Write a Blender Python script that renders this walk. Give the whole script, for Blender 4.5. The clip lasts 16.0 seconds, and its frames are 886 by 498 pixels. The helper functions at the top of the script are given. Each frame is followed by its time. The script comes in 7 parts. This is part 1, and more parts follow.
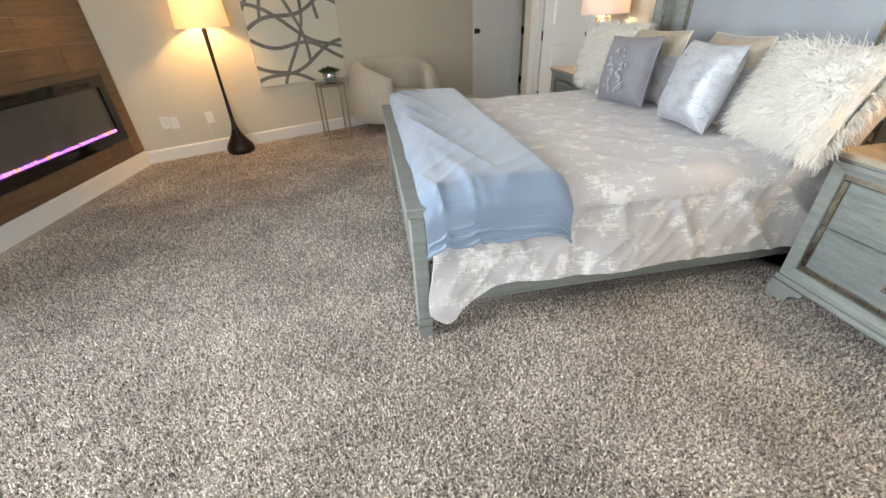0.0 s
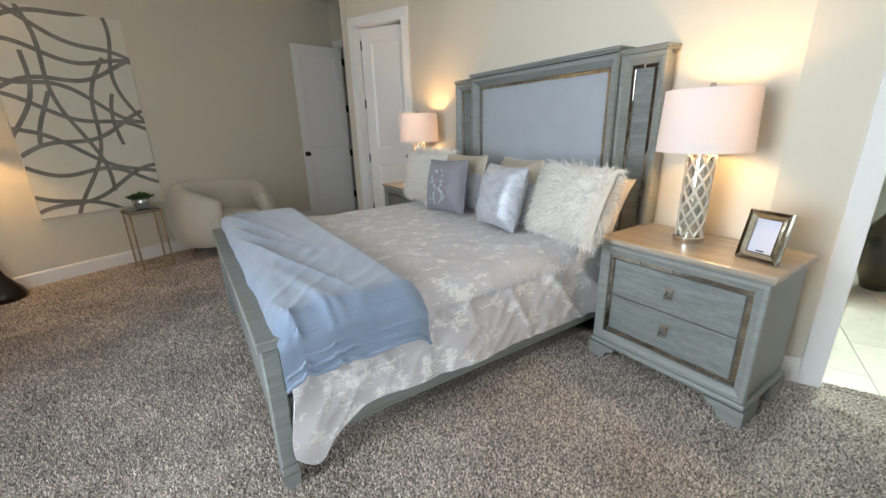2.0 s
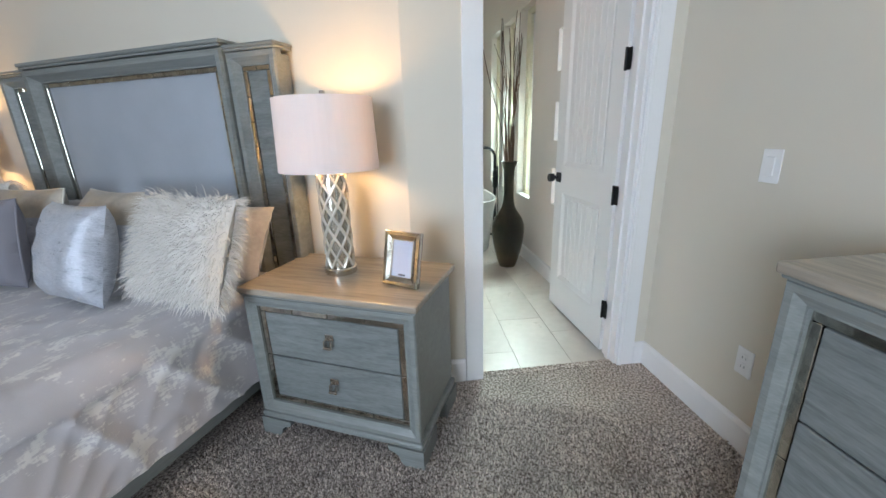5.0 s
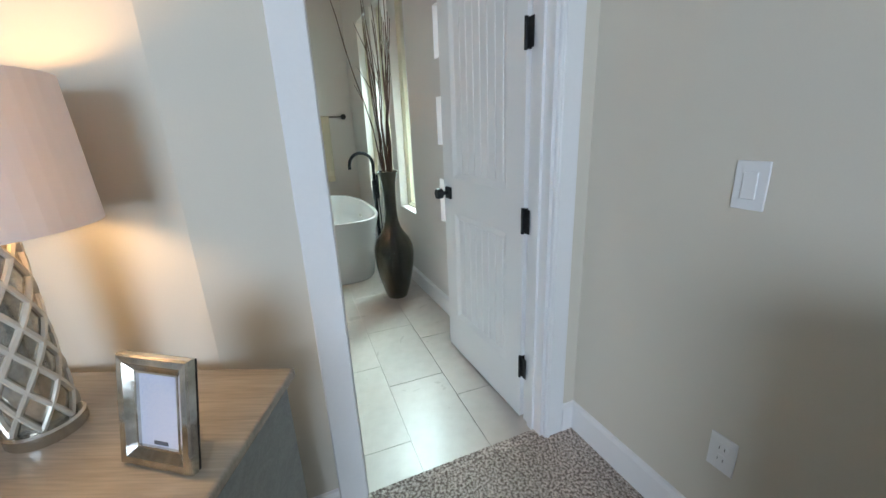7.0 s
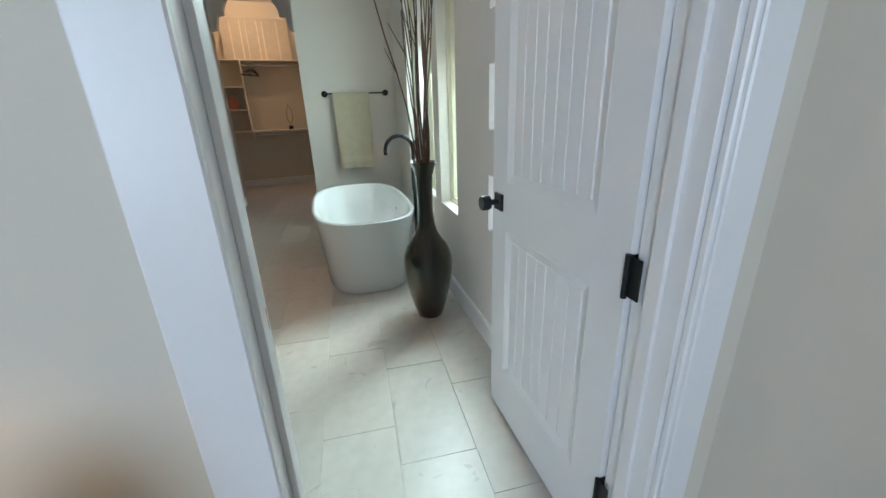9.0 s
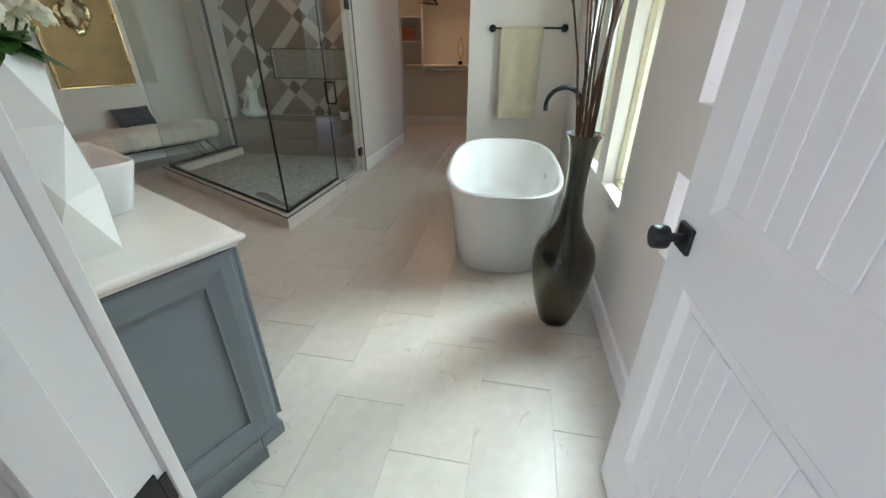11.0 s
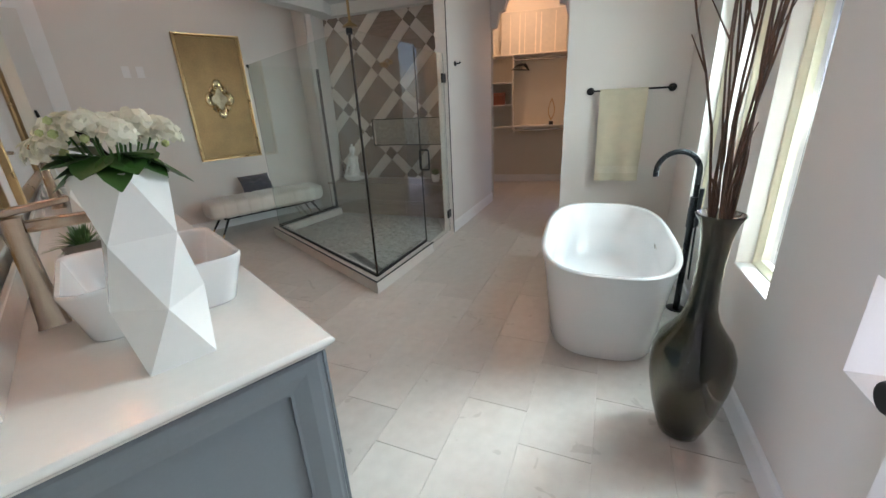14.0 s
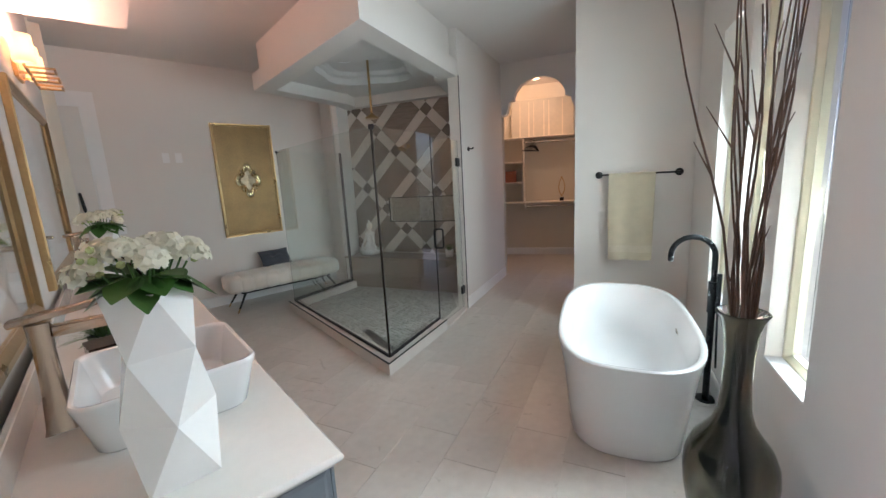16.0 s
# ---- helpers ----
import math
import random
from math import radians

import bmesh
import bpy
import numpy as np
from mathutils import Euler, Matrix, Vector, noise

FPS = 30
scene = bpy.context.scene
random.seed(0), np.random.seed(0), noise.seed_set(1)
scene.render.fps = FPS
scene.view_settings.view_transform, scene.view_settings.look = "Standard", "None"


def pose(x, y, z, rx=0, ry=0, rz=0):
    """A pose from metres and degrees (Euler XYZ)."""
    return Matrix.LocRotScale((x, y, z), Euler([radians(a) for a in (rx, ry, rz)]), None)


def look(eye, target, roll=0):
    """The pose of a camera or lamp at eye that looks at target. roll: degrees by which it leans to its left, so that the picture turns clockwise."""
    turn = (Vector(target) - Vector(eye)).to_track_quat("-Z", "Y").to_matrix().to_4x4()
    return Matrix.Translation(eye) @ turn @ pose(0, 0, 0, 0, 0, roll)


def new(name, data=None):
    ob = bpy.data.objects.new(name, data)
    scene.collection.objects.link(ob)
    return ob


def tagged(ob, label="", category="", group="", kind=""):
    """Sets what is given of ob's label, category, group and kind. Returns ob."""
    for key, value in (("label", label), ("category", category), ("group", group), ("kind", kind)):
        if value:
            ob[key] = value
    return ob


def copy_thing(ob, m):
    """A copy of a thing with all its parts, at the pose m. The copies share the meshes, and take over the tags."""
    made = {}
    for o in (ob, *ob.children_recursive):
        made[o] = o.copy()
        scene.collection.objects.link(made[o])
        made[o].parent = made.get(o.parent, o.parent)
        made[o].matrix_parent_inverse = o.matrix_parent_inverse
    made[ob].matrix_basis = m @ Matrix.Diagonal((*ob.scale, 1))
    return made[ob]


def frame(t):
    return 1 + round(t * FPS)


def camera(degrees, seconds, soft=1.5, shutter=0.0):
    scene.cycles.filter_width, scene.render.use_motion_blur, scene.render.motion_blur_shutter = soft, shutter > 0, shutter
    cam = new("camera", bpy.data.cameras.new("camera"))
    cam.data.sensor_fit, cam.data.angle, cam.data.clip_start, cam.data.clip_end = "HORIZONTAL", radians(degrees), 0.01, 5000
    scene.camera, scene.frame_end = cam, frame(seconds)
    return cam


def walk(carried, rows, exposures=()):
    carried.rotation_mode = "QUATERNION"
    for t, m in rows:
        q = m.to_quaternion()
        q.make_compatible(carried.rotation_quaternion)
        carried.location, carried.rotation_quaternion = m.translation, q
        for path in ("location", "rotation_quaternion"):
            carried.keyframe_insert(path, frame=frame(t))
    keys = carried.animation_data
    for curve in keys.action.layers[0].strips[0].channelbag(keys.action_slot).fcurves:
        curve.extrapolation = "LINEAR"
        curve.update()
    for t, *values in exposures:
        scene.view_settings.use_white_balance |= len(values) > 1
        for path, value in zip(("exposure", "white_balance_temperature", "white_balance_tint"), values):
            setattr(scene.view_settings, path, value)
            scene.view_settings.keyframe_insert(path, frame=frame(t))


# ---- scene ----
cam = camera(97.2, 16.0)
PATH = [
    (0, (0.067, 0.089, 1.248), (0.328, 1.772, 0.2), -2.7),
    (0.5, (0.044, 0.092, 1.271), (0.466, 1.818, 0.353), -2.8),
    (1, (0.042, 0.105, 1.282), (0.651, 1.838, 0.493), -2.7),
    (1.5, (0.042, 0.101, 1.3), (0.865, 1.793, 0.623), -2.1),
    (2, (0.047, 0.083, 1.298), (1.081, 1.686, 0.698), -1.6),
    (2.5, (0.073, 0.061, 1.298), (1.315, 1.524, 0.735), -1.5),
    (3, (0.118, 0.043, 1.289), (1.54, 1.337, 0.741), -1.7),
    (3.5, (0.196, 0.028, 1.284), (1.766, 1.139, 0.736), -2.0),
    (4, (0.363, 0.012, 1.293), (2.021, 0.978, 0.732), -2.1),
    (4.5, (0.547, 0.018, 1.306), (2.281, 0.836, 0.736), -1.7),
    (5, (0.718, 0.068, 1.29), (2.536, 0.667, 0.711), -1.8),
    (5.2, (0.792, 0.1, 1.3), (2.637, 0.605, 0.717), -2.0),
    (7.5, (1.613, 0.104, 1.303), (3.517, 0.157, 0.693), -2.5),
    (8, (1.771, 0.129, 1.299), (3.669, 0.182, 0.67), -2.7),
    (8.5, (1.949, 0.097, 1.293), (3.833, 0.267, 0.643), -2.6),
    (10.8, (2.536, 0.17, 1.354), (4.068, 1.082, 0.448), 0.2),
    (11, (2.586, 0.163, 1.352), (4.06, 1.139, 0.417), 0.2),
    (11.5, (2.647, 0.199, 1.347), (3.998, 1.295, 0.361), 0.0),
    (12, (2.688, 0.271, 1.359), (3.978, 1.453, 0.391), -0.9),
    (12.5, (2.698, 0.3, 1.377), (3.974, 1.54, 0.463), -1.7),
    (13, (2.696, 0.318, 1.39), (3.973, 1.607, 0.548), -2.3),
    (13.5, (2.699, 0.326, 1.404), (3.985, 1.652, 0.636), -2.8),
    (14, (2.705, 0.33, 1.423), (4.001, 1.687, 0.731), -3.0),
    (14.5, (2.709, 0.332, 1.446), (4.015, 1.718, 0.836), -3.0),
    (15, (2.712, 0.337, 1.471), (4.025, 1.749, 0.939), -3.0),
    (15.5, (2.716, 0.342, 1.499), (4.034, 1.778, 1.053), -3.0),
    (16, (2.721, 0.344, 1.526), (4.042, 1.802, 1.166), -3.1),
]
EXPOSURES = [(0.0, 0.7, 7100, 11), (1.0, 0.55, 7000, 10), (2.5, 0.2, 6600, 11), (5.0, -0.05, 6150, 13), (8.5, -0.4, 5800, 10), (11.0, -0.1, 6100, 18), (12.5, 0.0, 6050, 22), (14.0, 0.05, 6000, 24), (16.0, 0.05, 5950, 26)]
walk(cam, [(t, look(eye, target, roll)) for t, eye, target, roll in PATH], EXPOSURES)

# ---- world and light ----
world = bpy.data.worlds.new("sky")
scene.world = world
world.use_nodes = True
wn = world.node_tree.nodes
sky = wn.new("ShaderNodeTexSky")
sky.sky_type, sky.sun_disc = "NISHITA", False
sky.sun_elevation, sky.sun_rotation = radians(83), radians(200)
wn["Background"].inputs["Strength"].default_value = 0.12
world.node_tree.links.new(sky.outputs[0], wn["Background"].inputs[0])


def lamp(name, kind, energy, colour, m, **more):
    data = bpy.data.lights.new(name, kind)
    data.energy, data.color = energy, colour
    for key, value in more.items():
        if key == "size":
            data.size = value
        elif key == "size_y":
            data.shape, data.size_y = "RECTANGLE", value
        elif key == "radius":
            data.shadow_soft_size = value
        elif key == "spread":
            data.spread = radians(value)
        elif key == "angle":
            data.angle = value
    ob = new(name, data)
    ob.matrix_world = m
    return ob


lamp("sun", "SUN", 2.0, (1, 0.95, 0.88), look((0, 0, 10), (0.4, 1.1, 0)), angle=radians(0.5))

# ---- helpers ----
A25 = 25.0


def along(p, deg, s, side=0.0):
    a = radians(deg)
    return (p[0] + s * math.cos(a) - side * math.sin(a), p[1] + s * math.sin(a) + side * math.cos(a))


def mesh_of(bm, name, material=None, smooth=False):
    bmesh.ops.recalc_face_normals(bm, faces=bm.faces[:])
    me = bpy.data.meshes.new(name)
    bm.to_mesh(me)
    bm.free()
    if material:
        for m in material if isinstance(material, (list, tuple)) else (material,):
            me.materials.append(m)
    if smooth:
        for p in me.polygons:
            p.use_smooth = True
        me.set_sharp_from_angle(angle=radians(smooth if smooth is not True else 40))
    return me


def part(name, bm, material, parent=None, label="", smooth=False, m=None):
    ob = new(name, mesh_of(bm, name, material, smooth) if isinstance(bm, bmesh.types.BMesh) else bm)
    ob.parent = parent
    if m is not None:
        ob.matrix_basis = m
    if label:
        ob["label"] = label
    return ob


def thing(name, m, label, category, group="", kind=""):
    ob = new(name)
    ob.empty_display_size = 0.1
    ob.matrix_basis = m
    return tagged(ob, label, category, group, kind)


def solo(name, bm, material, label="", category="", group="", kind="", smooth=False, m=None):
    return tagged(part(name, bm, material, None, "", smooth, m), label, category, group, kind)


def box(x0, x1, y0, y1, z0, z1, bevel=0.0, bm=None, seg=1, m=None):
    bm = bm or bmesh.new()
    vs = [bm.verts.new((x, y, z)) for x in (x0, x1) for y in (y0, y1) for z in (z0, z1)]
    fs = [bm.faces.new([vs[i] for i in f]) for f in ((0, 1, 3, 2), (4, 6, 7, 5), (0, 4, 5, 1), (2, 3, 7, 6), (0, 2, 6, 4), (1, 5, 7, 3))]
    if bevel:
        es = list({e for f in fs for e in f.edges})
        r = bmesh.ops.bevel(bm, geom=es, offset=bevel, segments=seg, affect="EDGES", profile=0.5)
        vs = list({v for f in r["faces"] for v in f.verts} | {v for v in vs if v.is_valid})
    if m is not None:
        bmesh.ops.transform(bm, matrix=m, verts=[v for v in vs if v.is_valid])
    return bm


def prism(points, z0, z1, bm=None, bevel=0.0):
    """A flat outline in x and y pulled up from z0 to z1."""
    bm = bm or bmesh.new()
    lo = [bm.verts.new((x, y, z0)) for x, y in points]
    hi = [bm.verts.new((x, y, z1)) for x, y in points]
    n = len(points)
    bm.faces.new(lo[::-1])
    bm.faces.new(hi)
    for i in range(n):
        bm.faces.new((lo[i], lo[(i + 1) % n], hi[(i + 1) % n], hi[i]))
    if bevel:
        bmesh.ops.bevel(bm, geom=bm.edges[:], offset=bevel, segments=2, affect="EDGES", profile=0.5)
    return bm


def lathe(profile, n=32, bm=None, at=(0, 0, 0), caps=True):
    bm = bm or bmesh.new()
    rings = []
    for r, z in profile:
        rings.append([bm.verts.new((at[0] + r * math.cos(2 * math.pi * i / n), at[1] + r * math.sin(2 * math.pi * i / n), at[2] + z)) for i in range(n)])
    for a, b in zip(rings, rings[1:]):
        for i in range(n):
            bm.faces.new((a[i], a[(i + 1) % n], b[(i + 1) % n], b[i]))
    if caps:
        bm.faces.new(rings[0][::-1])
        bm.faces.new(rings[-1])
    return bm


def tube(points, radius, n=10, bm=None, flat=1.0, caps=True):
    """A round bar along points; radius may be a list."""
    bm = bm or bmesh.new()
    pts = [Vector(p) for p in points]
    rad = radius if isinstance(radius, (list, tuple)) else [radius] * len(pts)
    rings = []
    side = None
    for i, p in enumerate(pts):
        d = (pts[min(i + 1, len(pts) - 1)] - pts[max(i - 1, 0)]).normalized()
        if side is None:
            side = d.cross(Vector((0, 0, 1)) if abs(d.z) < 0.9 else Vector((1, 0, 0))).normalized()
        side = (side - d * side.dot(d)).normalized()
        up = d.cross(side)
        rings.append([bm.verts.new(p + rad[i] * (math.cos(2 * math.pi * k / n) * side + flat * math.sin(2 * math.pi * k / n) * up)) for k in range(n)])
    for a, b in zip(rings, rings[1:]):
        for k in range(n):
            bm.faces.new((a[k], a[(k + 1) % n], b[(k + 1) % n], b[k]))
    if caps:
        bm.faces.new(rings[0][::-1])
        bm.faces.new(rings[-1])
    return bm


def grid(nu, nv, f, bm=None, closed_u=False):
    """A sheet of nu by nv cells; f(u, v) gives the place for u, v in 0..1."""
    bm = bm or bmesh.new()
    vs = [[bm.verts.new(f(i / nu, j / nv)) for j in range(nv + 1)] for i in range(nu + (0 if closed_u else 1))]
    rows = len(vs)
    for i in range(nu):
        for j in range(nv):
            bm.faces.new((vs[i][j], vs[(i + 1) % rows][j], vs[(i + 1) % rows][j + 1], vs[i][j + 1]))
    return bm


def thick(bm, d):
    bmesh.ops.recalc_face_normals(bm, faces=bm.faces[:])
    bmesh.ops.solidify(bm, geom=bm.faces[:], thickness=d)
    return bm


# ---- materials ----
def material(name, colour, rough=0.6, metal=0.0, vary=0.12, scale=6.0, fine=60.0, bump=0.1, depth=0.002, second=None, spec=0.5, sheen=0.0, coat=0.0, grain=None, rand=0.0):
    """A surface with patches and grain: colours, roughness and relief vary at two scales."""
    m = bpy.data.materials.new(name)
    m.use_nodes = True
    nt = m.node_tree
    b = nt.nodes["Principled BSDF"]
    co = nt.nodes.new("ShaderNodeTexCoord")
    mp = nt.nodes.new("ShaderNodeMapping")
    if grain:
        mp.inputs["Scale"].default_value = grain
    wobble = 1.4 if grain else 0.0
    nt.links.new(co.outputs["Object"], mp.inputs["Vector"])
    n1, n2 = nt.nodes.new("ShaderNodeTexNoise"), nt.nodes.new("ShaderNodeTexNoise")
    n1.inputs["Scale"].default_value, n1.inputs["Detail"].default_value = scale, 4
    n2.inputs["Scale"].default_value, n2.inputs["Detail"].default_value = fine, 3
    n1.inputs["Distortion"].default_value = wobble
    for n in (n1, n2):
        nt.links.new(mp.outputs[0], n.inputs["Vector"])
    add = nt.nodes.new("ShaderNodeMix")
    add.data_type = "FLOAT"
    add.inputs[0].default_value = 0.4
    nt.links.new(n1.outputs[0], add.inputs[2])
    nt.links.new(n2.outputs[0], add.inputs[3])
    ramp = nt.nodes.new("ShaderNodeValToRGB")
    ramp.color_ramp.elements[0].position, ramp.color_ramp.elements[1].position = 0.3, 0.7
    lo = second or [max(c * (1 - vary), 0) for c in colour]
    hi = colour if second else [min(c * (1 + vary * 0.6), 1) for c in colour]
    ramp.color_ramp.elements[0].color, ramp.color_ramp.elements[1].color = (*lo, 1), (*hi, 1)
    nt.links.new(add.outputs[0], ramp.inputs[0])
    colour_out = ramp.outputs[0]
    if rand:
        info = nt.nodes.new("ShaderNodeObjectInfo")
        hsv = nt.nodes.new("ShaderNodeHueSaturation")
        rng = nt.nodes.new("ShaderNodeMapRange")
        rng.inputs[3].default_value, rng.inputs[4].default_value = 1 - rand, 1 + rand
        nt.links.new(info.outputs["Random"], rng.inputs[0])
        nt.links.new(rng.outputs[0], hsv.inputs["Value"])
        nt.links.new(colour_out, hsv.inputs["Color"])
        colour_out = hsv.outputs[0]
    nt.links.new(colour_out, b.inputs["Base Color"])
    rr = nt.nodes.new("ShaderNodeMapRange")
    rr.inputs[3].default_value, rr.inputs[4].default_value = max(rough - 0.08, 0.02), min(rough + 0.08, 1)
    nt.links.new(n1.outputs[0], rr.inputs[0])
    nt.links.new(rr.outputs[0], b.inputs["Roughness"])
    b.inputs["Metallic"].default_value = metal
    b.inputs["Specular IOR Level"].default_value = spec
    b.inputs["Sheen Weight"].default_value = sheen
    b.inputs["Coat Weight"].default_value = coat
    if bump:
        bp = nt.nodes.new("ShaderNodeBump")
        bp.inputs["Strength"].default_value, bp.inputs["Distance"].default_value = bump, depth
        nt.links.new(n2.outputs[0], bp.inputs["Height"])
        nt.links.new(bp.outputs[0], b.inputs["Normal"])
    return m


def glow(name, colour, strength):
    m = bpy.data.materials.new(name)
    m.use_nodes = True
    b = m.node_tree.nodes["Principled BSDF"]
    b.inputs["Base Color"].default_value = (*colour, 1)
    b.inputs["Emission Color"].default_value, b.inputs["Emission Strength"].default_value = (*colour, 1), strength
    return m


def clear(name, colour=(1, 1, 1), rough=0.0, ior=1.45):
    m = bpy.data.materials.new(name)
    m.use_nodes = True
    b = m.node_tree.nodes["Principled BSDF"]
    b.inputs["Base Color"].default_value = (*colour, 1)
    b.inputs["Transmission Weight"].default_value, b.inputs["Roughness"].default_value, b.inputs["IOR"].default_value = 1, rough, ior
    return m


def shade_cloth(name, colour, through_colour, share=0.5):
    """Lampshade linen: part of the light passes through."""
    m = bpy.data.materials.new(name)
    m.use_nodes = True
    nt = m.node_tree
    d, t, mix = nt.nodes.new("ShaderNodeBsdfDiffuse"), nt.nodes.new("ShaderNodeBsdfTranslucent"), nt.nodes.new("ShaderNodeMixShader")
    d.inputs[0].default_value, t.inputs[0].default_value = (*colour, 1), (*through_colour, 1)
    w = nt.nodes.new("ShaderNodeTexWave")
    w.inputs["Scale"].default_value, w.inputs["Distortion"].default_value = 180, 2
    bp = nt.nodes.new("ShaderNodeBump")
    bp.inputs["Strength"].default_value, bp.inputs["Distance"].default_value = 0.15, 0.0005
    nt.links.new(w.outputs[0], bp.inputs["Height"])
    nt.links.new(bp.outputs[0], d.inputs["Normal"])
    mix.inputs[0].default_value = share
    nt.links.new(d.outputs[0], mix.inputs[1])
    nt.links.new(t.outputs[0], mix.inputs[2])
    nt.links.new(mix.outputs[0], nt.nodes["Material Output"].inputs[0])
    return m


def pile(name, per_island):
    """Speckled beige, taupe and dark brown carpet yarn."""
    m = bpy.data.materials.new(name)
    m.use_nodes = True
    nt = m.node_tree
    b = nt.nodes["Principled BSDF"]
    b.inputs["Roughness"].default_value, b.inputs["Specular IOR Level"].default_value, b.inputs["Sheen Weight"].default_value = 0.95, 0.1, 0.15
    co = nt.nodes.new("ShaderNodeTexCoord")
    big, fine = nt.nodes.new("ShaderNodeTexNoise"), nt.nodes.new("ShaderNodeTexNoise")
    big.inputs["Scale"].default_value, big.inputs["Detail"].default_value = 2.3, 2
    fine.inputs["Scale"].default_value, fine.inputs["Detail"].default_value = 95, 2
    for n in (big, fine):
        nt.links.new(co.outputs["Object"], n.inputs["Vector"])
    r = nt.nodes.new("ShaderNodeValToRGB")
    e = r.color_ramp.elements
    if per_island:
        geo = nt.nodes.new("ShaderNodeNewGeometry")
        nt.links.new(geo.outputs["Random Per Island"], r.inputs[0])
        e[0].position, e[1].position = 0.0, 1.0
        e[0].color, e[1].color = (0.13, 0.10, 0.085, 1), (0.88, 0.80, 0.72, 1)
        mid = e.new(0.35)
        mid.color = (0.53, 0.46, 0.41, 1)
    else:
        nt.links.new(fine.outputs[0], r.inputs[0])
        e[0].position, e[1].position = 0.38, 0.64
        e[0].color, e[1].color = (0.18, 0.145, 0.125, 1), (0.66, 0.59, 0.53, 1)
        bp = nt.nodes.new("ShaderNodeBump")
        bp.inputs["Strength"].default_value, bp.inputs["Distance"].default_value = 0.8, 0.012
        nt.links.new(fine.outputs[0], bp.inputs["Height"])
        nt.links.new(bp.outputs[0], b.inputs["Normal"])
    rg = nt.nodes.new("ShaderNodeMapRange")
    rg.inputs[1].default_value, rg.inputs[2].default_value = 0.3, 0.7
    rg.inputs[3].default_value, rg.inputs[4].default_value = 0.78, 1.22
    nt.links.new(big.outputs[0], rg.inputs[0])
    hsv = nt.nodes.new("ShaderNodeHueSaturation")
    nt.links.new(rg.outputs[0], hsv.inputs["Value"])
    nt.links.new(r.outputs[0], hsv.inputs["Color"])
    nt.links.new(hsv.outputs[0], b.inputs["Base Color"])
    return m


CARPET = pile("carpet_base", False)
TUFT = pile("carpet_yarn", True)


PAINT_BED = material("wall_paint_cream", (0.67, 0.62, 0.525), 0.75, vary=0.03, scale=1.5, fine=220, bump=0.25, depth=0.0006)
PAINT_BATH = material("wall_paint_grey", (0.73, 0.69, 0.65), 0.7, vary=0.03, scale=1.5, fine=220, bump=0.25, depth=0.0006)
PAINT_CEIL = material("ceiling_paint", (0.69, 0.66, 0.63), 0.85, vary=0.03, scale=2, fine=150, bump=0.3, depth=0.001)
WHITE = material("white_gloss_paint", (0.82, 0.81, 0.80), 0.35, vary=0.025, scale=3, fine=90, bump=0.05, depth=0.0004)
DRAWERWOOD = material("grey_wash_drawer_wood", (0.25, 0.268, 0.262), 0.36, second=(0.125, 0.137, 0.136), scale=2.4, fine=22, bump=0.15, depth=0.0008, grain=(1.6, 6, 11))
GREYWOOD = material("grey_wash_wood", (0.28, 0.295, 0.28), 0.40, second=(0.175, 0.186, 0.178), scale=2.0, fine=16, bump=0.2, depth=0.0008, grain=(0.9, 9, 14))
# chest tops: warm tan reflections put into the colour, with brown grain stripes
GREYTOP_REFLECT = material("grey_wash_top_warm_reflection", (0.44, 0.38, 0.30), 0.22, second=(0.26, 0.225, 0.185), scale=2, fine=12, bump=0.06, depth=0.0006, grain=(0.9, 14, 9))
SILVER = material("antique_mirror_trim", (0.66, 0.64, 0.57), 0.10, metal=1.0, vary=0.45, scale=18, fine=60, bump=0.12, depth=0.001)
MIRROR = material("mirror_glass", (0.86, 0.88, 0.87), 0.09, metal=1.0, vary=0.02, bump=0.0)
BLACK = material("matt_black_metal", (0.012, 0.012, 0.013), 0.4, metal=0.3, vary=0.2, bump=0.05)
BRONZE = material("dark_bronze_metal", (0.03, 0.022, 0.017), 0.3, metal=0.7, vary=0.25, bump=0.06)
CHROME = material("brushed_nickel", (0.62, 0.58, 0.52), 0.24, metal=1.0, vary=0.06, scale=20, bump=0.05, depth=0.0003)
GOLD = material("brushed_gold", (0.52, 0.35, 0.17), 0.3, metal=0.95, vary=0.15, scale=9, bump=0.08, depth=0.0004)
PORCELAIN = material("white_porcelain", (0.78, 0.78, 0.78), 0.08, vary=0.01, bump=0.0, coat=0.5)
GLASS = clear("clear_glass", (0.93, 0.97, 0.95))

# ---- the large structure ----
CEIL = 3.05


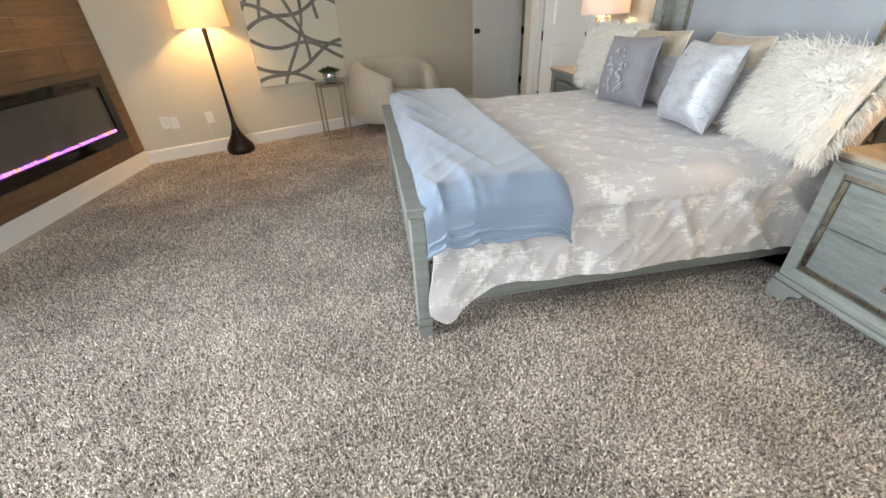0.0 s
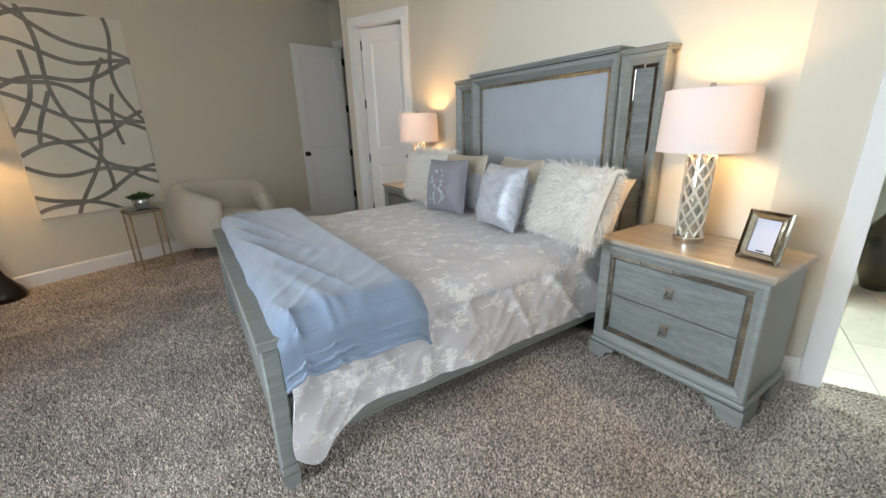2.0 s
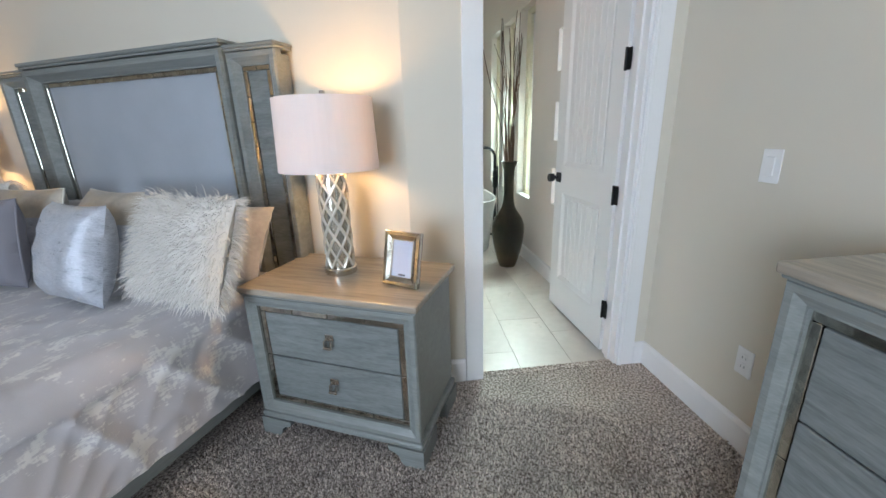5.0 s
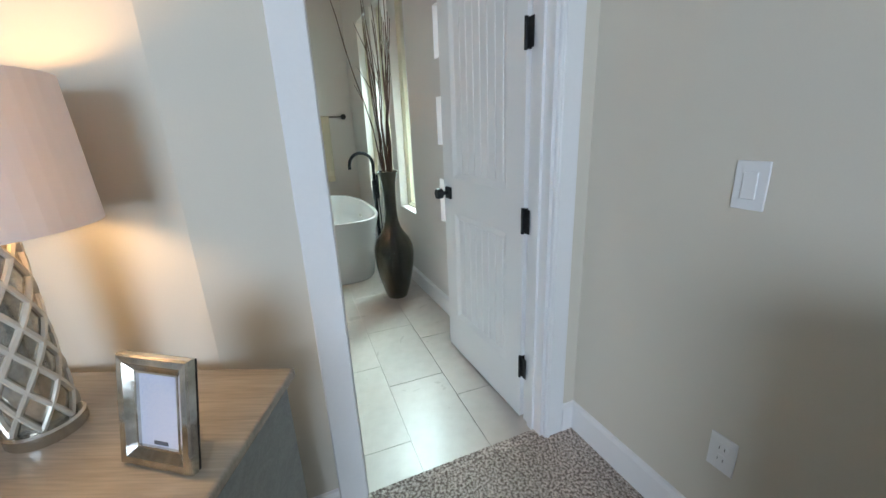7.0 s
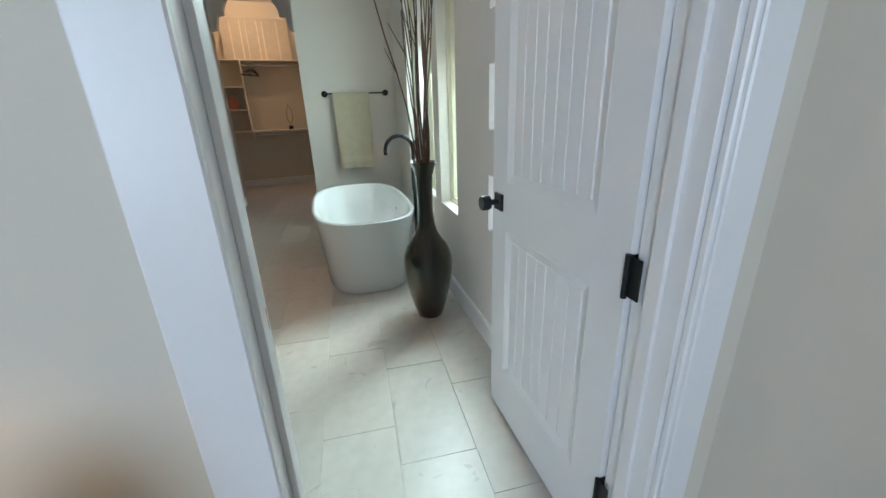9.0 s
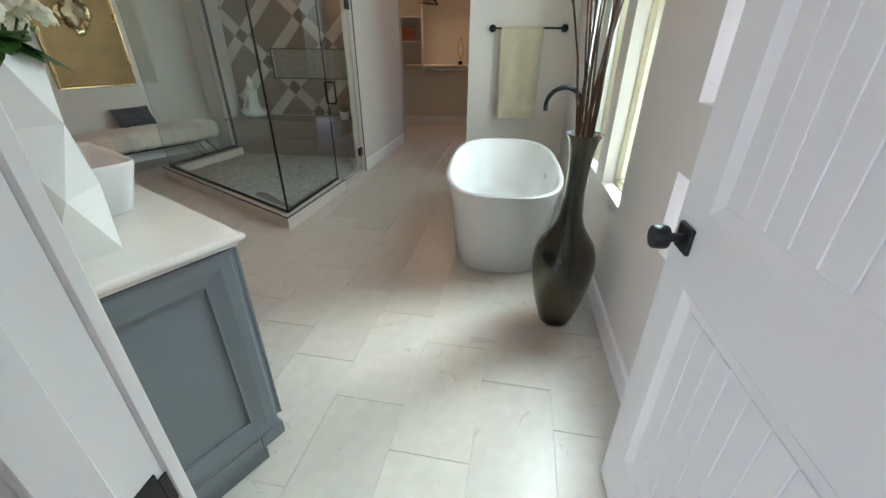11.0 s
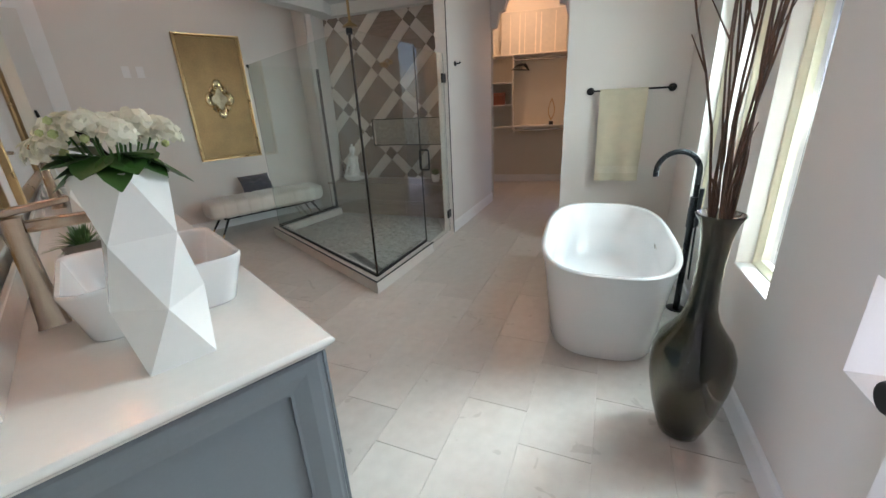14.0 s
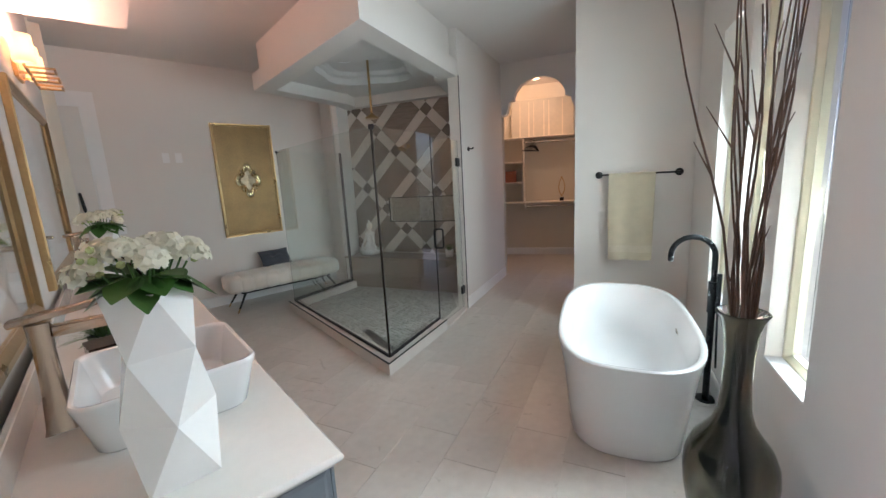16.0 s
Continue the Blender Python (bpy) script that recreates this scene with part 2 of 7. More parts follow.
def wall(name, p, q, side, paint, h=CEIL, t=0.12, openings=(), z0=-0.1):
    """A wall whose visible face runs from p to q; its thickness lies to the left (side 1) or right (-1). Openings: (from, to, bottom, top)."""
    length = math.dist(p, q)
    deg = math.degrees(math.atan2(q[1] - p[1], q[0] - p[0]))
    bm = bmesh.new()
    y0, y1 = (0, t) if side > 0 else (-t, 0)
    xs = sorted({0.0, length, *[o[0] for o in openings], *[o[1] for o in openings]})
    for a, b in zip(xs, xs[1:]):
        cuts = sorted((o[2], o[3]) for o in openings if o[0] <= a + 1e-6 and o[1] >= b - 1e-6)
        z = z0
        for lo, hi in cuts:
            if lo > z:
                box(a, b, y0, y1, z, lo, bm=bm)
            z = hi
        if z < h:
            box(a, b, y0, y1, z, h, bm=bm)
    bmesh.ops.remove_doubles(bm, verts=bm.verts[:], dist=1e-5)
    dead = [f for f in bm.faces if sum(1 for e in f.edges if len(e.link_faces) > 2) == 4]
    bmesh.ops.delete(bm, geom=dead, context="FACES_ONLY")
    return solo(name, bm, paint, kind="structure", m=pose(p[0], p[1], 0, 0, 0, deg))


def baseboard(p, q, side, h=0.13, t=0.016, s0=0.0, s1=None, name="baseboard"):
    length = math.dist(p, q)
    deg = math.degrees(math.atan2(q[1] - p[1], q[0] - p[0]))
    s1 = length if s1 is None else s1
    out = [(0, 0), (t, 0), (t, h - 0.018), (t * 0.55, h - 0.004), (0.0, h)]
    bm = bmesh.new()
    ends = []
    for s in (s0, s1):
        ends.append([bm.verts.new((s, -side * (y + 0.001), z)) for y, z in out])
    for i in range(len(out)):
        k = (i + 1) % len(out)
        bm.faces.new((ends[0][i], ends[0][k], ends[1][k], ends[1][i]))
    bm.faces.new(ends[0])
    bm.faces.new(ends[1][::-1])
    return solo(name, bm, WHITE, kind="structure", m=pose(p[0], p[1], 0, 0, 0, deg))


# corners of the bedroom
FIRE_C = (-2.27, 4.47)                          # fireplace wall meets the picture wall
PIC_DEG = 23.6
PIC_END = along(FIRE_C, PIC_DEG, 4.95)
BLOCK_C = (1.945, 5.135)
BEND_N, BEND_S = (2.37, 4.224), (2.37, 0.771)
DOOR_0 = (2.515, 0.46)                           # left side of the bath doorway
ROOM_C = along(DOOR_0, A25 - 90, 0.93)           # door wall meets the switch wall
SW_END = along(ROOM_C, A25 + 180, 2.75)
SOUTH_E, SOUTH_W = (SW_END[0], -3.6), (-3.18, -3.6)
HALL_E = along(BLOCK_C, PIC_DEG, 0.70)

wall("wall_picture", FIRE_C, PIC_END, 1, PAINT_BED)
wall("wall_fireplace", SOUTH_W, FIRE_C, 1, PAINT_BED, openings=[(3.5, 5.4, 0.45, 2.55)])
hall_len = math.dist(PIC_END, HALL_E)
wall("wall_hall_end", PIC_END, HALL_E, 1, PAINT_BED, openings=[(0.12, 0.93, -0.1, 2.46)], h=CEIL)
wall("wall_block_side", HALL_E, BLOCK_C, 1, PAINT_BED)
d2 = math.dist(BLOCK_C, BEND_N)
wall("wall_closet_door", BLOCK_C, BEND_N, 1, PAINT_BED, openings=[(0.20, 0.90, -0.1, 2.44)])
wall("wall_headboard", BEND_N, BEND_S, 1, PAINT_BED, t=0.02)
s_door = math.dist(BEND_S, DOOR_0)
wall("wall_bath_door", BEND_S, ROOM_C, 1, PAINT_BED, t=0.06, openings=[(s_door, s_door + 0.772, -0.1, 2.45)])
wall("wall_switch", ROOM_C, SW_END, 1, PAINT_BED)
wall("wall_east_return", SW_END, SOUTH_E, 1, PAINT_BED)
wall("wall_south", SOUTH_E, SOUTH_W, 1, PAINT_BED, openings=[(0.35, 1.75, 0.45, 2.55)])
# behind the two far doors
FAR_A, FAR_B = (2.86, 6.245), along(PIC_END, PIC_DEG, 0.62)
wall("wall_hall_far", FAR_B, FAR_A, 1, PAINT_BED)
wall("wall_hall_side", along(PIC_END, PIC_DEG, 0.12), FAR_B, 1, PAINT_BED)
wall("wall_closet_back", (2.632, 5.9), (2.545, 4.0), 1, PAINT_BED, t=0.008)

# corners of the bathroom
VAN_S, VAN_N = (2.412, 0.80), (2.655, 6.10)
JAMB = along(DOOR_0, A25, 0.125)
WIN_0 = (4.071, 0.201)
WIN_S = along(WIN_0, A25, -1.15)
TOWEL_E, TOWEL_C = (6.20, 2.267), along(WIN_0, A25, 2.80)
GOLD_Y = 6.10
PIER = (5.86, 3.43)
CORR_E = along(PIER, 22.5, 1.60)
ARCH_E = along(CORR_E, A25 - 90, 1.16)
TILE_1, TILE_2 = (5.86, 5.72), (6.62, 4.06)
CLOSET_1, CLOSET_2 = (8.53, 5.14), (9.42, 3.74)

b0 = along(BEND_S, A25, 0.125)
wall("wall_bath_door_inner", b0, along(ROOM_C, A25, 0.125), 1, PAINT_BATH, t=0.0625, openings=[(s_door, s_door + 0.772, -0.1, 2.45)]).matrix_basis = pose(*along(b0, A25, -0.0625), 0, 0, 0, A25 - 90)
WINDOWS = [(0.565, 0.965), (1.13, 1.53), (1.70, 2.10)]
SLOTS = [(0.68, 0.97), (1.19, 1.48), (1.70, 1.99), (2.21, 2.50)]
o = 1.15
wall("wall_window", WIN_S, TOWEL_C, -1, PAINT_BATH, t=0.17,
     openings=[(o + a, o + b, 0.62, 2.36) for a, b in WINDOWS] + [(o - 0.115, o + 0.03, a, b) for a, b in SLOTS])
wall("wall_towel", TOWEL_E, TOWEL_C, 1, PAINT_BATH, t=0.14)
wall("wall_corridor_right", along(TOWEL_E, A25, 0.0), along(TOWEL_E, A25, 1.22), -1, PAINT_BATH, t=0.1).location.z = 0.0
wall("wall_vanity", VAN_S, VAN_N, 1, PAINT_BATH, t=0.02)
wall("wall_gold", VAN_N, (6.1, GOLD_Y), 1, PAINT_BATH)
wall("wall_corridor", PIER, CORR_E, 1, PAINT_BATH, t=0.11)
wall("wall_shower_left", (5.50, 5.44), TILE_1, 1, PAINT_BATH, t=0.07)
wall("wall_shower_back", TILE_1, TILE_2, 1, PAINT_BATH)
wall("wall_shower_nook", (5.47, 5.52), (5.60, GOLD_Y), 1, PAINT_BATH, t=0.02)
wall("wall_closet_far", CLOSET_1, CLOSET_2, 1, PAINT_BED)
wall("wall_closet_left", along(CORR_E, 22.5, 0.12), CLOSET_1, 1, PAINT_BED)
wall("wall_closet_right", CLOSET_2, along(ARCH_E, A25, 0.1), 1, PAINT_BED)


# daylight: the sky's light through the real openings
lamp("bedroom_window_light", "AREA", 70, (0.77, 0.89, 1.0), look((SOUTH_E[0] - 1.05, -3.62, 1.5), (SOUTH_E[0] - 1.05, 0, 1.4)), size=1.35, size_y=2.05)
lamp("bedroom_window_light", "AREA", 88, (0.75, 0.88, 1.0), look((-2.72, 0.82, 1.5), (0, 0.5, 1.45)), size=1.8, size_y=2.05, spread=125)
for a, b, power, spread_deg, ahead, down in ((0.565, 0.965, 32, 70, -1.2, 0.1), (1.13, 1.53, 24, 178, -0.25, 1.25), (1.70, 2.10, 17, 178, -0.25, 1.35)):
    lamp("bath_window_light", "AREA", power, (0.80, 1.0, 0.90), look((*along((4.071, 0.201), A25, (a + b) / 2, -0.155), 1.49), (*along((4.071, 0.201), A25, (a + b) / 2 + ahead, 0.7), down)), size=0.34, size_y=1.66, spread=spread_deg)
lamp("bath_slot_light", "AREA", 2.2, (0.93, 0.99, 1.0), look((*along((4.071, 0.201), A25, -0.0425, -0.165), 1.59), (*along((4.071, 0.201), A25, -0.0425, 1.0), 1.59)), size=0.14, size_y=1.85)

# floors
outline = [SOUTH_W, SOUTH_E, SW_END, ROOM_C, BEND_S, BEND_N, BLOCK_C, HALL_E, (2.60, 6.24), FAR_A, FAR_B, along(FIRE_C, PIC_DEG, 5.0, 0.1), along(FIRE_C, PIC_DEG, 0, 0.1), (-2.4, 4.45)]
solo("floor_carpet", prism(outline, -0.06, 0.0), CARPET, kind="structure")
solo("floor_closet_carpet", prism([BEND_N, (2.62, 4.0), (2.7, 6.0), along(BLOCK_C, 100, 0.6), BLOCK_C], -0.06, -0.002), CARPET, kind="structure")
solo("floor_slab", prism([along(BEND_S, A25, 0.03), along(ROOM_C, A25, 0.03), (3.2, -0.9), (9.9, 2.2), (9.2, 6.3), (2.45, 6.3)], -0.12, -0.004), material("grout", (0.66, 0.62, 0.575), 0.9), kind="structure")

# ceilings
solo("ceiling_bedroom", prism([SOUTH_W, SOUTH_E, SW_END, along(ROOM_C, A25, 0.05), along(BEND_S, A25, 0.05), (2.42, 4.1), (2.62, 6.2), (3.2, 6.3), (3.4, 7.3), (-2.6, 4.7)], CEIL, CEIL + 0.12), PAINT_CEIL, kind="structure")
solo("ceiling_bathroom", prism([along(BEND_S, A25, 0.055), along(ROOM_C, A25, 0.055), (3.0, -0.8), (7.0, 1.2), (9.4, 3.3), (8.3, 6.6), (2.6, 6.2), (2.43, 4.1)], CEIL - 0.004, CEIL + 0.12), PAINT_CEIL, kind="structure")

# ---- doors ----
def door(name, m, w, h, label, hinge_left=True, knob="round", hinges=4, leaf_t=0.04, grooved=True, knuckle=1):
    """A two-panel door; local x runs from the hinge (0) to the lock, the face is at y = 0 and -leaf_t."""
    d = thing(name, m, label, "door")
    bm = box(0, w, -leaf_t + 0.009, -0.009, 0.012, h)
    st, mid0, mid1 = 0.12, 0.86, 1.04
    for y0, y1 in ((-leaf_t, -leaf_t + 0.0095), (-0.0095, 0)):
        for x0, x1, z0, z1 in ((0, st, 0.012, h), (w - st, w, 0.012, h), (st, w - st, 0.012, 0.24), (st, w - st, mid0, mid1), (st, w - st, h - 0.14, h)):
            box(x0, x1, y0, y1, z0, z1, bm=bm)
    part("leaf", bm, WHITE, d)
    for z0, z1 in ((0.24, mid0), (mid1, h - 0.14)):
        for y, s in ((-leaf_t + 0.0095, -1), (-0.0095, 1)):
            bm = bmesh.new()
            a, b = (y, y + s * 0.004) if s > 0 else (y + s * 0.004, y)
            n = 7 if grooved else 1
            x0, x1 = st + 0.035, w - st - 0.035
            for i in range(n):
                g = 0.0022 if grooved else 0
                box(x0 + (x1 - x0) * i / n + g, x0 + (x1 - x0) * (i + 1) / n - g, a, b, z0 + 0.035, z1 - 0.035, 0.001, bm)
            part("panel", bm, WHITE, d)
            bm = bmesh.new()
            for i in range(4):
                k = ((st, z0), (w - st, z0), (w - st, z1), (st, z1))
                q = ((st + 0.03, z0 + 0.03), (w - st - 0.03, z0 + 0.03), (w - st - 0.03, z1 - 0.03), (st + 0.03, z1 - 0.03))
                j = (i + 1) % 4
                f = [bm.verts.new((p[0], yy, p[1])) for p, yy in ((k[i], y + s * 0.0105), (k[j], y + s * 0.0105), (q[j], y + s * 0.0012), (q[i], y + s * 0.0012))]
                bm.faces.new(f)
                e = [bm.verts.new((p[0], yy, p[1])) for p, yy in ((k[i], y - s * 0.001), (k[j], y - s * 0.001), (q[j], y - s * 0.001), (q[i], y - s * 0.001))]
                bm.faces.new(e)
                for c in range(4):
                    bm.faces.new((f[c], f[(c + 1) % 4], e[(c + 1) % 4], e[c]))
            part("moulding", bm, WHITE, d)
    kx, kz = w - 0.065, 0.96
    if knob == "pull":
        pts = [(0.27, 0.002, 1.555), (0.27, 0.03, 1.56), (0.268, 0.05, 1.54), (0.262, 0.052, 1.47), (0.255, 0.05, 1.39), (0.25, 0.04, 1.36)]
        part("pull_handle", tube(pts, [0.012, 0.012, 0.013, 0.015, 0.016, 0.012], 10), BLACK, d, "curved matt black pull", True)
        return d
    for s, y in ((1, 0.0), (-1, -leaf_t)):
        bm = box(kx - 0.032, kx + 0.032, min(y, y + s * 0.011), max(y, y + s * 0.011), kz - 0.032, kz + 0.032, 0.003)
        k = part("door_knob", bm, BLACK, d, "matt black square rose with a round knob")
        if knob == "round":
            bm = lathe([(0.011, 0), (0.011, 0.03), (0.026, 0.034), (0.028, 0.04), (0.028, 0.062), (0.025, 0.067)], 20)
        else:
            bm = box(-0.012, 0.012, -0.012, 0.012, 0, 0.045, 0.003)
            box(-0.1, 0.014, -0.012, 0.012, 0.04, 0.055, 0.003, bm)
        part("knob", bm, BLACK, k, "", 35, pose(kx, y + s * 0.01, kz, -90 * s))
    for i in range(hinges):
        z = 0.28 + i * (h - 0.18 - 0.28) / (hinges - 1)
        bm = box(-0.003, 0.0, -leaf_t + 0.002, -0.004, z - 0.048, z + 0.048)
        box(-0.04, 0.0, -0.001, 0.002, z - 0.048, z + 0.048, bm=bm)
        lathe([(0.007, z - 0.052), (0.007, z + 0.052)], 12, bm, (-0.004, 0.006 if knuckle > 0 else -leaf_t - 0.004, 0))
        if knuckle < 0:
            box(-0.026, 0.004, -leaf_t - 0.004, -leaf_t - 0.001, z - 0.05, z + 0.05, bm=bm)
        part("hinge", bm, BLACK, d, "black steel hinge")
    return d


def casing(name, p, deg, w, h, side, width=0.088, t=0.018, depth=0.0, jamb=0.016):
    """Flat white casing round an opening of width w that starts at p; side: which way it stands proud."""
    c = tagged(new(name), "flat white painted door casing", "trim", kind="structure")
    c.matrix_basis = pose(p[0], p[1], 0, 0, 0, deg)
    y0, y1 = (0.001, t) if side > 0 else (-t, -0.001)
    part("side_casing", box(-width, 0.004, y0, y1, 0, h, 0.003), WHITE, c)
    part("side_casing", box(w - 0.004, w + width, y0, y1, 0, h, 0.003), WHITE, c)
    part("head_casing", box(-width, w + width, y0, y1, h + 0.0005, h + width, 0.003), WHITE, c)
    ya, yb = (t - 0.001, t + 0.006) if side > 0 else (-t - 0.006, -t + 0.001)
    part("casing_bead", box(w + 0.006, w + 0.020, ya, yb, 0, h - 0.002, 0.003), WHITE, c)
    if depth:
        ya, yb = (-depth, -0.0005) if side > 0 else (0.0005, depth)
        part("jamb", box(-0.0008, jamb, ya, yb, 0, h, 0.001), WHITE, c)
        part("jamb", box(w - 0.016, w + 0.0008, ya, yb, 0, h, 0.001), WHITE, c)
        part("head_jamb", box(jamb + 0.0005, w - 0.0165, ya, yb, h - 0.016, h + 0.0008, 0.001), WHITE, c)
        ym = (ya + yb) / 2
        part("door_stop", box(jamb + 0.0002, jamb + 0.0118, ym - 0.018, ym + 0.018, 0, h - 0.017, 0.001), WHITE, c)
        part("door_stop", box(w - 0.028, w - 0.0162, ym - 0.018, ym + 0.018, 0, h - 0.017, 0.001), WHITE, c)
    return c


# bath doorway: local x runs along the wall from its left side, local y into the bathroom
casing("door_casing_bath", DOOR_0, A25 - 90, 0.772, 2.45, -1, depth=0.126, jamb=0.003)
casing("door_casing_bath_inner", along(DOOR_0, A25, 0.126), A25 - 90, 0.772, 2.45, 1)
strike = thing("strike_plate", pose(*DOOR_0, 0, 0, 0, A25 - 90), "matt black steel strike plate let into the door jamb", "strike plate")
bm = bmesh.new()
for x0, x1, z0, z1 in ((-0.03, 0.03, 0.015, 0.03), (-0.03, 0.03, -0.03, -0.015), (-0.03, -0.016, -0.0149, 0.0149), (0.014, 0.03, -0.0149, 0.0149)):
    box(0.0035, 0.0055, 0.085 + x0 + 0.002, 0.085 + x1 + 0.002, 0.97 + z0, 0.97 + z1, bm=bm)
part("plate", bm, BLACK, strike)
part("lip", box(0.0035, 0.0055, 0.118, 0.1265, 0.95, 0.99), BLACK, strike)
HINGE_B = along(along(DOOR_0, A25 - 90, 0.742), A25, 0.135)
door("bath_door", pose(*HINGE_B, 0, 0, 0, 26.0), 0.74, 2.43, "white two-panel bath door with plank grooves, swung open", knob="round")
door("hall_door", pose(2.315, 6.245, 0, 0, 0, 187.5), 0.76, 2.43, "white two-panel hall door standing open against the wall", grooved=True)
# closet door, ajar inwards
CD = along(BLOCK_C, math.degrees(math.atan2(BEND_N[1] - BLOCK_C[1], BEND_N[0] - BLOCK_C[0])), 0.20)
CDEG = math.degrees(math.atan2(BEND_N[1] - BLOCK_C[1], BEND_N[0] - BLOCK_C[0]))
casing("door_casing_closet", CD, CDEG, 0.70, 2.44, -1, depth=0.11)
door("closet_door", pose(*along(along(CD, CDEG, 0.03), CDEG + 90, 0.105), 0, 0, 0, CDEG + 9), 0.655, 2.42, "white two-panel closet door standing ajar", grooved=False, knuckle=-1)
he = math.degrees(math.atan2(HALL_E[1] - PIC_END[1], HALL_E[0] - PIC_END[0]))
casing("door_casing_hall", along(PIC_END, he, 0.12), he, 0.81, 2.46, -1, depth=0.12)

# baseboards
baseboard(FIRE_C, PIC_END, 1)
baseboard(along(FIRE_C, 263.5, 3.2), FIRE_C, 1, s1=3.19, h=0.145)
baseboard(BEND_S, ROOM_C, 1, s1=s_door - 0.09)
baseboard(BEND_S, ROOM_C, 1, s0=s_door + 0.772 + 0.09)
baseboard(ROOM_C, SW_END, 1)
baseboard(BEND_N, BEND_S, 1)
baseboard(WIN_S, TOWEL_C, -1, s0=0.2)
baseboard(TOWEL_E, TOWEL_C, 1)
baseboard(PIER, CORR_E, 1)
baseboard(VAN_N, (5.6, GOLD_Y), 1)
baseboard(CLOSET_1, CLOSET_2, 1)

# ---- bedroom ----
LINEN = material("grey_velvet_upholstery", (0.36, 0.39, 0.43), 0.85, vary=0.10, scale=5, fine=260, bump=0.3, depth=0.0006, sheen=0.5)


def moulded_frame(w, h, t, depth, bm=None, x0=0.0, z0=0.0, y=0.0, inner=0.6):
    """A mitred picture-frame moulding round w by h in the x-z plane; front at y - depth, sloping to the inside."""
    bm = bm or bmesh.new()
    outer = [(x0, z0), (x0 + w, z0), (x0 + w, z0 + h), (x0, z0 + h)]

    def ring(off, yy):
        return [bm.verts.new((p[0] + sx * off, yy, p[1] + sz * off)) for p, (sx, sz) in zip(outer, ((1, 1), (-1, 1), (-1, -1), (1, -1)))]

    rings = [ring(0, y), ring(0, y - depth * 0.8), ring(t * 0.1, y - depth), ring(t * 0.45, y - depth * 0.97), ring(t * 0.9, y - depth * inner), ring(t, y - depth * inner), ring(t, y)]
    for a, b in zip(rings, rings[1:]):
        for i in range(4):
            bm.faces.new((a[i], a[(i + 1) % 4], b[(i + 1) % 4], b[i]))
    return bm


def mirror_strips(w, h, t, x0, z0, y, depth, parent, pieces=4):
    """Four runs of flat bevelled antique mirror, each cut into short lengths with open joints."""
    for side in range(4):
        run = w if side % 2 == 0 else h - 2 * t
        n = max(2, round(run / (w + h) * pieces * 1.6))
        for i in range(n):
            a, b = run * i / n + 0.0012, run * (i + 1) / n - 0.0012
            if side % 2 == 0:
                zz = z0 if side == 0 else z0 + h - t
                bm = box(x0 + a, x0 + b, y - depth, y, zz, zz + t, 0.0018)
            else:
                xx = x0 if side == 1 else x0 + w - t
                bm = box(xx, xx + t, y - depth, y, z0 + t + a, z0 + t + b, 0.0018)
            part("mirror_strip", bm, SILVER, parent, "bevelled antique mirror strip")


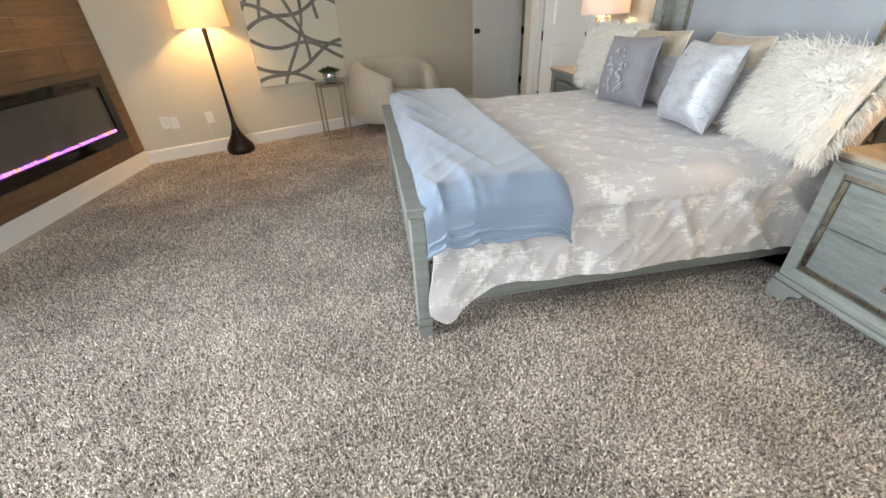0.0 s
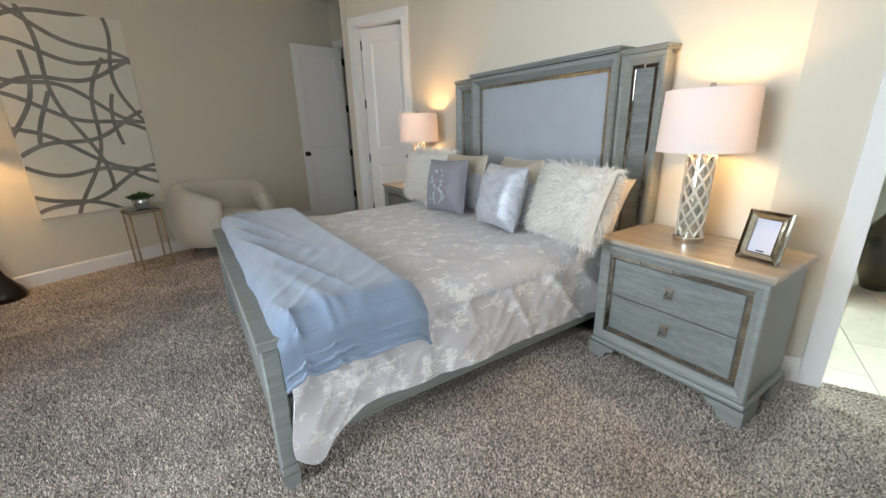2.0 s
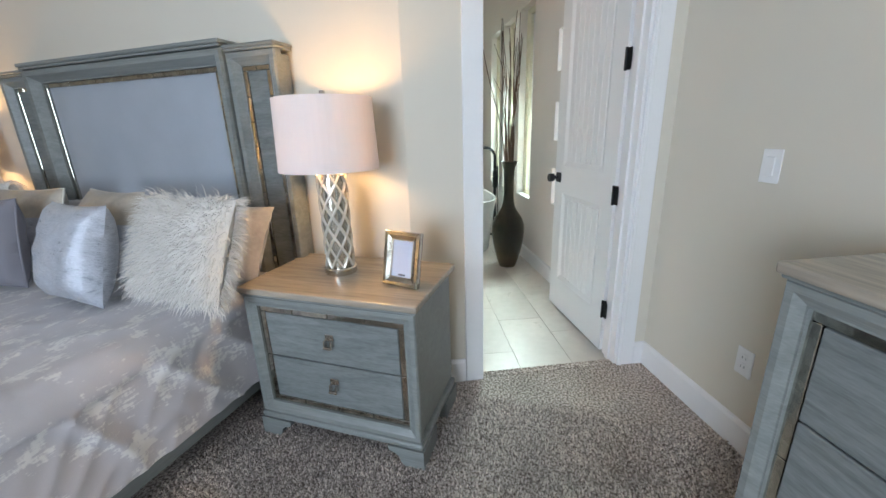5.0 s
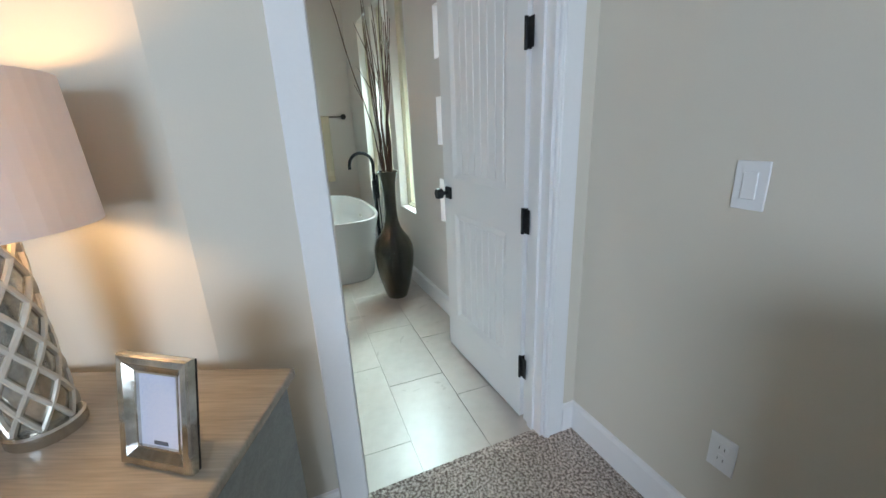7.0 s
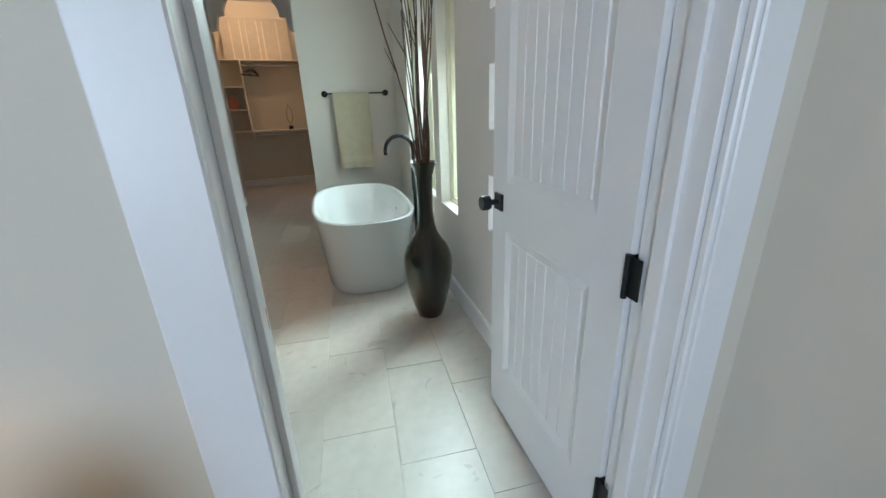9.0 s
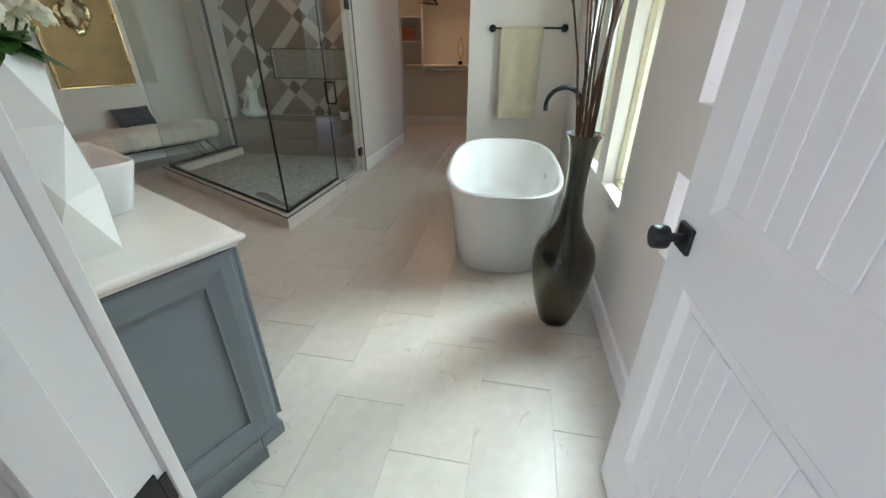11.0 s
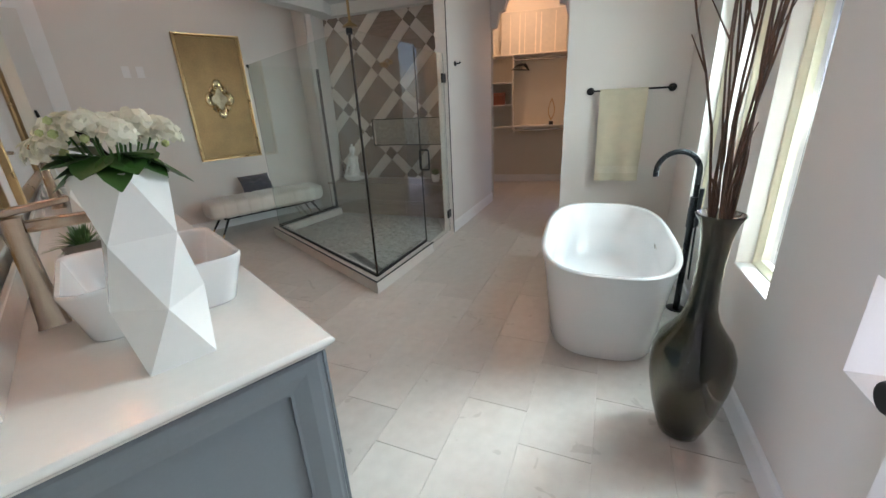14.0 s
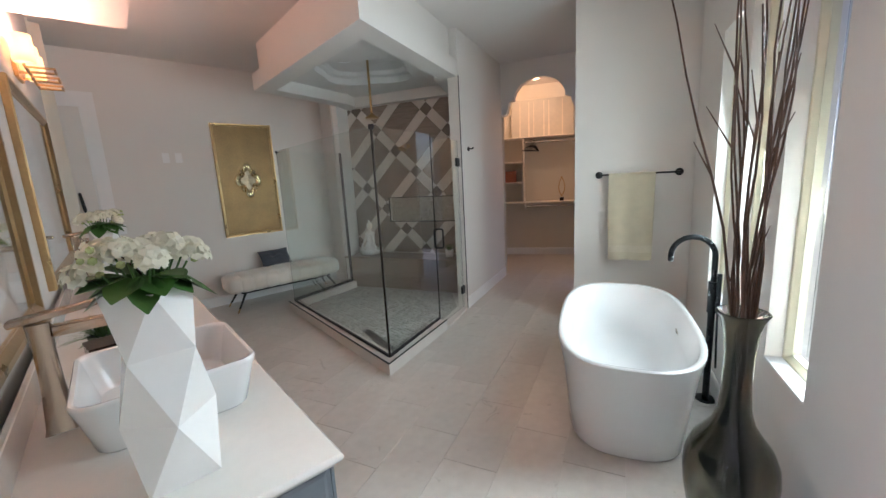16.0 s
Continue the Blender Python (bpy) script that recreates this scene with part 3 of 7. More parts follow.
def chest(name, m, w, h, d, rows, cols, label, category, foot=0.085, ft=0.05):
    """Grey-washed chest: front at local y = 0, depth to +y, x from 0 to w, standing on z = 0."""
    c = thing(name, m, label, category)
    tt = 0.027
    part("top", box(-0.0, w, -0.0, d, h - tt, h, 0.006, seg=2), [GREYTOP_REFLECT], c, "polished grey-brown grained wood top, warm reflections put into its colour")
    part("top_moulding", box(0.008, w - 0.008, 0.008, d - 0.005, h - tt - 0.009, h - tt - 0.0005, 0.003), GREYWOOD, c)
    part("body", box(0.028, w - 0.028, 0.05, d - 0.004, foot + 0.032, h - tt - 0.0095, 0.003), GREYWOOD, c)
    z0, z1 = foot + 0.032, h - tt - 0.0095
    part("face_frame", moulded_frame(w - 0.03, z1 - z0, ft, 0.036, x0=0.015, z0=z0, y=0.05), GREYWOOD, c)
    st = 0.026
    mirror_strips(w - 0.03 - 2 * ft, z1 - z0 - 2 * ft, st, 0.015 + ft, z0 + ft, 0.049, 0.012, c)
    dx0, dz0 = 0.015 + ft + st, z0 + ft + st
    dw, dh = (w - 2 * dx0), (z1 - z0 - 2 * (ft + st))
    for i in range(cols):
        for j in range(rows):
            x, z = dx0 + dw * i / cols, dz0 + dh * j / rows
            dr = part("drawer", box(x + 0.003, x + dw / cols - 0.003, 0.036, 0.049, z + 0.003, z + dh / rows - 0.003, 0.003), DRAWERWOOD, c)
            hx, hz = x + dw / cols / 2, z + dh / rows / 2 + 0.005
            bm = box(hx - 0.019, hx + 0.019, 0.03, 0.0355, hz + 0.004, hz + 0.032, 0.003)
            box(hx - 0.017, hx - 0.012, 0.012, 0.0345, hz - 0.02, hz + 0.012, 0.002, bm)
            box(hx + 0.012, hx + 0.017, 0.012, 0.0345, hz - 0.02, hz + 0.012, 0.002, bm)
            box(hx - 0.019, hx + 0.019, 0.008, 0.02, hz - 0.026, hz - 0.014, 0.003, bm)
            part("drawer_pull", bm, CHROME, dr, "polished nickel drop pull")
    part("plinth", box(0.008, w - 0.008, 0.008, d - 0.004, foot + 0.001, foot + 0.0315, 0.010, seg=2), GREYWOOD, c)
    out = [(0, 0), (0.085, 0), (0.1, 0.02), (0.105, 0.04), (0.125, 0.055), (0.15, 0.062), (0.155, foot), (0, foot)]
    for sx in (0, 1):
        for yy0, yy1 in ((0.005, 0.05), (d - 0.05, d - 0.006)):
            bm = bmesh.new()
            f = [[bm.verts.new(((x if sx == 0 else w - x) + (0.004 if sx == 0 else -0.004), y, z)) for x, z in out] for y in (yy0, yy1)]
            for i in range(len(out)):
                k = (i + 1) % len(out)
                bm.faces.new((f[0][i], f[0][k], f[1][k], f[1][i]))
            bm.faces.new(f[0])
            bm.faces.new(f[1][::-1])
            if sx == 0:
                box(0.0042, 0.05, min(yy1, 0.05) if yy0 < 0.1 else d - 0.17, 0.17 if yy0 < 0.1 else d - 0.05, 0, foot, bm=bm)
            else:
                box(w - 0.05, w - 0.0042, min(yy1, 0.05) if yy0 < 0.1 else d - 0.17, 0.17 if yy0 < 0.1 else d - 0.05, 0, foot, bm=bm)
            part("bracket_foot", bm, GREYWOOD, c)
    return c


NS_LABEL = "grey-washed two-drawer wooden nightstand with mirrored trim beside the bed"
ns = chest("nightstand", pose(1.85, 1.33, 0, 0, 0, -90), 0.785, 0.712, 0.48, 2, 1, NS_LABEL, "nightstand")
tagged(ns, group="nightstands flanking the bed")
copy_thing(ns, pose(1.85, 4.085, 0, 0, 0, -90))
chest("dresser", pose(1.70, -0.368, 0, 0, 0, 205), 1.5, 1.0, 0.47, 3, 2, "tall grey-washed wooden dresser with mirrored trim against the wall", "dresser", 0.085, 0.05)

# the bed
bed = thing("bed", pose(0, 0, 0), "grey-washed wooden king bed with a padded headboard", "bed")
BX0, BX1, BY0, BY1 = 0.155, 2.27, 1.40, 3.20
part("side_rail", box(BX0 + 0.06, BX1, BY0 + 0.01, BY0 + 0.04, 0.14, 0.36, 0.004), GREYWOOD, bed)
part("side_rail", box(BX0 + 0.06, BX1, BY1 - 0.04, BY1 - 0.01, 0.14, 0.36, 0.004), GREYWOOD, bed)
for y0, y1 in ((BY0 - 0.035, BY0 + 0.045), (BY1 - 0.045, BY1 + 0.035)):
    part("footboard_post", box(BX0 - 0.01, BX0 + 0.05, y0, y1, 0.11, 0.60, 0.005), GREYWOOD, bed)
    foot = box(BX0 - 0.012, BX0 + 0.052, y0 - 0.003, y1 + 0.003, 0.07, 0.1095, 0.004)
    bmx = bmesh.new()
    lo = [bmx.verts.new((x, y, 0)) for x, y in ((BX0 - 0.002, y0 + 0.005), (BX0 + 0.042, y0 + 0.005), (BX0 + 0.042, y1 - 0.005), (BX0 - 0.002, y1 - 0.005))]
    hi = [bmx.verts.new((x, y, 0.0695)) for x, y in ((BX0 - 0.012, y0 - 0.003), (BX0 + 0.052, y0 - 0.003), (BX0 + 0.052, y1 + 0.003), (BX0 - 0.012, y1 + 0.003))]
    bmx.faces.new(lo[::-1])
    bmx.faces.new(hi)
    for i in range(4):
        bmx.faces.new((lo[i], lo[(i + 1) % 4], hi[(i + 1) % 4], hi[i]))
    part("foot_collar", foot, GREYWOOD, bed)
    part("foot", bmx, GREYWOOD, bed)
part("footboard_panel", box(BX0 + 0.008, BX0 + 0.035, BY0 + 0.046, BY1 - 0.046, 0.16, 0.60, 0.003), GREYWOOD, bed)
part("footboard_cap", box(BX0 - 0.022, BX0 + 0.062, BY0 - 0.045, BY1 + 0.045, 0.601, 0.64, 0.006, seg=2), GREYWOOD, bed)
part("footboard_moulding", box(BX0 - 0.014, BX0 + 0.0075, BY0 + 0.046, BY1 - 0.046, 0.565, 0.6005, 0.005), GREYWOOD, bed)
# headboard: local x to the right as seen from the foot, y away from it
HM = pose(2.27, 3.21, -0.018, 0, 0, -90)
hw = 1.91
head = tagged(part("headboard", box(0.012, hw - 0.012, 0.02, 0.09, 0.12, 1.655, 0.004), GREYWOOD, bed, "grey-washed headboard with mirrored trims", m=HM))
cx0, cx1 = 0.265, 1.645
for x0, x1 in ((0.0, cx0), (cx1, hw)):
    part("wing_frame", moulded_frame(x1 - x0, 1.25, 0.058, 0.045, x0=x0, z0=0.42, y=0.02, inner=0.35), GREYWOOD, head)
    mirror_strips(x1 - x0 - 0.116, 1.134, 0.02, x0 + 0.058, 0.478, 0.0195, 0.012, head, 7)
    part("wing_panel", box(x0 + 0.08, x1 - 0.08, 0.012, 0.0195, 0.50, 1.59, 0.003), DRAWERWOOD, head)
    part("wing_cap", box(x0 - 0.003, x1 + 0.003, -0.030, 0.092, 1.6705, 1.682, 0.003), GREYWOOD, head)
    part("wing_crown", box(x0 - 0.008, x1 + 0.008, -0.036, 0.094, 1.6825, 1.697, 0.004), GREYWOOD, head)
part("centre_frame", moulded_frame(cx1 - cx0 - 0.002, 1.27, 0.068, 0.070, x0=cx0 + 0.001, z0=0.42, y=0.0195, inner=0.4), GREYWOOD, head)
mirror_strips(cx1 - cx0 - 0.140, 1.13, 0.022, cx0 + 0.070, 0.49, 0.0195, 0.022, head, 7)
part("centre_cap", box(cx0 - 0.004, cx1 + 0.004, -0.056, 0.092, 1.692, 1.704, 0.003), GREYWOOD, head)
part("centre_crown", box(cx0 - 0.010, cx1 + 0.010, -0.063, 0.094, 1.7045, 1.722, 0.004), GREYWOOD, head)
px0, px1 = cx0 + 0.090, cx1 - 0.090
part("padded_panel", grid(40, 30, lambda u, v: (px0 + (px1 - px0) * u, 0.012 - 0.03 * (1 - (2 * u - 1) ** 8) * (1 - (2 * v - 1) ** 8), 0.51 + 1.09 * v)), LINEN, head, "grey velvet padded panel", True)
part("mattress", box(BX0 + 0.07, BX1 - 0.03, BY0 + 0.06, BY1 - 0.06, 0.30, 0.60, 0.05, seg=3), WHITE, bed, "plain white mattress", 40)

# bedspread
def damask(name, ground, figure, rough=0.55):
    m = material(name, ground, rough, vary=0.06, scale=9, fine=300, bump=0.15, depth=0.0006, sheen=0.3)
    nt = m.node_tree
    b = nt.nodes["Principled BSDF"]
    src = b.inputs["Base Color"].links[0].from_socket
    co = nt.nodes.new("ShaderNodeTexCoord")
    mp = nt.nodes.new("ShaderNodeMapping")
    nt.links.new(co.outputs["Object"], mp.inputs[0])
    # broad patches, broken up by short brush strokes in both directions
    total = None
    for k, (scale, weight, detail) in enumerate((((10.5, 12, 12), 1.0, 4), ((22, 110, 110), 0.55, 2), ((95, 30, 30), 0.34, 2))):
        mk = nt.nodes.new("ShaderNodeMapping")
        mk.inputs["Scale"].default_value = scale
        nz = nt.nodes.new("ShaderNodeTexNoise")
        nz.inputs["Scale"].default_value, nz.inputs["Detail"].default_value = 1.0, detail
        nt.links.new(mp.outputs[0], mk.inputs[0])
        nt.links.new(mk.outputs[0], nz.inputs["Vector"])
        ad = nt.nodes.new("ShaderNodeMath")
        ad.operation = "MULTIPLY_ADD"
        ad.inputs[1].default_value = weight / 1.85
        nt.links.new(nz.outputs[0], ad.inputs[0])
        if total:
            nt.links.new(total, ad.inputs[2])
        else:
            ad.inputs[2].default_value = 0.0
        total = ad.outputs[0]
    r = nt.nodes.new("ShaderNodeValToRGB")
    r.color_ramp.elements[0].position, r.color_ramp.elements[1].position = 0.535, 0.59
    nt.links.new(total, r.inputs[0])
    mx = nt.nodes.new("ShaderNodeMix")
    mx.data_type = "RGBA"
    nt.links.new(r.outputs[0], mx.inputs[0])
    nt.links.new(src, mx.inputs[6])
    mx.inputs[7].default_value = (*figure, 1)
    nt.links.new(mx.outputs[2], b.inputs["Base Color"])
    return m


DAMASK = damask("bedspread_damask", (0.56, 0.535, 0.55), (0.78, 0.76, 0.735), 0.45)


def ridge(x, y, seed, sharp=5):
    """Long narrow creases."""
    return (1 - abs(noise.noise((x, y, seed)))) ** sharp


def spread(u, v):
    """u: foot to head; v: near hem over the top to the far hem."""
    x = 0.225 + u * 1.98
    top = 0.655 + 0.012 * noise.noise((x * 1.3, v * 4, 0.3)) + 0.012 * noise.noise((x * 5, v * 13, 2.3)) + 0.004 * noise.noise((x * 15, v * 40, 4.0))
    near, far = 1.385, 3.22
    s = v * 2.72
    low = 0.255 - 0.03 * u - (0.14 * math.exp(-((x - 0.30) / 0.11) ** 2) if x < 0.75 else 0.0)
    drop = top - low
    r = 0.10
    fold = math.sin(x * 9.0 + 1.5 * math.sin(x * 4)) * 0.5 + 0.8 * noise.noise((x * 6.5, 0.0, 5.0))
    if v < 0.22:                                  # near side
        k = v / 0.22
        z = low + (drop - r) * k
        y = near - 0.028 * (1 - k) * (1 + fold) - 0.015 - (0.05 * (1 - k) * math.exp(-((x - 0.30) / 0.14) ** 2))
        y += 0.030 * noise.noise((x * 5 + z * 4, z * 3, 1.0)) - 0.026 * ridge(x * 4 + z * 3.4, z * 1.5, 2.0) - 0.008 * ridge(x * 8 - z * 5, z * 3, 8.0) + 0.02
        if x < 0.5:
            x -= 0.02 * (1 - k)
        x += 0.02 * (1 - k) * math.sin(z * 14 + x * 7)
    elif v < 0.30:                                # rounded edge
        a = (v - 0.22) / 0.08 * math.pi / 2
        y, z = near - 0.015 + r * (1 - math.cos(a)), top - r + r * math.sin(a)
        y += 0.006 * noise.noise((x * 4, z * 6, 1.0))
    elif v < 0.88:
        k = (v - 0.30) / 0.58
        y, z = near - 0.015 + r + (far - near - 2 * r + 0.03) * k, top
        z += 0.013 * ridge(x * 2.6 + y * 2, y * 1.1 - x * 0.5, 7.0, 9) * max(0.25, 1 - k * 1.3)
    else:
        k = (v - 0.88) / 0.12
        y, z = far + 0.015 - r + r * math.sin(min(k * 2, 1) * math.pi / 2), top - 0.38 * k * k - (r * 0.2 * k)
    edge = min(1.0, (1 - u) * 14)
    z -= (1 - edge) * 0.02
    return (x, y, z)


solo("bedspread", thick(grid(150, 150, spread), 0.012), DAMASK, "pale grey and white damask bedspread draped over the bed", "bedspread", smooth=60)

BLANKET = material("blue_grey_plush_blanket", (0.20, 0.265, 0.37), 0.7, vary=0.22, scale=5, fine=300, bump=0.3, depth=0.0008, sheen=0.6)


def throw(u, v, layer=0):
    """Folded blanket: u from the foot edge to the fold; v from the hanging near end to the far end; deeper layers reach further."""
    grow = 0.010 * layer
    x = 0.208 - grow * 0.6 + u * (0.555 + grow * 0.9)
    s = v * 2.1
    hang = 0.085 + 0.022 * layer + 0.012 * noise.noise((u * 3, layer * 2.0, 1.0))
    r = 0.075
    top = 0.712
    if s < hang:
        k = 1 - s / hang
        y, z = 1.350 - 0.010 * layer - 0.016 * k * k + 0.006 * noise.noise((x * 7, layer, 9)), top - r - (hang - s)
    elif s < hang + r * 1.57:
        a = (s - hang) / r
        y, z = 1.350 - 0.010 * layer * math.cos(a) + r * (1 - math.cos(a)), top - r + r * math.sin(a)
    else:
        y, z = 1.425 + (s - hang - r * 1.57), top
    near = math.exp(-max(y - 1.40, 0) * 1.6)
    fold = max(0.0, 0.62 - u) * 1.6 * min(1.0, u / 0.16)
    z += fold * 0.042 * (ridge(x * 7.5 + y * 1.5, y * 0.7, 3.0, 8) - 0.25) + 0.010 * noise.noise((x * 3.2, y * 2.2, 3)) + 0.007 * near * ridge(x * 6 - y * 4, y * 2, 6.0, 8)
    q = math.hypot((x - 0.50) / 0.11, (y - 2.02) / 0.20)
    z += 0.0035 * math.cos(q * 7.0) * math.exp(-q * q * 0.9)
    z -= 0.030 * (max(0.0, 0.14 - u) / 0.14) ** 2
    if u > 0.88:
        z -= 0.045 * ((u - 0.88) / 0.12) ** 2
    x += 0.018 * (1 - u) * noise.noise((y * 2.2, 1.0, u)) + 0.008 * noise.noise((y * 5, 1.0, u))
    return (x, y, z - 0.0155 * layer)


blanket = thing("throw_blanket", pose(0, 0, 0), "folded blue-grey plush throw blanket laid over the bed's foot", "blanket")
for layer, name in enumerate(("upper_fold", "middle_fold", "lower_fold")):
    part(name, thick(grid(56, 130, lambda u, v: throw(u, v, layer)), 0.0135), BLANKET, blanket, "", 60)
    part("hem", tube([(lambda p: (p[0], p[1] - 0.004, p[2]))(throw(i / 40, 0.004, layer)) for i in range(41)], 0.0075, 8), BLANKET, blanket, "", True)


# pillows
def pillow_bm(w, h, t, n=26, seed=0.0, side=0, wrinkle=0.022):
    bm = bmesh.new()

    def place(u, v, s):
        a, b = 2 * u - 1, 2 * v - 1
        k = (1 - abs(a) ** 3.2) * (1 - abs(b) ** 3.2)
        pinch = 1 - 0.06 * (1 - abs(a) ** 2)
        x = a * w / 2 * (1 - 0.06 * (1 - b * b))
        z = b * h / 2 * pinch + h / 2
        y = s * (t / 2 * k ** 0.55) + wrinkle * k * noise.noise((a * 2.5 + seed, b * 2.5, s + seed)) + 0.012 * k * (1 - k) * noise.noise((a * 7 + seed, b * 7, s * 2 + seed))
        return (x, y, z)

    sides = {}
    for s in (-1, 1):
        vs = []
        for i in range(n + 1):
            row = []
            for j in range(n + 1):
                key = (i, j)
                if s == 1 and (i in (0, n) or j in (0, n)):
                    row.append(sides[key])
                else:
                    q = bm.verts.new(place(i / n, j / n, s))
                    if s == -1:
                        sides[key] = q
                    row.append(q)
            vs.append(row)
        for i in range(n):
            for j in range(n):
                f = (vs[i][j], vs[i + 1][j], vs[i + 1][j + 1], vs[i][j + 1])
                bm.faces.new(f if s == -1 else f[::-1])
    return bm


def piping(w, h, r=0.005):
    pts = []
    n = 60
    for i in range(n + 1):
        k = i / n * 4
        e, f = int(k) % 4, k - int(k)
        a, b = ((2 * f - 1, -1), (1, 2 * f - 1), (1 - 2 * f, 1), (-1, 1 - 2 * f))[e]
        pts.append((a * w / 2 * (1 - 0.06 * (1 - b * b)), 0, b * h / 2 * (1 - 0.06 * (1 - a * a)) + h / 2))
    return tube(pts, r, 6)


def fur(w, h, t, count, length):
    bm = bmesh.new()
    rnd = random.Random(int(count + w * 100))
    for _ in range(count):
        a, b = rnd.uniform(-1, 1), rnd.uniform(-1, 1)
        s = -1 if rnd.random() < 0.75 else 1
        k = max((1 - abs(a) ** 3.2) * (1 - abs(b) ** 3.2), 0.0)
        p = Vector((a * w / 2, s * (t / 2 * k ** 0.6), b * h / 2 + h / 2))
        n = Vector((a * 0.5, s * (0.45 + 0.5 * k), b * 0.45 - 0.28)) + Vector((rnd.uniform(-1, 1), rnd.uniform(-0.5, 0.5), rnd.uniform(-1, 1))) * 0.45
        n.normalize()
        l = length * rnd.uniform(0.6, 1.25)
        side = n.cross(Vector((rnd.uniform(-1, 1), rnd.uniform(-1, 1), 1))).normalized() * 0.0016
        mid = p + n * l * 0.55
        tip = mid + (n + Vector((rnd.uniform(-0.3, 0.3), 0, -0.6))).normalized() * l * 0.5
        v = [bm.verts.new(q) for q in (p - side, p + side, mid + side * 0.9, mid - side * 0.9, tip)]
        bm.faces.new((v[0], v[1], v[2], v[3]))
        bm.faces.new((v[3], v[2], v[4]))
    me = bpy.data.meshes.new("fur")
    bm.to_mesh(me)
    bm.free()
    return me


FURWHITE = material("white_faux_fur", (0.87, 0.84, 0.79), 0.8, vary=0.1, scale=10, fine=80, bump=0.0, sheen=0.4)
SATIN = material("silver_satin", (0.56, 0.58, 0.63), 0.30, metal=0.15, second=(0.34, 0.36, 0.41), scale=13, fine=70, bump=0.55, depth=0.006, sheen=0.3, grain=(1, 1, 2.4))
SATINGOLD = material("champagne_satin", (0.62, 0.55, 0.45), 0.32, metal=0.3, second=(0.45, 0.40, 0.33), scale=12, fine=60, bump=0.2, depth=0.002)
GREYCLOTH = material("grey_velvet_cushion", (0.235, 0.225, 0.255), 0.8, vary=0.08, scale=10, fine=250, bump=0.25, depth=0.0006, sheen=0.15)
SHAM = material("taupe_satin_sham", (0.46, 0.44, 0.44), 0.42, second=(0.33, 0.31, 0.31), scale=9, fine=60, bump=0.4, depth=0.004, sheen=0.4)
CREAM = material("cream_piping", (0.70, 0.66, 0.58), 0.7, bump=0.1)


def lean(x, y, z, back, turn=0.0, roll=0.0):
    return pose(x, y, z, 0, 0, 90 + turn) @ pose(0, 0, 0, back, roll, 0)


def fur_pillow(m, w, h):
    p = thing("fur_pillow", m, "shaggy white faux fur cushion leaning on the headboard", "pillow", "cushions on the bed")
    part("cushion", pillow_bm(w, h, 0.15), FURWHITE, p, "", True)
    me = fur(w, h, 0.15, 12000, 0.062)
    me.materials.append(FURWHITE)
    tagged(part("fur_pile", me, None, p), kind="stuff")
    return p


fur_pillow(lean(1.72, 1.50, 0.70, 24, -4), 0.47, 0.40)
fur_pillow(lean(1.77, 3.02, 0.70, 20, 10), 0.50, 0.43)


def cushion(name, m, w, h, t, cloth, label, edge=None, seed=0.0):
    p = thing(name, m, label, "pillow", "cushions on the bed")
    part("cushion", pillow_bm(w, h, t, seed=seed), cloth, p, "", True)
    if edge:
        part("piping", piping(w, h), edge, p, "", True)
    return p


grey = cushion("grey_cushion", lean(1.655, 2.54, 0.672, 11, 10, 2), 0.40, 0.39, 0.18, GREYCLOTH, "dark grey velvet cushion embroidered with a silver flower spray", GREYCLOTH, 1.0)
rnd = random.Random(5)
bm = bmesh.new()
for i in range(46):
    a = rnd.uniform(0, 1)
    side = rnd.choice((-1, 1))
    x = side * (0.01 + 0.075 * abs(math.sin(a * 7)) * rnd.uniform(0.3, 1))
    z = 0.06 + a * 0.25
    ang, l, wd = rnd.uniform(0, 6.28), rnd.uniform(0.010, 0.020), rnd.uniform(0.004, 0.007)
    k = (1 - abs(2 * x / 0.41) ** 3.2) * (1 - abs(2 * (z - 0.195) / 0.39) ** 3.2)
    y = 0.090 * k ** 0.55 + 0.0105
    ring = [bm.verts.new((x + l * math.cos(c) * math.cos(ang) - wd * math.sin(c) * math.sin(ang), y, z + l * math.cos(c) * math.sin(ang) + wd * math.sin(c) * math.cos(ang))) for c in [2 * math.pi * q / 8 for q in range(8)]]
    bm.faces.new(ring)
tagged(part("embroidery", thick(bm, 0.002), SATIN, grey, "silver thread flower embroidery"), kind="stuff")
part("care_label", box(0.19, 0.235, 0.0, 0.002, 0.03, 0.06), WHITE, grey, "small white care tag")
cushion("silver_cushion", lean(1.64, 1.945, 0.672, 15, -6), 0.40, 0.40, 0.19, SATIN, "shiny silver grey satin square cushion", None, 2.0)
for y, w, turn, seed in ((2.61, 0.45, 6, 3.0), (2.02, 0.43, -8, 4.0)):
    g = cushion("champagne_cushion", lean(1.83, y, 0.672, 15, turn), w, 0.42, 0.18, SATIN, "silver satin cushion with a champagne upper band and cream piping", CREAM, seed)
    band = pillow_bm(w + 0.003, 0.423, 0.186, seed=seed)
    bmesh.ops.delete(band, geom=[f for f in band.faces if f.calc_center_median().z < 0.27], context="FACES")
    part("upper_band", band, SATINGOLD, g, "champagne gold satin band", True)
for y, turn in ((1.65, -3), (2.90, 3)):
    cushion("pillow_sham", lean(1.97, y, 0.672, 28, turn), 0.66, 0.36, 0.18, SHAM, "pale taupe satin pillow sham against the headboard", None, y)

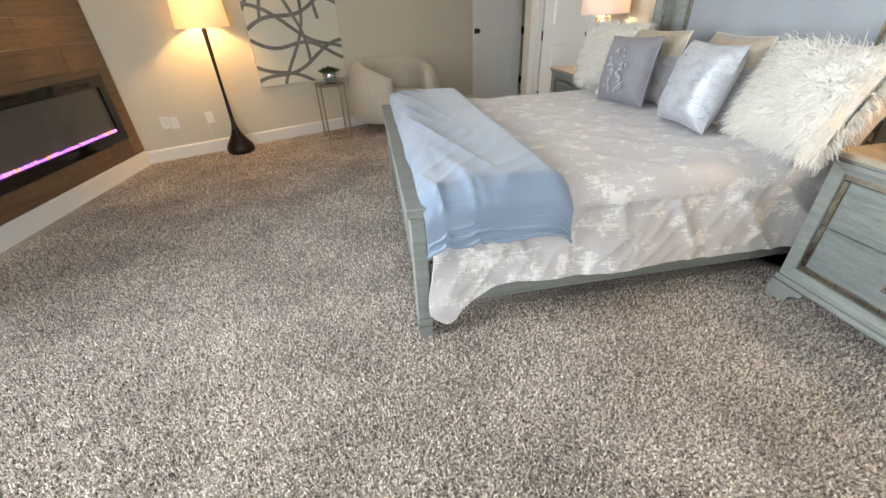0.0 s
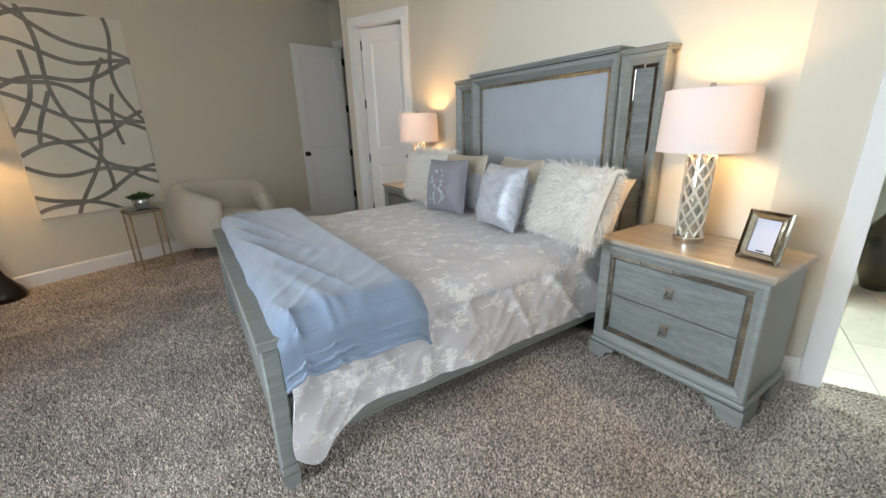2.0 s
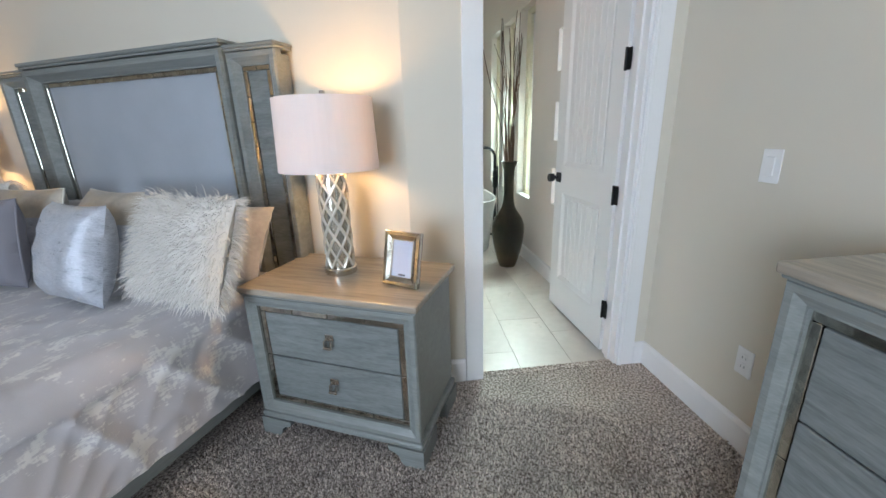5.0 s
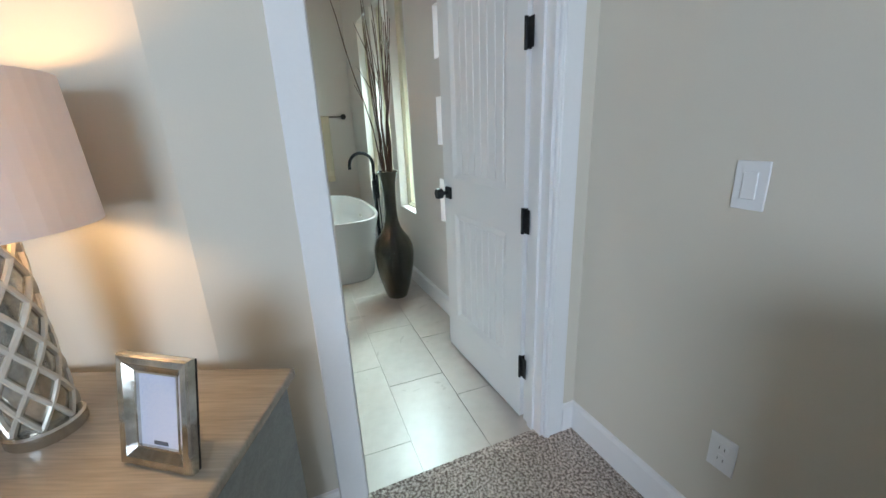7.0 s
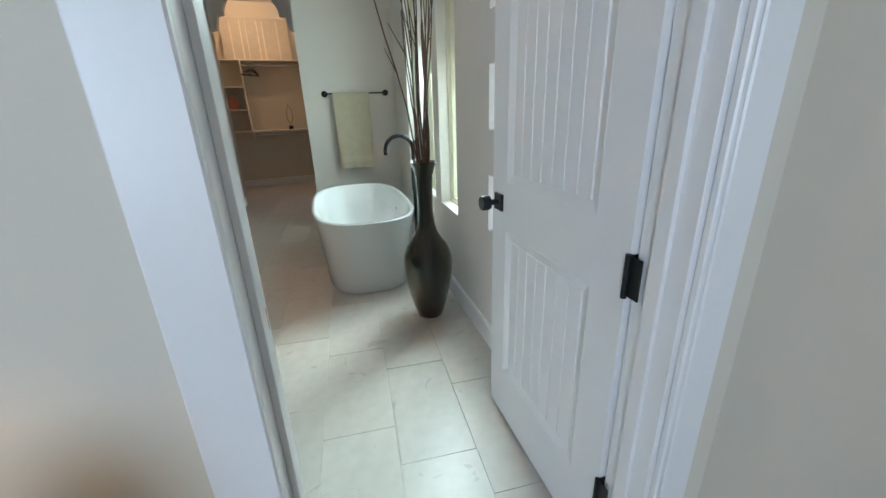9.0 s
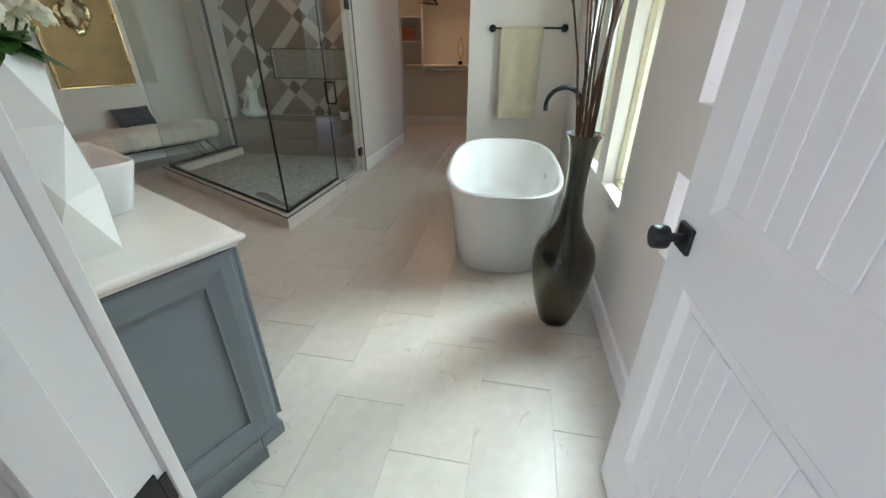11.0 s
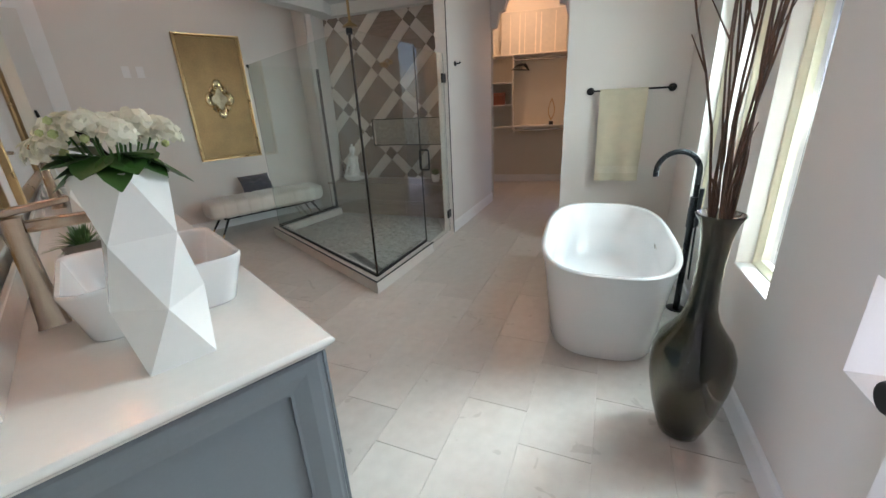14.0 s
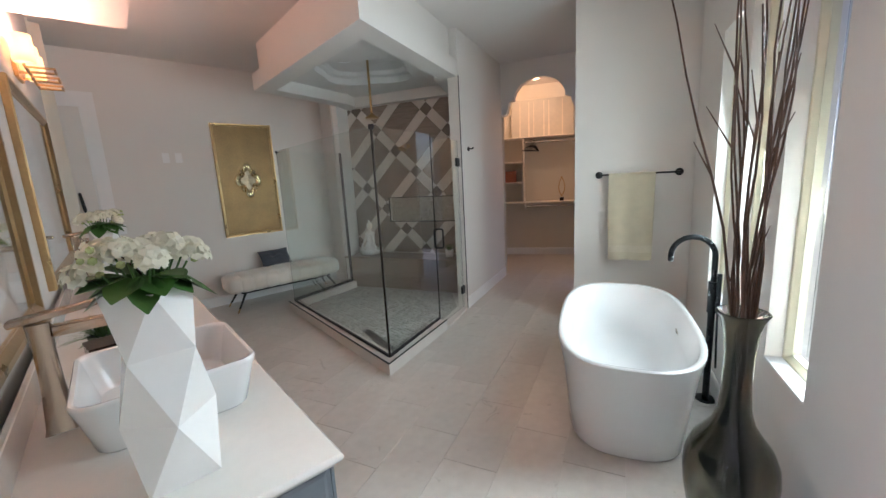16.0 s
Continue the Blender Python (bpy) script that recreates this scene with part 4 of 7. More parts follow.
# ---- bedroom: lamps, picture, chair, fireplace ----
SHADE_PINK = shade_cloth("blush_linen_shade", (0.84, 0.79, 0.79), (0.76, 0.72, 0.74), 0.26)
SHADE_CREAM = shade_cloth("cream_linen_shade", (0.86, 0.83, 0.77), (0.85, 0.80, 0.70), 0.40)
BULB = glow("bulb", (1.0, 0.72, 0.40), 25.0)
MERCURY = material("mercury_glass", (0.50, 0.47, 0.40), 0.16, metal=0.75, vary=0.35, scale=30, fine=120, bump=0.15, depth=0.001)
LATTICE = material("pearl_resin_lattice", (0.66, 0.62, 0.54), 0.24, metal=0.35, vary=0.12, scale=20, bump=0.1)
WARM = (1.0, 0.58, 0.21)


def drum(r0, r1, z0, z1, n=48):
    bm = lathe([(r0, z0), (r1, z1)], n, caps=False)
    return thick(bm, 0.002)


def table_lamp(m):
    l = thing("table_lamp", m, "mercury glass lattice table lamp with a blush drum shade, lit", "table lamp", "lamps on the nightstands")
    part("base", lathe([(0.066, 0), (0.068, 0.004), (0.068, 0.026), (0.064, 0.031)], 32), CHROME, l, "polished nickel base ring", 35)
    part("glass_body", lathe([(0.05, 0.0315), (0.054, 0.1), (0.054, 0.36), (0.05, 0.425)], 32), MERCURY, l, "", 40)
    for s in (1, -1):
        for k in range(7):
            pts = []
            for i in range(37):
                f = i / 36
                a = 2 * math.pi * k / 7 + s * f * math.pi * 1.25
                pts.append((0.0565 * math.cos(a), 0.0565 * math.sin(a), 0.034 + 0.388 * f))
            part("lattice_strip", tube(pts, 0.0068, 6, flat=0.8), LATTICE, l, "", True)
    part("stem", lathe([(0.008, 0.4255), (0.008, 0.715), (0.012, 0.7155), (0.012, 0.735), (0.009, 0.74)], 12), CHROME, l, "", 35)
    part("shade", drum(0.198, 0.188, 0.44, 0.712), SHADE_PINK, l, "blush linen drum shade")
    bm = bmesh.new()
    for i in range(3):
        a = 2 * math.pi * i / 3
        tube([(0.01 * math.cos(a), 0.01 * math.sin(a), 0.705), (0.187 * math.cos(a), 0.187 * math.sin(a), 0.705)], 0.0022, 6, bm)
    part("shade_spider", bm, CHROME, l)
    part("bulb", lathe([(0.012, 0.50), (0.028, 0.54), (0.031, 0.565), (0.024, 0.595), (0.006, 0.612)], 16, at=(0.035, 0, 0)), BULB, l, "", True)
    return l


tl = table_lamp(pose(2.115, 1.0, 0.7125, 0, 0, 20))
copy_thing(tl, pose(2.115, 3.68, 0.7125, 0, 0, 50))
for y in (1.0, 3.68):
    lamp("lamp_light", "POINT", 15, WARM, pose(2.115, y, 1.30), radius=0.045)

fl = thing("floor_lamp", pose(-1.40, 4.62, 0), "dark bronze floor lamp with teardrop base and lit cream shade", "floor lamp")
part("base", lathe([(0.118, 0), (0.135, 0.02), (0.14, 0.05), (0.125, 0.09), (0.085, 0.15), (0.05, 0.21), (0.03, 0.27), (0.02, 0.33)], 36), BRONZE, fl, "", 45)
part("pole", lathe([(0.0205, 0.3305), (0.0155, 0.55), (0.0145, 0.8), (0.02, 1.12), (0.024, 1.165), (0.012, 1.2), (0.006, 1.22), (0.006, 1.598), (0.012, 1.6), (0.012, 1.625)], 20), BRONZE, fl, "", 45)
part("shade", drum(0.232, 0.198, 1.185, 1.592), SHADE_CREAM, fl, "cream linen tapered shade")
bm = bmesh.new()
for i in range(3):
    a = 2 * math.pi * i / 3 + 0.4
    tube([(0.006 * math.cos(a), 0.006 * math.sin(a), 1.585), (0.197 * math.cos(a), 0.197 * math.sin(a), 1.585)], 0.0025, 6, bm)
part("shade_spider", bm, BRONZE, fl)
part("bulb", lathe([(0.012, 1.30), (0.03, 1.35), (0.033, 1.375), (0.02, 1.41), (0.004, 1.425)], 16, at=(0.05, 0, 0)), BULB, fl, "", True)
lamp("floor_lamp_light", "POINT", 27, WARM, pose(-1.40, 4.62, 1.38), radius=0.05)
cord = [(-1.655, 4.70, 0.36), (-1.66, 4.67, 0.30), (-1.668, 4.66, 0.22), (-1.64, 4.65, 0.12), (-1.58, 4.64, 0.03), (-1.53, 4.64, 0.012)]
solo("lamp_cord", tube(cord, 0.0035, 6), WHITE, "thin clear lamp cord hanging from a wall outlet", "cord", smooth=True)


def wall_plate(p, deg, z, w, h, kind, label):
    o_ = thing(kind, pose(p[0], p[1], z, 0, 0, deg), label, "wall plate")
    part("plate", box(-w / 2, w / 2, -0.006, -0.0005, -h / 2, h / 2, 0.002, seg=2), WHITE, o_)
    if kind == "light_switch":
        part("rocker", box(-0.017, 0.017, -0.0105, -0.0065, -0.033, 0.033, 0.002), WHITE, o_)
    else:
        for dz in (-0.019, 0.019):
            soc = part("socket", lathe([(0.0165, 0), (0.0165, 0.0015)], 20, at=(0, 0, 0)), WHITE, o_, m=pose(0, -0.0062, dz, 90))
            bm = box(-0.008, -0.0065, -0.0085, -0.0078, dz - 0.005, dz + 0.005)
            box(0.0065, 0.008, -0.0085, -0.0078, dz - 0.005, dz + 0.005, bm=bm)
            part("slot", bm, BLACK, o_)
    return o_


for s, z, w in ((0.672, 0.362, 0.072), (0.345, 0.36, 0.072), (0.265, 0.373, 0.072)):
    wall_plate(along(FIRE_C, PIC_DEG, s), PIC_DEG, z, w, 0.115, "power_outlet", "white plastic outlet plate low on the cream wall")
wall_plate(along(FIRE_C, PIC_DEG, 3.30), PIC_DEG, 0.40, 0.072, 0.115, "power_outlet", "white plastic outlet plate low on the cream wall")
wall_plate(along(ROOM_C, A25 + 180, 0.54), A25 + 180, 1.135, 0.075, 0.118, "light_switch", "white rocker light switch on the bare wall")
wall_plate(along(ROOM_C, A25 + 180, 0.60), A25 + 180, 0.375, 0.072, 0.115, "power_outlet", "white plastic outlet plate above the baseboard")

# picture: woven grey bands on a cream canvas
CANVAS = material("cream_canvas", (0.74, 0.71, 0.62), 0.8, vary=0.06, scale=5, fine=400, bump=0.3, depth=0.0006)
BAND = material("pewter_leaf_paint", (0.30, 0.285, 0.26), 0.45, metal=0.35, second=(0.15, 0.14, 0.13), scale=9, fine=70, bump=0.4, depth=0.002)
aw, ah = 0.985, 1.76
pic = thing("canvas_picture", pose(*along(FIRE_C, PIC_DEG, 1.26), 0.592, 0, 0, PIC_DEG), "large cream canvas with curving woven pewter bands", "picture")
part("canvas", box(0, aw, -0.036, -0.001, 0, ah, 0.003), CANVAS, pic)
rnd = random.Random(21)


def band(f, n=44, width=0.036):
    bm = bmesh.new()
    pts = [f(i / n) for i in range(n + 1)]
    up, lo = [], []
    for i, (x, z) in enumerate(pts):
        a, b = pts[max(i - 1, 0)], pts[min(i + 1, n)]
        d = Vector((b[0] - a[0], b[1] - a[1])).normalized()
        for lst, s in ((up, 1), (lo, -1)):
            lst.append(bm.verts.new((min(max(x - d.y * s * width / 2, 0.002), aw - 0.002), -0.0362, min(max(z + d.x * s * width / 2, 0.002), ah - 0.002))))
    for i in range(n):
        bm.faces.new((up[i], up[i + 1], lo[i + 1], lo[i]))
    r = bmesh.ops.extrude_face_region(bm, geom=bm.faces[:])
    bmesh.ops.translate(bm, vec=(0, -0.0022, 0), verts=[v for v in r["geom"] if isinstance(v, bmesh.types.BMVert)])
    return bm


for i in range(11):
    z0, amp, ph, sl = 0.02 + i * 0.172, rnd.uniform(0.035, 0.06), rnd.uniform(0, 6.28), (-0.46, 0.30, -0.20)[i % 3] + rnd.uniform(-0.10, 0.10)
    part("painted_band", band(lambda k: (k * aw, z0 + sl * (k - 0.5) + amp * math.sin(ph + k * 7.4))), BAND, pic, m=pose(0, -0.0004 * i, 0))
for i in range(6):
    x0, amp, ph, sl, lo_k = 0.06 + i * 0.18, rnd.uniform(0.05, 0.085), rnd.uniform(0, 6.28), (0.55, 0.16, -0.40)[i % 3], (0.0, 0.35, 0.1)[i % 3]
    hi_k = (0.8, 1.0, 0.62)[(i * 2) % 3]
    part("painted_band", band(lambda k: (x0 + sl * (lo_k + (hi_k - lo_k) * k - 0.5) + amp * math.sin(ph + (lo_k + (hi_k - lo_k) * k) * 9.5), (lo_k + (hi_k - lo_k) * k) * ah), 60, 0.033), BAND, pic, m=pose(0, -0.0004 * i - 0.0002, 0))

# side table and plant
BRASS = material("aged_brass", (0.42, 0.33, 0.22), 0.35, metal=0.9, vary=0.3, scale=20, bump=0.2, depth=0.001)
st = thing("side_table", pose(-0.375, 4.90, 0, 0, 0, 18), "small square aged brass side table with a glass top", "side table")
for sx in (-1, 1):
    for sy in (-1, 1):
        part("leg", tube([(sx * 0.128, sy * 0.118, 0.0), (sx * 0.128, sy * 0.118, 0.588)], 0.0085, 8), BRASS, st, "", 40)
part("top_frame", moulded_frame(0.29, 0.27, 0.018, 0.018), BRASS, st, m=pose(-0.145, 0.135, 0.589, 90))
part("table_top", box(-0.127, 0.127, -0.117, 0.117, 0.594, 0.601, 0.001), material("smoked_glass", (0.05, 0.05, 0.05), 0.08, vary=0.1, bump=0.0), st, "dark smoked glass top")
for sy in (-1, 1):
    part("stretcher", tube([(-0.12, sy * 0.118, 0.012), (0.12, sy * 0.118, 0.012)], 0.007, 8), BRASS, st, "", 40)
part("stretcher", tube([(0.128, -0.11, 0.012), (0.128, 0.11, 0.012)], 0.007, 8), BRASS, st, "", 40)
LEAF = material("green_leaf", (0.085, 0.17, 0.04), 0.5, second=(0.04, 0.09, 0.02), scale=20, fine=90, bump=0.2, depth=0.001)


def leaf(bm, base, tip, width, sag=0.1):
    b, t = Vector(base), Vector(tip)
    d = t - b
    s = d.cross(Vector((0, 0, 1)))
    s = s.normalized() if s.length > 1e-5 else Vector((1, 0, 0))
    prev = None
    for i in range(5):
        k = i / 4
        c = b + d * k - Vector((0, 0, sag * d.length * k * k))
        w = width * math.sin(math.pi * (0.12 + 0.86 * k)) / 2
        row = [bm.verts.new(c - s * w), bm.verts.new(c + Vector((0, 0, -w * 0.3))), bm.verts.new(c + s * w)]
        if prev:
            bm.faces.new((prev[0], prev[1], row[1], row[0]))
            bm.faces.new((prev[1], prev[2], row[2], row[1]))
        prev = row


def bush(count, r, h, length, width, seed, z=0.0):
    bm = bmesh.new()
    rr = random.Random(seed)
    for _ in range(count):
        a, q = rr.uniform(0, 6.28), rr.uniform(0, 1) ** 0.6
        base = (r * 0.5 * q * math.cos(a), r * 0.5 * q * math.sin(a), z + rr.uniform(0, h * 0.4))
        l = length * rr.uniform(0.6, 1.2)
        leaf(bm, base, (base[0] + l * math.cos(a) * (0.3 + 0.7 * q), base[1] + l * math.sin(a) * (0.3 + 0.7 * q), base[2] + l * (1.05 - 0.7 * q)), width * rr.uniform(0.7, 1.2), 0.15)
    return bm


pp = thing("potted_plant", pose(-0.36, 4.90, 0.6065), "small green plant in a grey and silver pot", "plant")
pot = part("pot", lathe([(0.045, 0), (0.062, 0.02), (0.072, 0.06), (0.07, 0.09), (0.06, 0.112), (0.055, 0.112), (0.058, 0.095)], 28), material("grey_ceramic", (0.22, 0.25, 0.25), 0.5), pp, "", 40)
part("silver_band", lathe([(0.0725, 0.055), (0.0728, 0.075), (0.0622, 0.1122), (0.0615, 0.1122)], 28, caps=False), CHROME, pot, "", 40)
tagged(part("foliage", bush(190, 0.12, 0.03, 0.075, 0.03, 3, 0.09), LEAF, pp), kind="stuff")

# boucle tub chair
BOUCLE = material("cream_boucle", (0.62, 0.57, 0.49), 0.95, vary=0.1, scale=30, fine=140, bump=0.7, depth=0.004, sheen=0.4)
ch = thing("tub_chair", pose(0.36, 5.16, 0, 0, 0, 34), "rounded cream boucle tub chair by the wall", "chair")


def shell(u, v):
    """u: round the chair from one arm to the other; v: round the padded section."""
    a = radians(-52 + 284 * u)
    arm = abs(2 * u - 1)
    top = 0.775 - 0.17 * arm ** 3
    end = min(1.0, (1 - arm) / 0.12) ** 0.5 if arm > 0.88 else 1.0
    hh, tt = (top - 0.13) / 2, 0.085
    c = 2 * math.pi * v
    ex, ez = math.copysign(abs(math.cos(c)) ** 0.7, math.cos(c)), math.copysign(abs(math.sin(c)) ** 0.6, math.sin(c))
    zz = 0.13 + hh + hh * ez
    r = 0.385 + 0.05 * (1 - abs(2 * (zz - 0.13) / (top - 0.13) - 0.8)) + tt * ex * (0.35 + 0.65 * end)
    return (1.12 * r * math.cos(a), r * math.sin(a), zz)


bm = grid(64, 24, shell)
bmesh.ops.remove_doubles(bm, verts=bm.verts[:], dist=1e-4)
bmesh.ops.holes_fill(bm, edges=[e for e in bm.edges if e.is_boundary], sides=0)
part("back_shell", bm, BOUCLE, ch, "", 60)
part("seat_cushion", lathe([(0.02, 0.16), (0.34, 0.16), (0.37, 0.20), (0.38, 0.34), (0.35, 0.405), (0.28, 0.42), (0.02, 0.425)], 40), BOUCLE, ch, "", 50)
part("front_apron", grid(20, 10, lambda u, v: ((0.42 * math.cos(radians(-128 + 76 * u))) * 1.1, 0.40 * math.sin(radians(-128 + 76 * u)) - 0.0 - 0.012 * math.sin(math.pi * v), 0.14 + 0.2 * v)), BOUCLE, ch, "", 60)
for x, y in ((-0.27, -0.25), (0.27, -0.25), (-0.27, 0.25), (0.27, 0.25)):
    part("leg", lathe([(0.012, 0), (0.02, 0.14)], 12, at=(x, y, 0)), BRASS, ch, "brass tapered leg", 40)

# photograph in a silver frame on the nightstand
ph = thing("photo_frame", pose(2.02, 0.675, 0.7125, 0, 0, -102) @ pose(0, 0, 0, -13), "small silver photo frame holding a blue-grey abstract print", "photo frame")
part("frame", moulded_frame(0.165, 0.215, 0.036, 0.018, x0=-0.0825, inner=0.45), SILVER, ph, "bevelled mirror and silver frame")
part("backing", box(-0.081, 0.081, 0.0005, 0.006, 0.002, 0.213), BLACK, ph)
PRINT = damask("blue_grey_print", (0.62, 0.63, 0.72), (0.38, 0.42, 0.60))
PRINT.node_tree.nodes["Mapping.001"].inputs["Scale"].default_value = (40, 40, 40)
part("print", box(-0.047, 0.047, -0.002, 0.0, 0.036, 0.179), PRINT, ph, "blue-grey abstract floral print")
part("caption_strip", box(-0.016, 0.016, -0.0032, -0.0022, 0.04, 0.047), material("dark_ink", (0.1, 0.1, 0.12), 0.6), ph)
part("easel_leg", box(-0.02, 0.02, 0.007, 0.012, 0.02, 0.16), BLACK, ph, m=pose(0, 0.056, -0.015, 14))

# fireplace wall of wood-look planks with an electric insert
PLANK = material("brown_wood_plank_tile", (0.20, 0.12, 0.07), 0.38, second=(0.085, 0.05, 0.03), scale=2.2, fine=14, bump=0.15, depth=0.001, grain=(1.2, 12, 12), rand=0.22)
FDEG = math.degrees(math.atan2(FIRE_C[1] - SOUTH_W[1], FIRE_C[0] - SOUTH_W[0]))
fp = tagged(thing("fireplace_surround", pose(*FIRE_C, 0, 0, 0, FDEG), "brown wood-look plank fireplace surround", "fireplace"), kind="structure")
IX0, IX1, IZ0, IZ1 = -1.75, -0.165, 0.315, 0.865
rnd = random.Random(9)
meshes = {}
for row in range(15):
    z0, z1 = 0.147 + row * 0.195, min(0.147 + (row + 1) * 0.195 - 0.002, CEIL)
    x = -2.55
    cuts = [x]
    while x < -0.02:
        x = min(x + rnd.choice((0.6, 0.9, 1.2)), -0.012)
        cuts.append(x)
    for a, b in zip(cuts, cuts[1:]):
        spans = [(a, b, z0, z1)]
        if z1 > IZ0 and z0 < IZ1:
            spans = []
            for s, t in ((a, min(b, IX0)), (max(a, IX1), b)):
                if t - s > 0.01:
                    spans.append((s, t, z0, z1))
            m0, m1 = max(a, IX0), min(b, IX1)
            if m1 - m0 > 0.01:
                if z0 < IZ0:
                    spans.append((m0, m1, z0, IZ0))
                if z1 > IZ1:
                    spans.append((m0, m1, IZ1, z1))
        for s, t, p, q in spans:
            if q - p > 0.004:
                part("plank", box(s + 0.001, t - 0.001, -0.016, -0.001, p, q, 0.001), PLANK, fp)
GLOSSBLACK = material("black_glass", (0.008, 0.008, 0.009), 0.05, vary=0.1, bump=0.0)
ins = thing("electric_fireplace", pose(*FIRE_C, 0, 0, 0, FDEG), "black glass electric fireplace glowing purple over crystal embers", "fireplace insert")
part("frame", moulded_frame(IX1 - IX0 + 0.01, IZ1 - IZ0 + 0.01, 0.085, 0.03, x0=IX0 - 0.005, z0=IZ0 - 0.005, y=-0.001, inner=0.9), GLOSSBLACK, ins)
part("back_panel", box(IX0 + 0.08, IX1 - 0.08, -0.005, -0.002, IZ0 + 0.08, IZ1 - 0.08), material("grey_reflective_back", (0.10, 0.095, 0.085), 0.12, bump=0.0), ins)
for x0 in (-0.62, -1.25):
    v = part("heater_vent", box(x0, x0 + 0.28, -0.0325, -0.029, IZ1 - 0.062, IZ1 - 0.028, 0.002), BLACK, ins)
    for i in range(5):
        part("vent_slat", box(x0 + 0.01, x0 + 0.27, -0.035, -0.033, IZ1 - 0.058 + i * 0.006, IZ1 - 0.0555 + i * 0.006), BRONZE, v)
EMBER = [glow("violet_ember", (0.34, 0.12, 1.0), 1.6), glow("pink_ember", (0.9, 0.22, 0.6), 1.3), glow("orange_ember", (1.0, 0.33, 0.08), 1.0)]
for mat_, seed, n in zip(EMBER, (1, 2, 3), (150, 60, 45)):
    bm = bmesh.new()
    rr = random.Random(seed)
    for _ in range(n):
        x, h = rr.uniform(IX0 + 0.1, IX1 - 0.1), rr.uniform(0.006, 0.02)
        bmesh.ops.create_icosphere(bm, subdivisions=1, radius=h * 0.7, matrix=pose(x, -0.012 - rr.uniform(0, 0.008), IZ0 + 0.088 + h * 0.6, rr.uniform(0, 90), rr.uniform(0, 90)))
    tagged(part("ember_crystals", bm, mat_, ins), kind="stuff")

# ceiling vent
vent = thing("ceiling_vent", pose(2.05, 6.02, CEIL, 0, 0, PIC_DEG), "white slatted vent in the hall ceiling", "vent")
part("frame", moulded_frame(0.36, 0.22, 0.025, 0.012), WHITE, vent, m=pose(-0.18, 0.11, -0.0005, 90))
for i in range(8):
    part("slat", box(-0.153, 0.153, -0.085 + i * 0.0225, -0.073 + i * 0.0225, -0.009, -0.004), WHITE, vent)

# carpet tufts
def tufts(regions, seed):
    rs = np.random.RandomState(seed)
    verts, faces = [], []
    pts = []
    for x0, x1, y0, y1, dens in regions:
        n = int((x1 - x0) * (y1 - y0) * dens)
        pts.append(np.stack([rs.uniform(x0, x1, n), rs.uniform(y0, y1, n)], 1))
    p = np.concatenate(pts)
    # yarn stands in close rows
    p[:, 1] = np.round(p[:, 1] / 0.0115) * 0.0115 + rs.normal(0, 0.0019, len(p))
    # only inside the room: keep clear of the door and switch walls
    a = radians(A25)
    q = p - np.array(ROOM_C)
    inside = (-q[:, 0] * math.sin(a) + q[:, 1] * math.cos(a) > 0.02) & (q[:, 0] * math.cos(a) + q[:, 1] * math.sin(a) < -0.012) & (p[:, 0] < 2.36)
    c = radians(PIC_DEG)
    g = p - np.array(FIRE_C)
    inside &= (g[:, 0] * math.sin(c) - g[:, 1] * math.cos(c) > 0.02) & (p[:, 0] > -2.27 - (4.47 - p[:, 1]) * 0.1127 + 0.02)
    p = p[inside]
    n = len(p)
    ang = rs.uniform(0, 6.283, n)
    lean_ = rs.uniform(0.0, 0.011, n)
    h = rs.uniform(0.007, 0.014, n)
    w = rs.uniform(0.0028, 0.0048, n)
    base = np.zeros((n, 3, 3))
    for k in range(3):
        base[:, k, 0] = p[:, 0] + w * np.cos(ang + k * 2.094)
        base[:, k, 1] = p[:, 1] + w * np.sin(ang + k * 2.094)
        base[:, k, 2] = -0.002
    mid = base * 1.0
    tipx, tipy = p[:, 0] + lean_ * np.cos(ang * 1.7), p[:, 1] + lean_ * np.sin(ang * 1.7)
    for k in range(3):
        mid[:, k, 0] = tipx * 0.6 + p[:, 0] * 0.4 + 0.85 * w * np.cos(ang + 0.8 + k * 2.094)
        mid[:, k, 1] = tipy * 0.6 + p[:, 1] * 0.4 + 0.85 * w * np.sin(ang + 0.8 + k * 2.094)
        mid[:, k, 2] = h * 0.8
    tip = np.stack([tipx, tipy, h], 1)[:, None, :]
    v = np.concatenate([base, mid, tip], 1).reshape(-1, 3)
    i0 = np.arange(n)[:, None] * 7
    f = np.concatenate([np.concatenate([i0 + np.array(t) for t in ((0, 1, 4), (0, 4, 3), (1, 2, 5), (1, 5, 4), (2, 0, 3), (2, 3, 5), (3, 4, 6), (4, 5, 6), (5, 3, 6))], 0)], 0)
    me = bpy.data.meshes.new("carpet_pile")
    me.vertices.add(len(v))
    me.vertices.foreach_set("co", v.ravel())
    me.loops.add(len(f) * 3)
    me.loops.foreach_set("vertex_index", f.ravel().astype(np.int32))
    me.polygons.add(len(f))
    me.polygons.foreach_set("loop_start", np.arange(len(f), dtype=np.int32) * 3)
    me.update(calc_edges=True)
    return me


me = tufts([(-1.6, 2.40, -0.85, 1.5, 11000), (-2.35, 0.4, 1.5, 3.0, 6500), (-2.40, -1.6, 0.0, 1.5, 6500), (-2.25, 0.3, 3.0, 5.2, 4800), (0.3, 1.9, 3.3, 5.7, 2500)], 4)
me.materials.append(TUFT)
tagged(part("carpet_pile", me, None, bpy.data.objects["floor_carpet"], "speckled beige and brown twisted carpet pile"), kind="stuff")

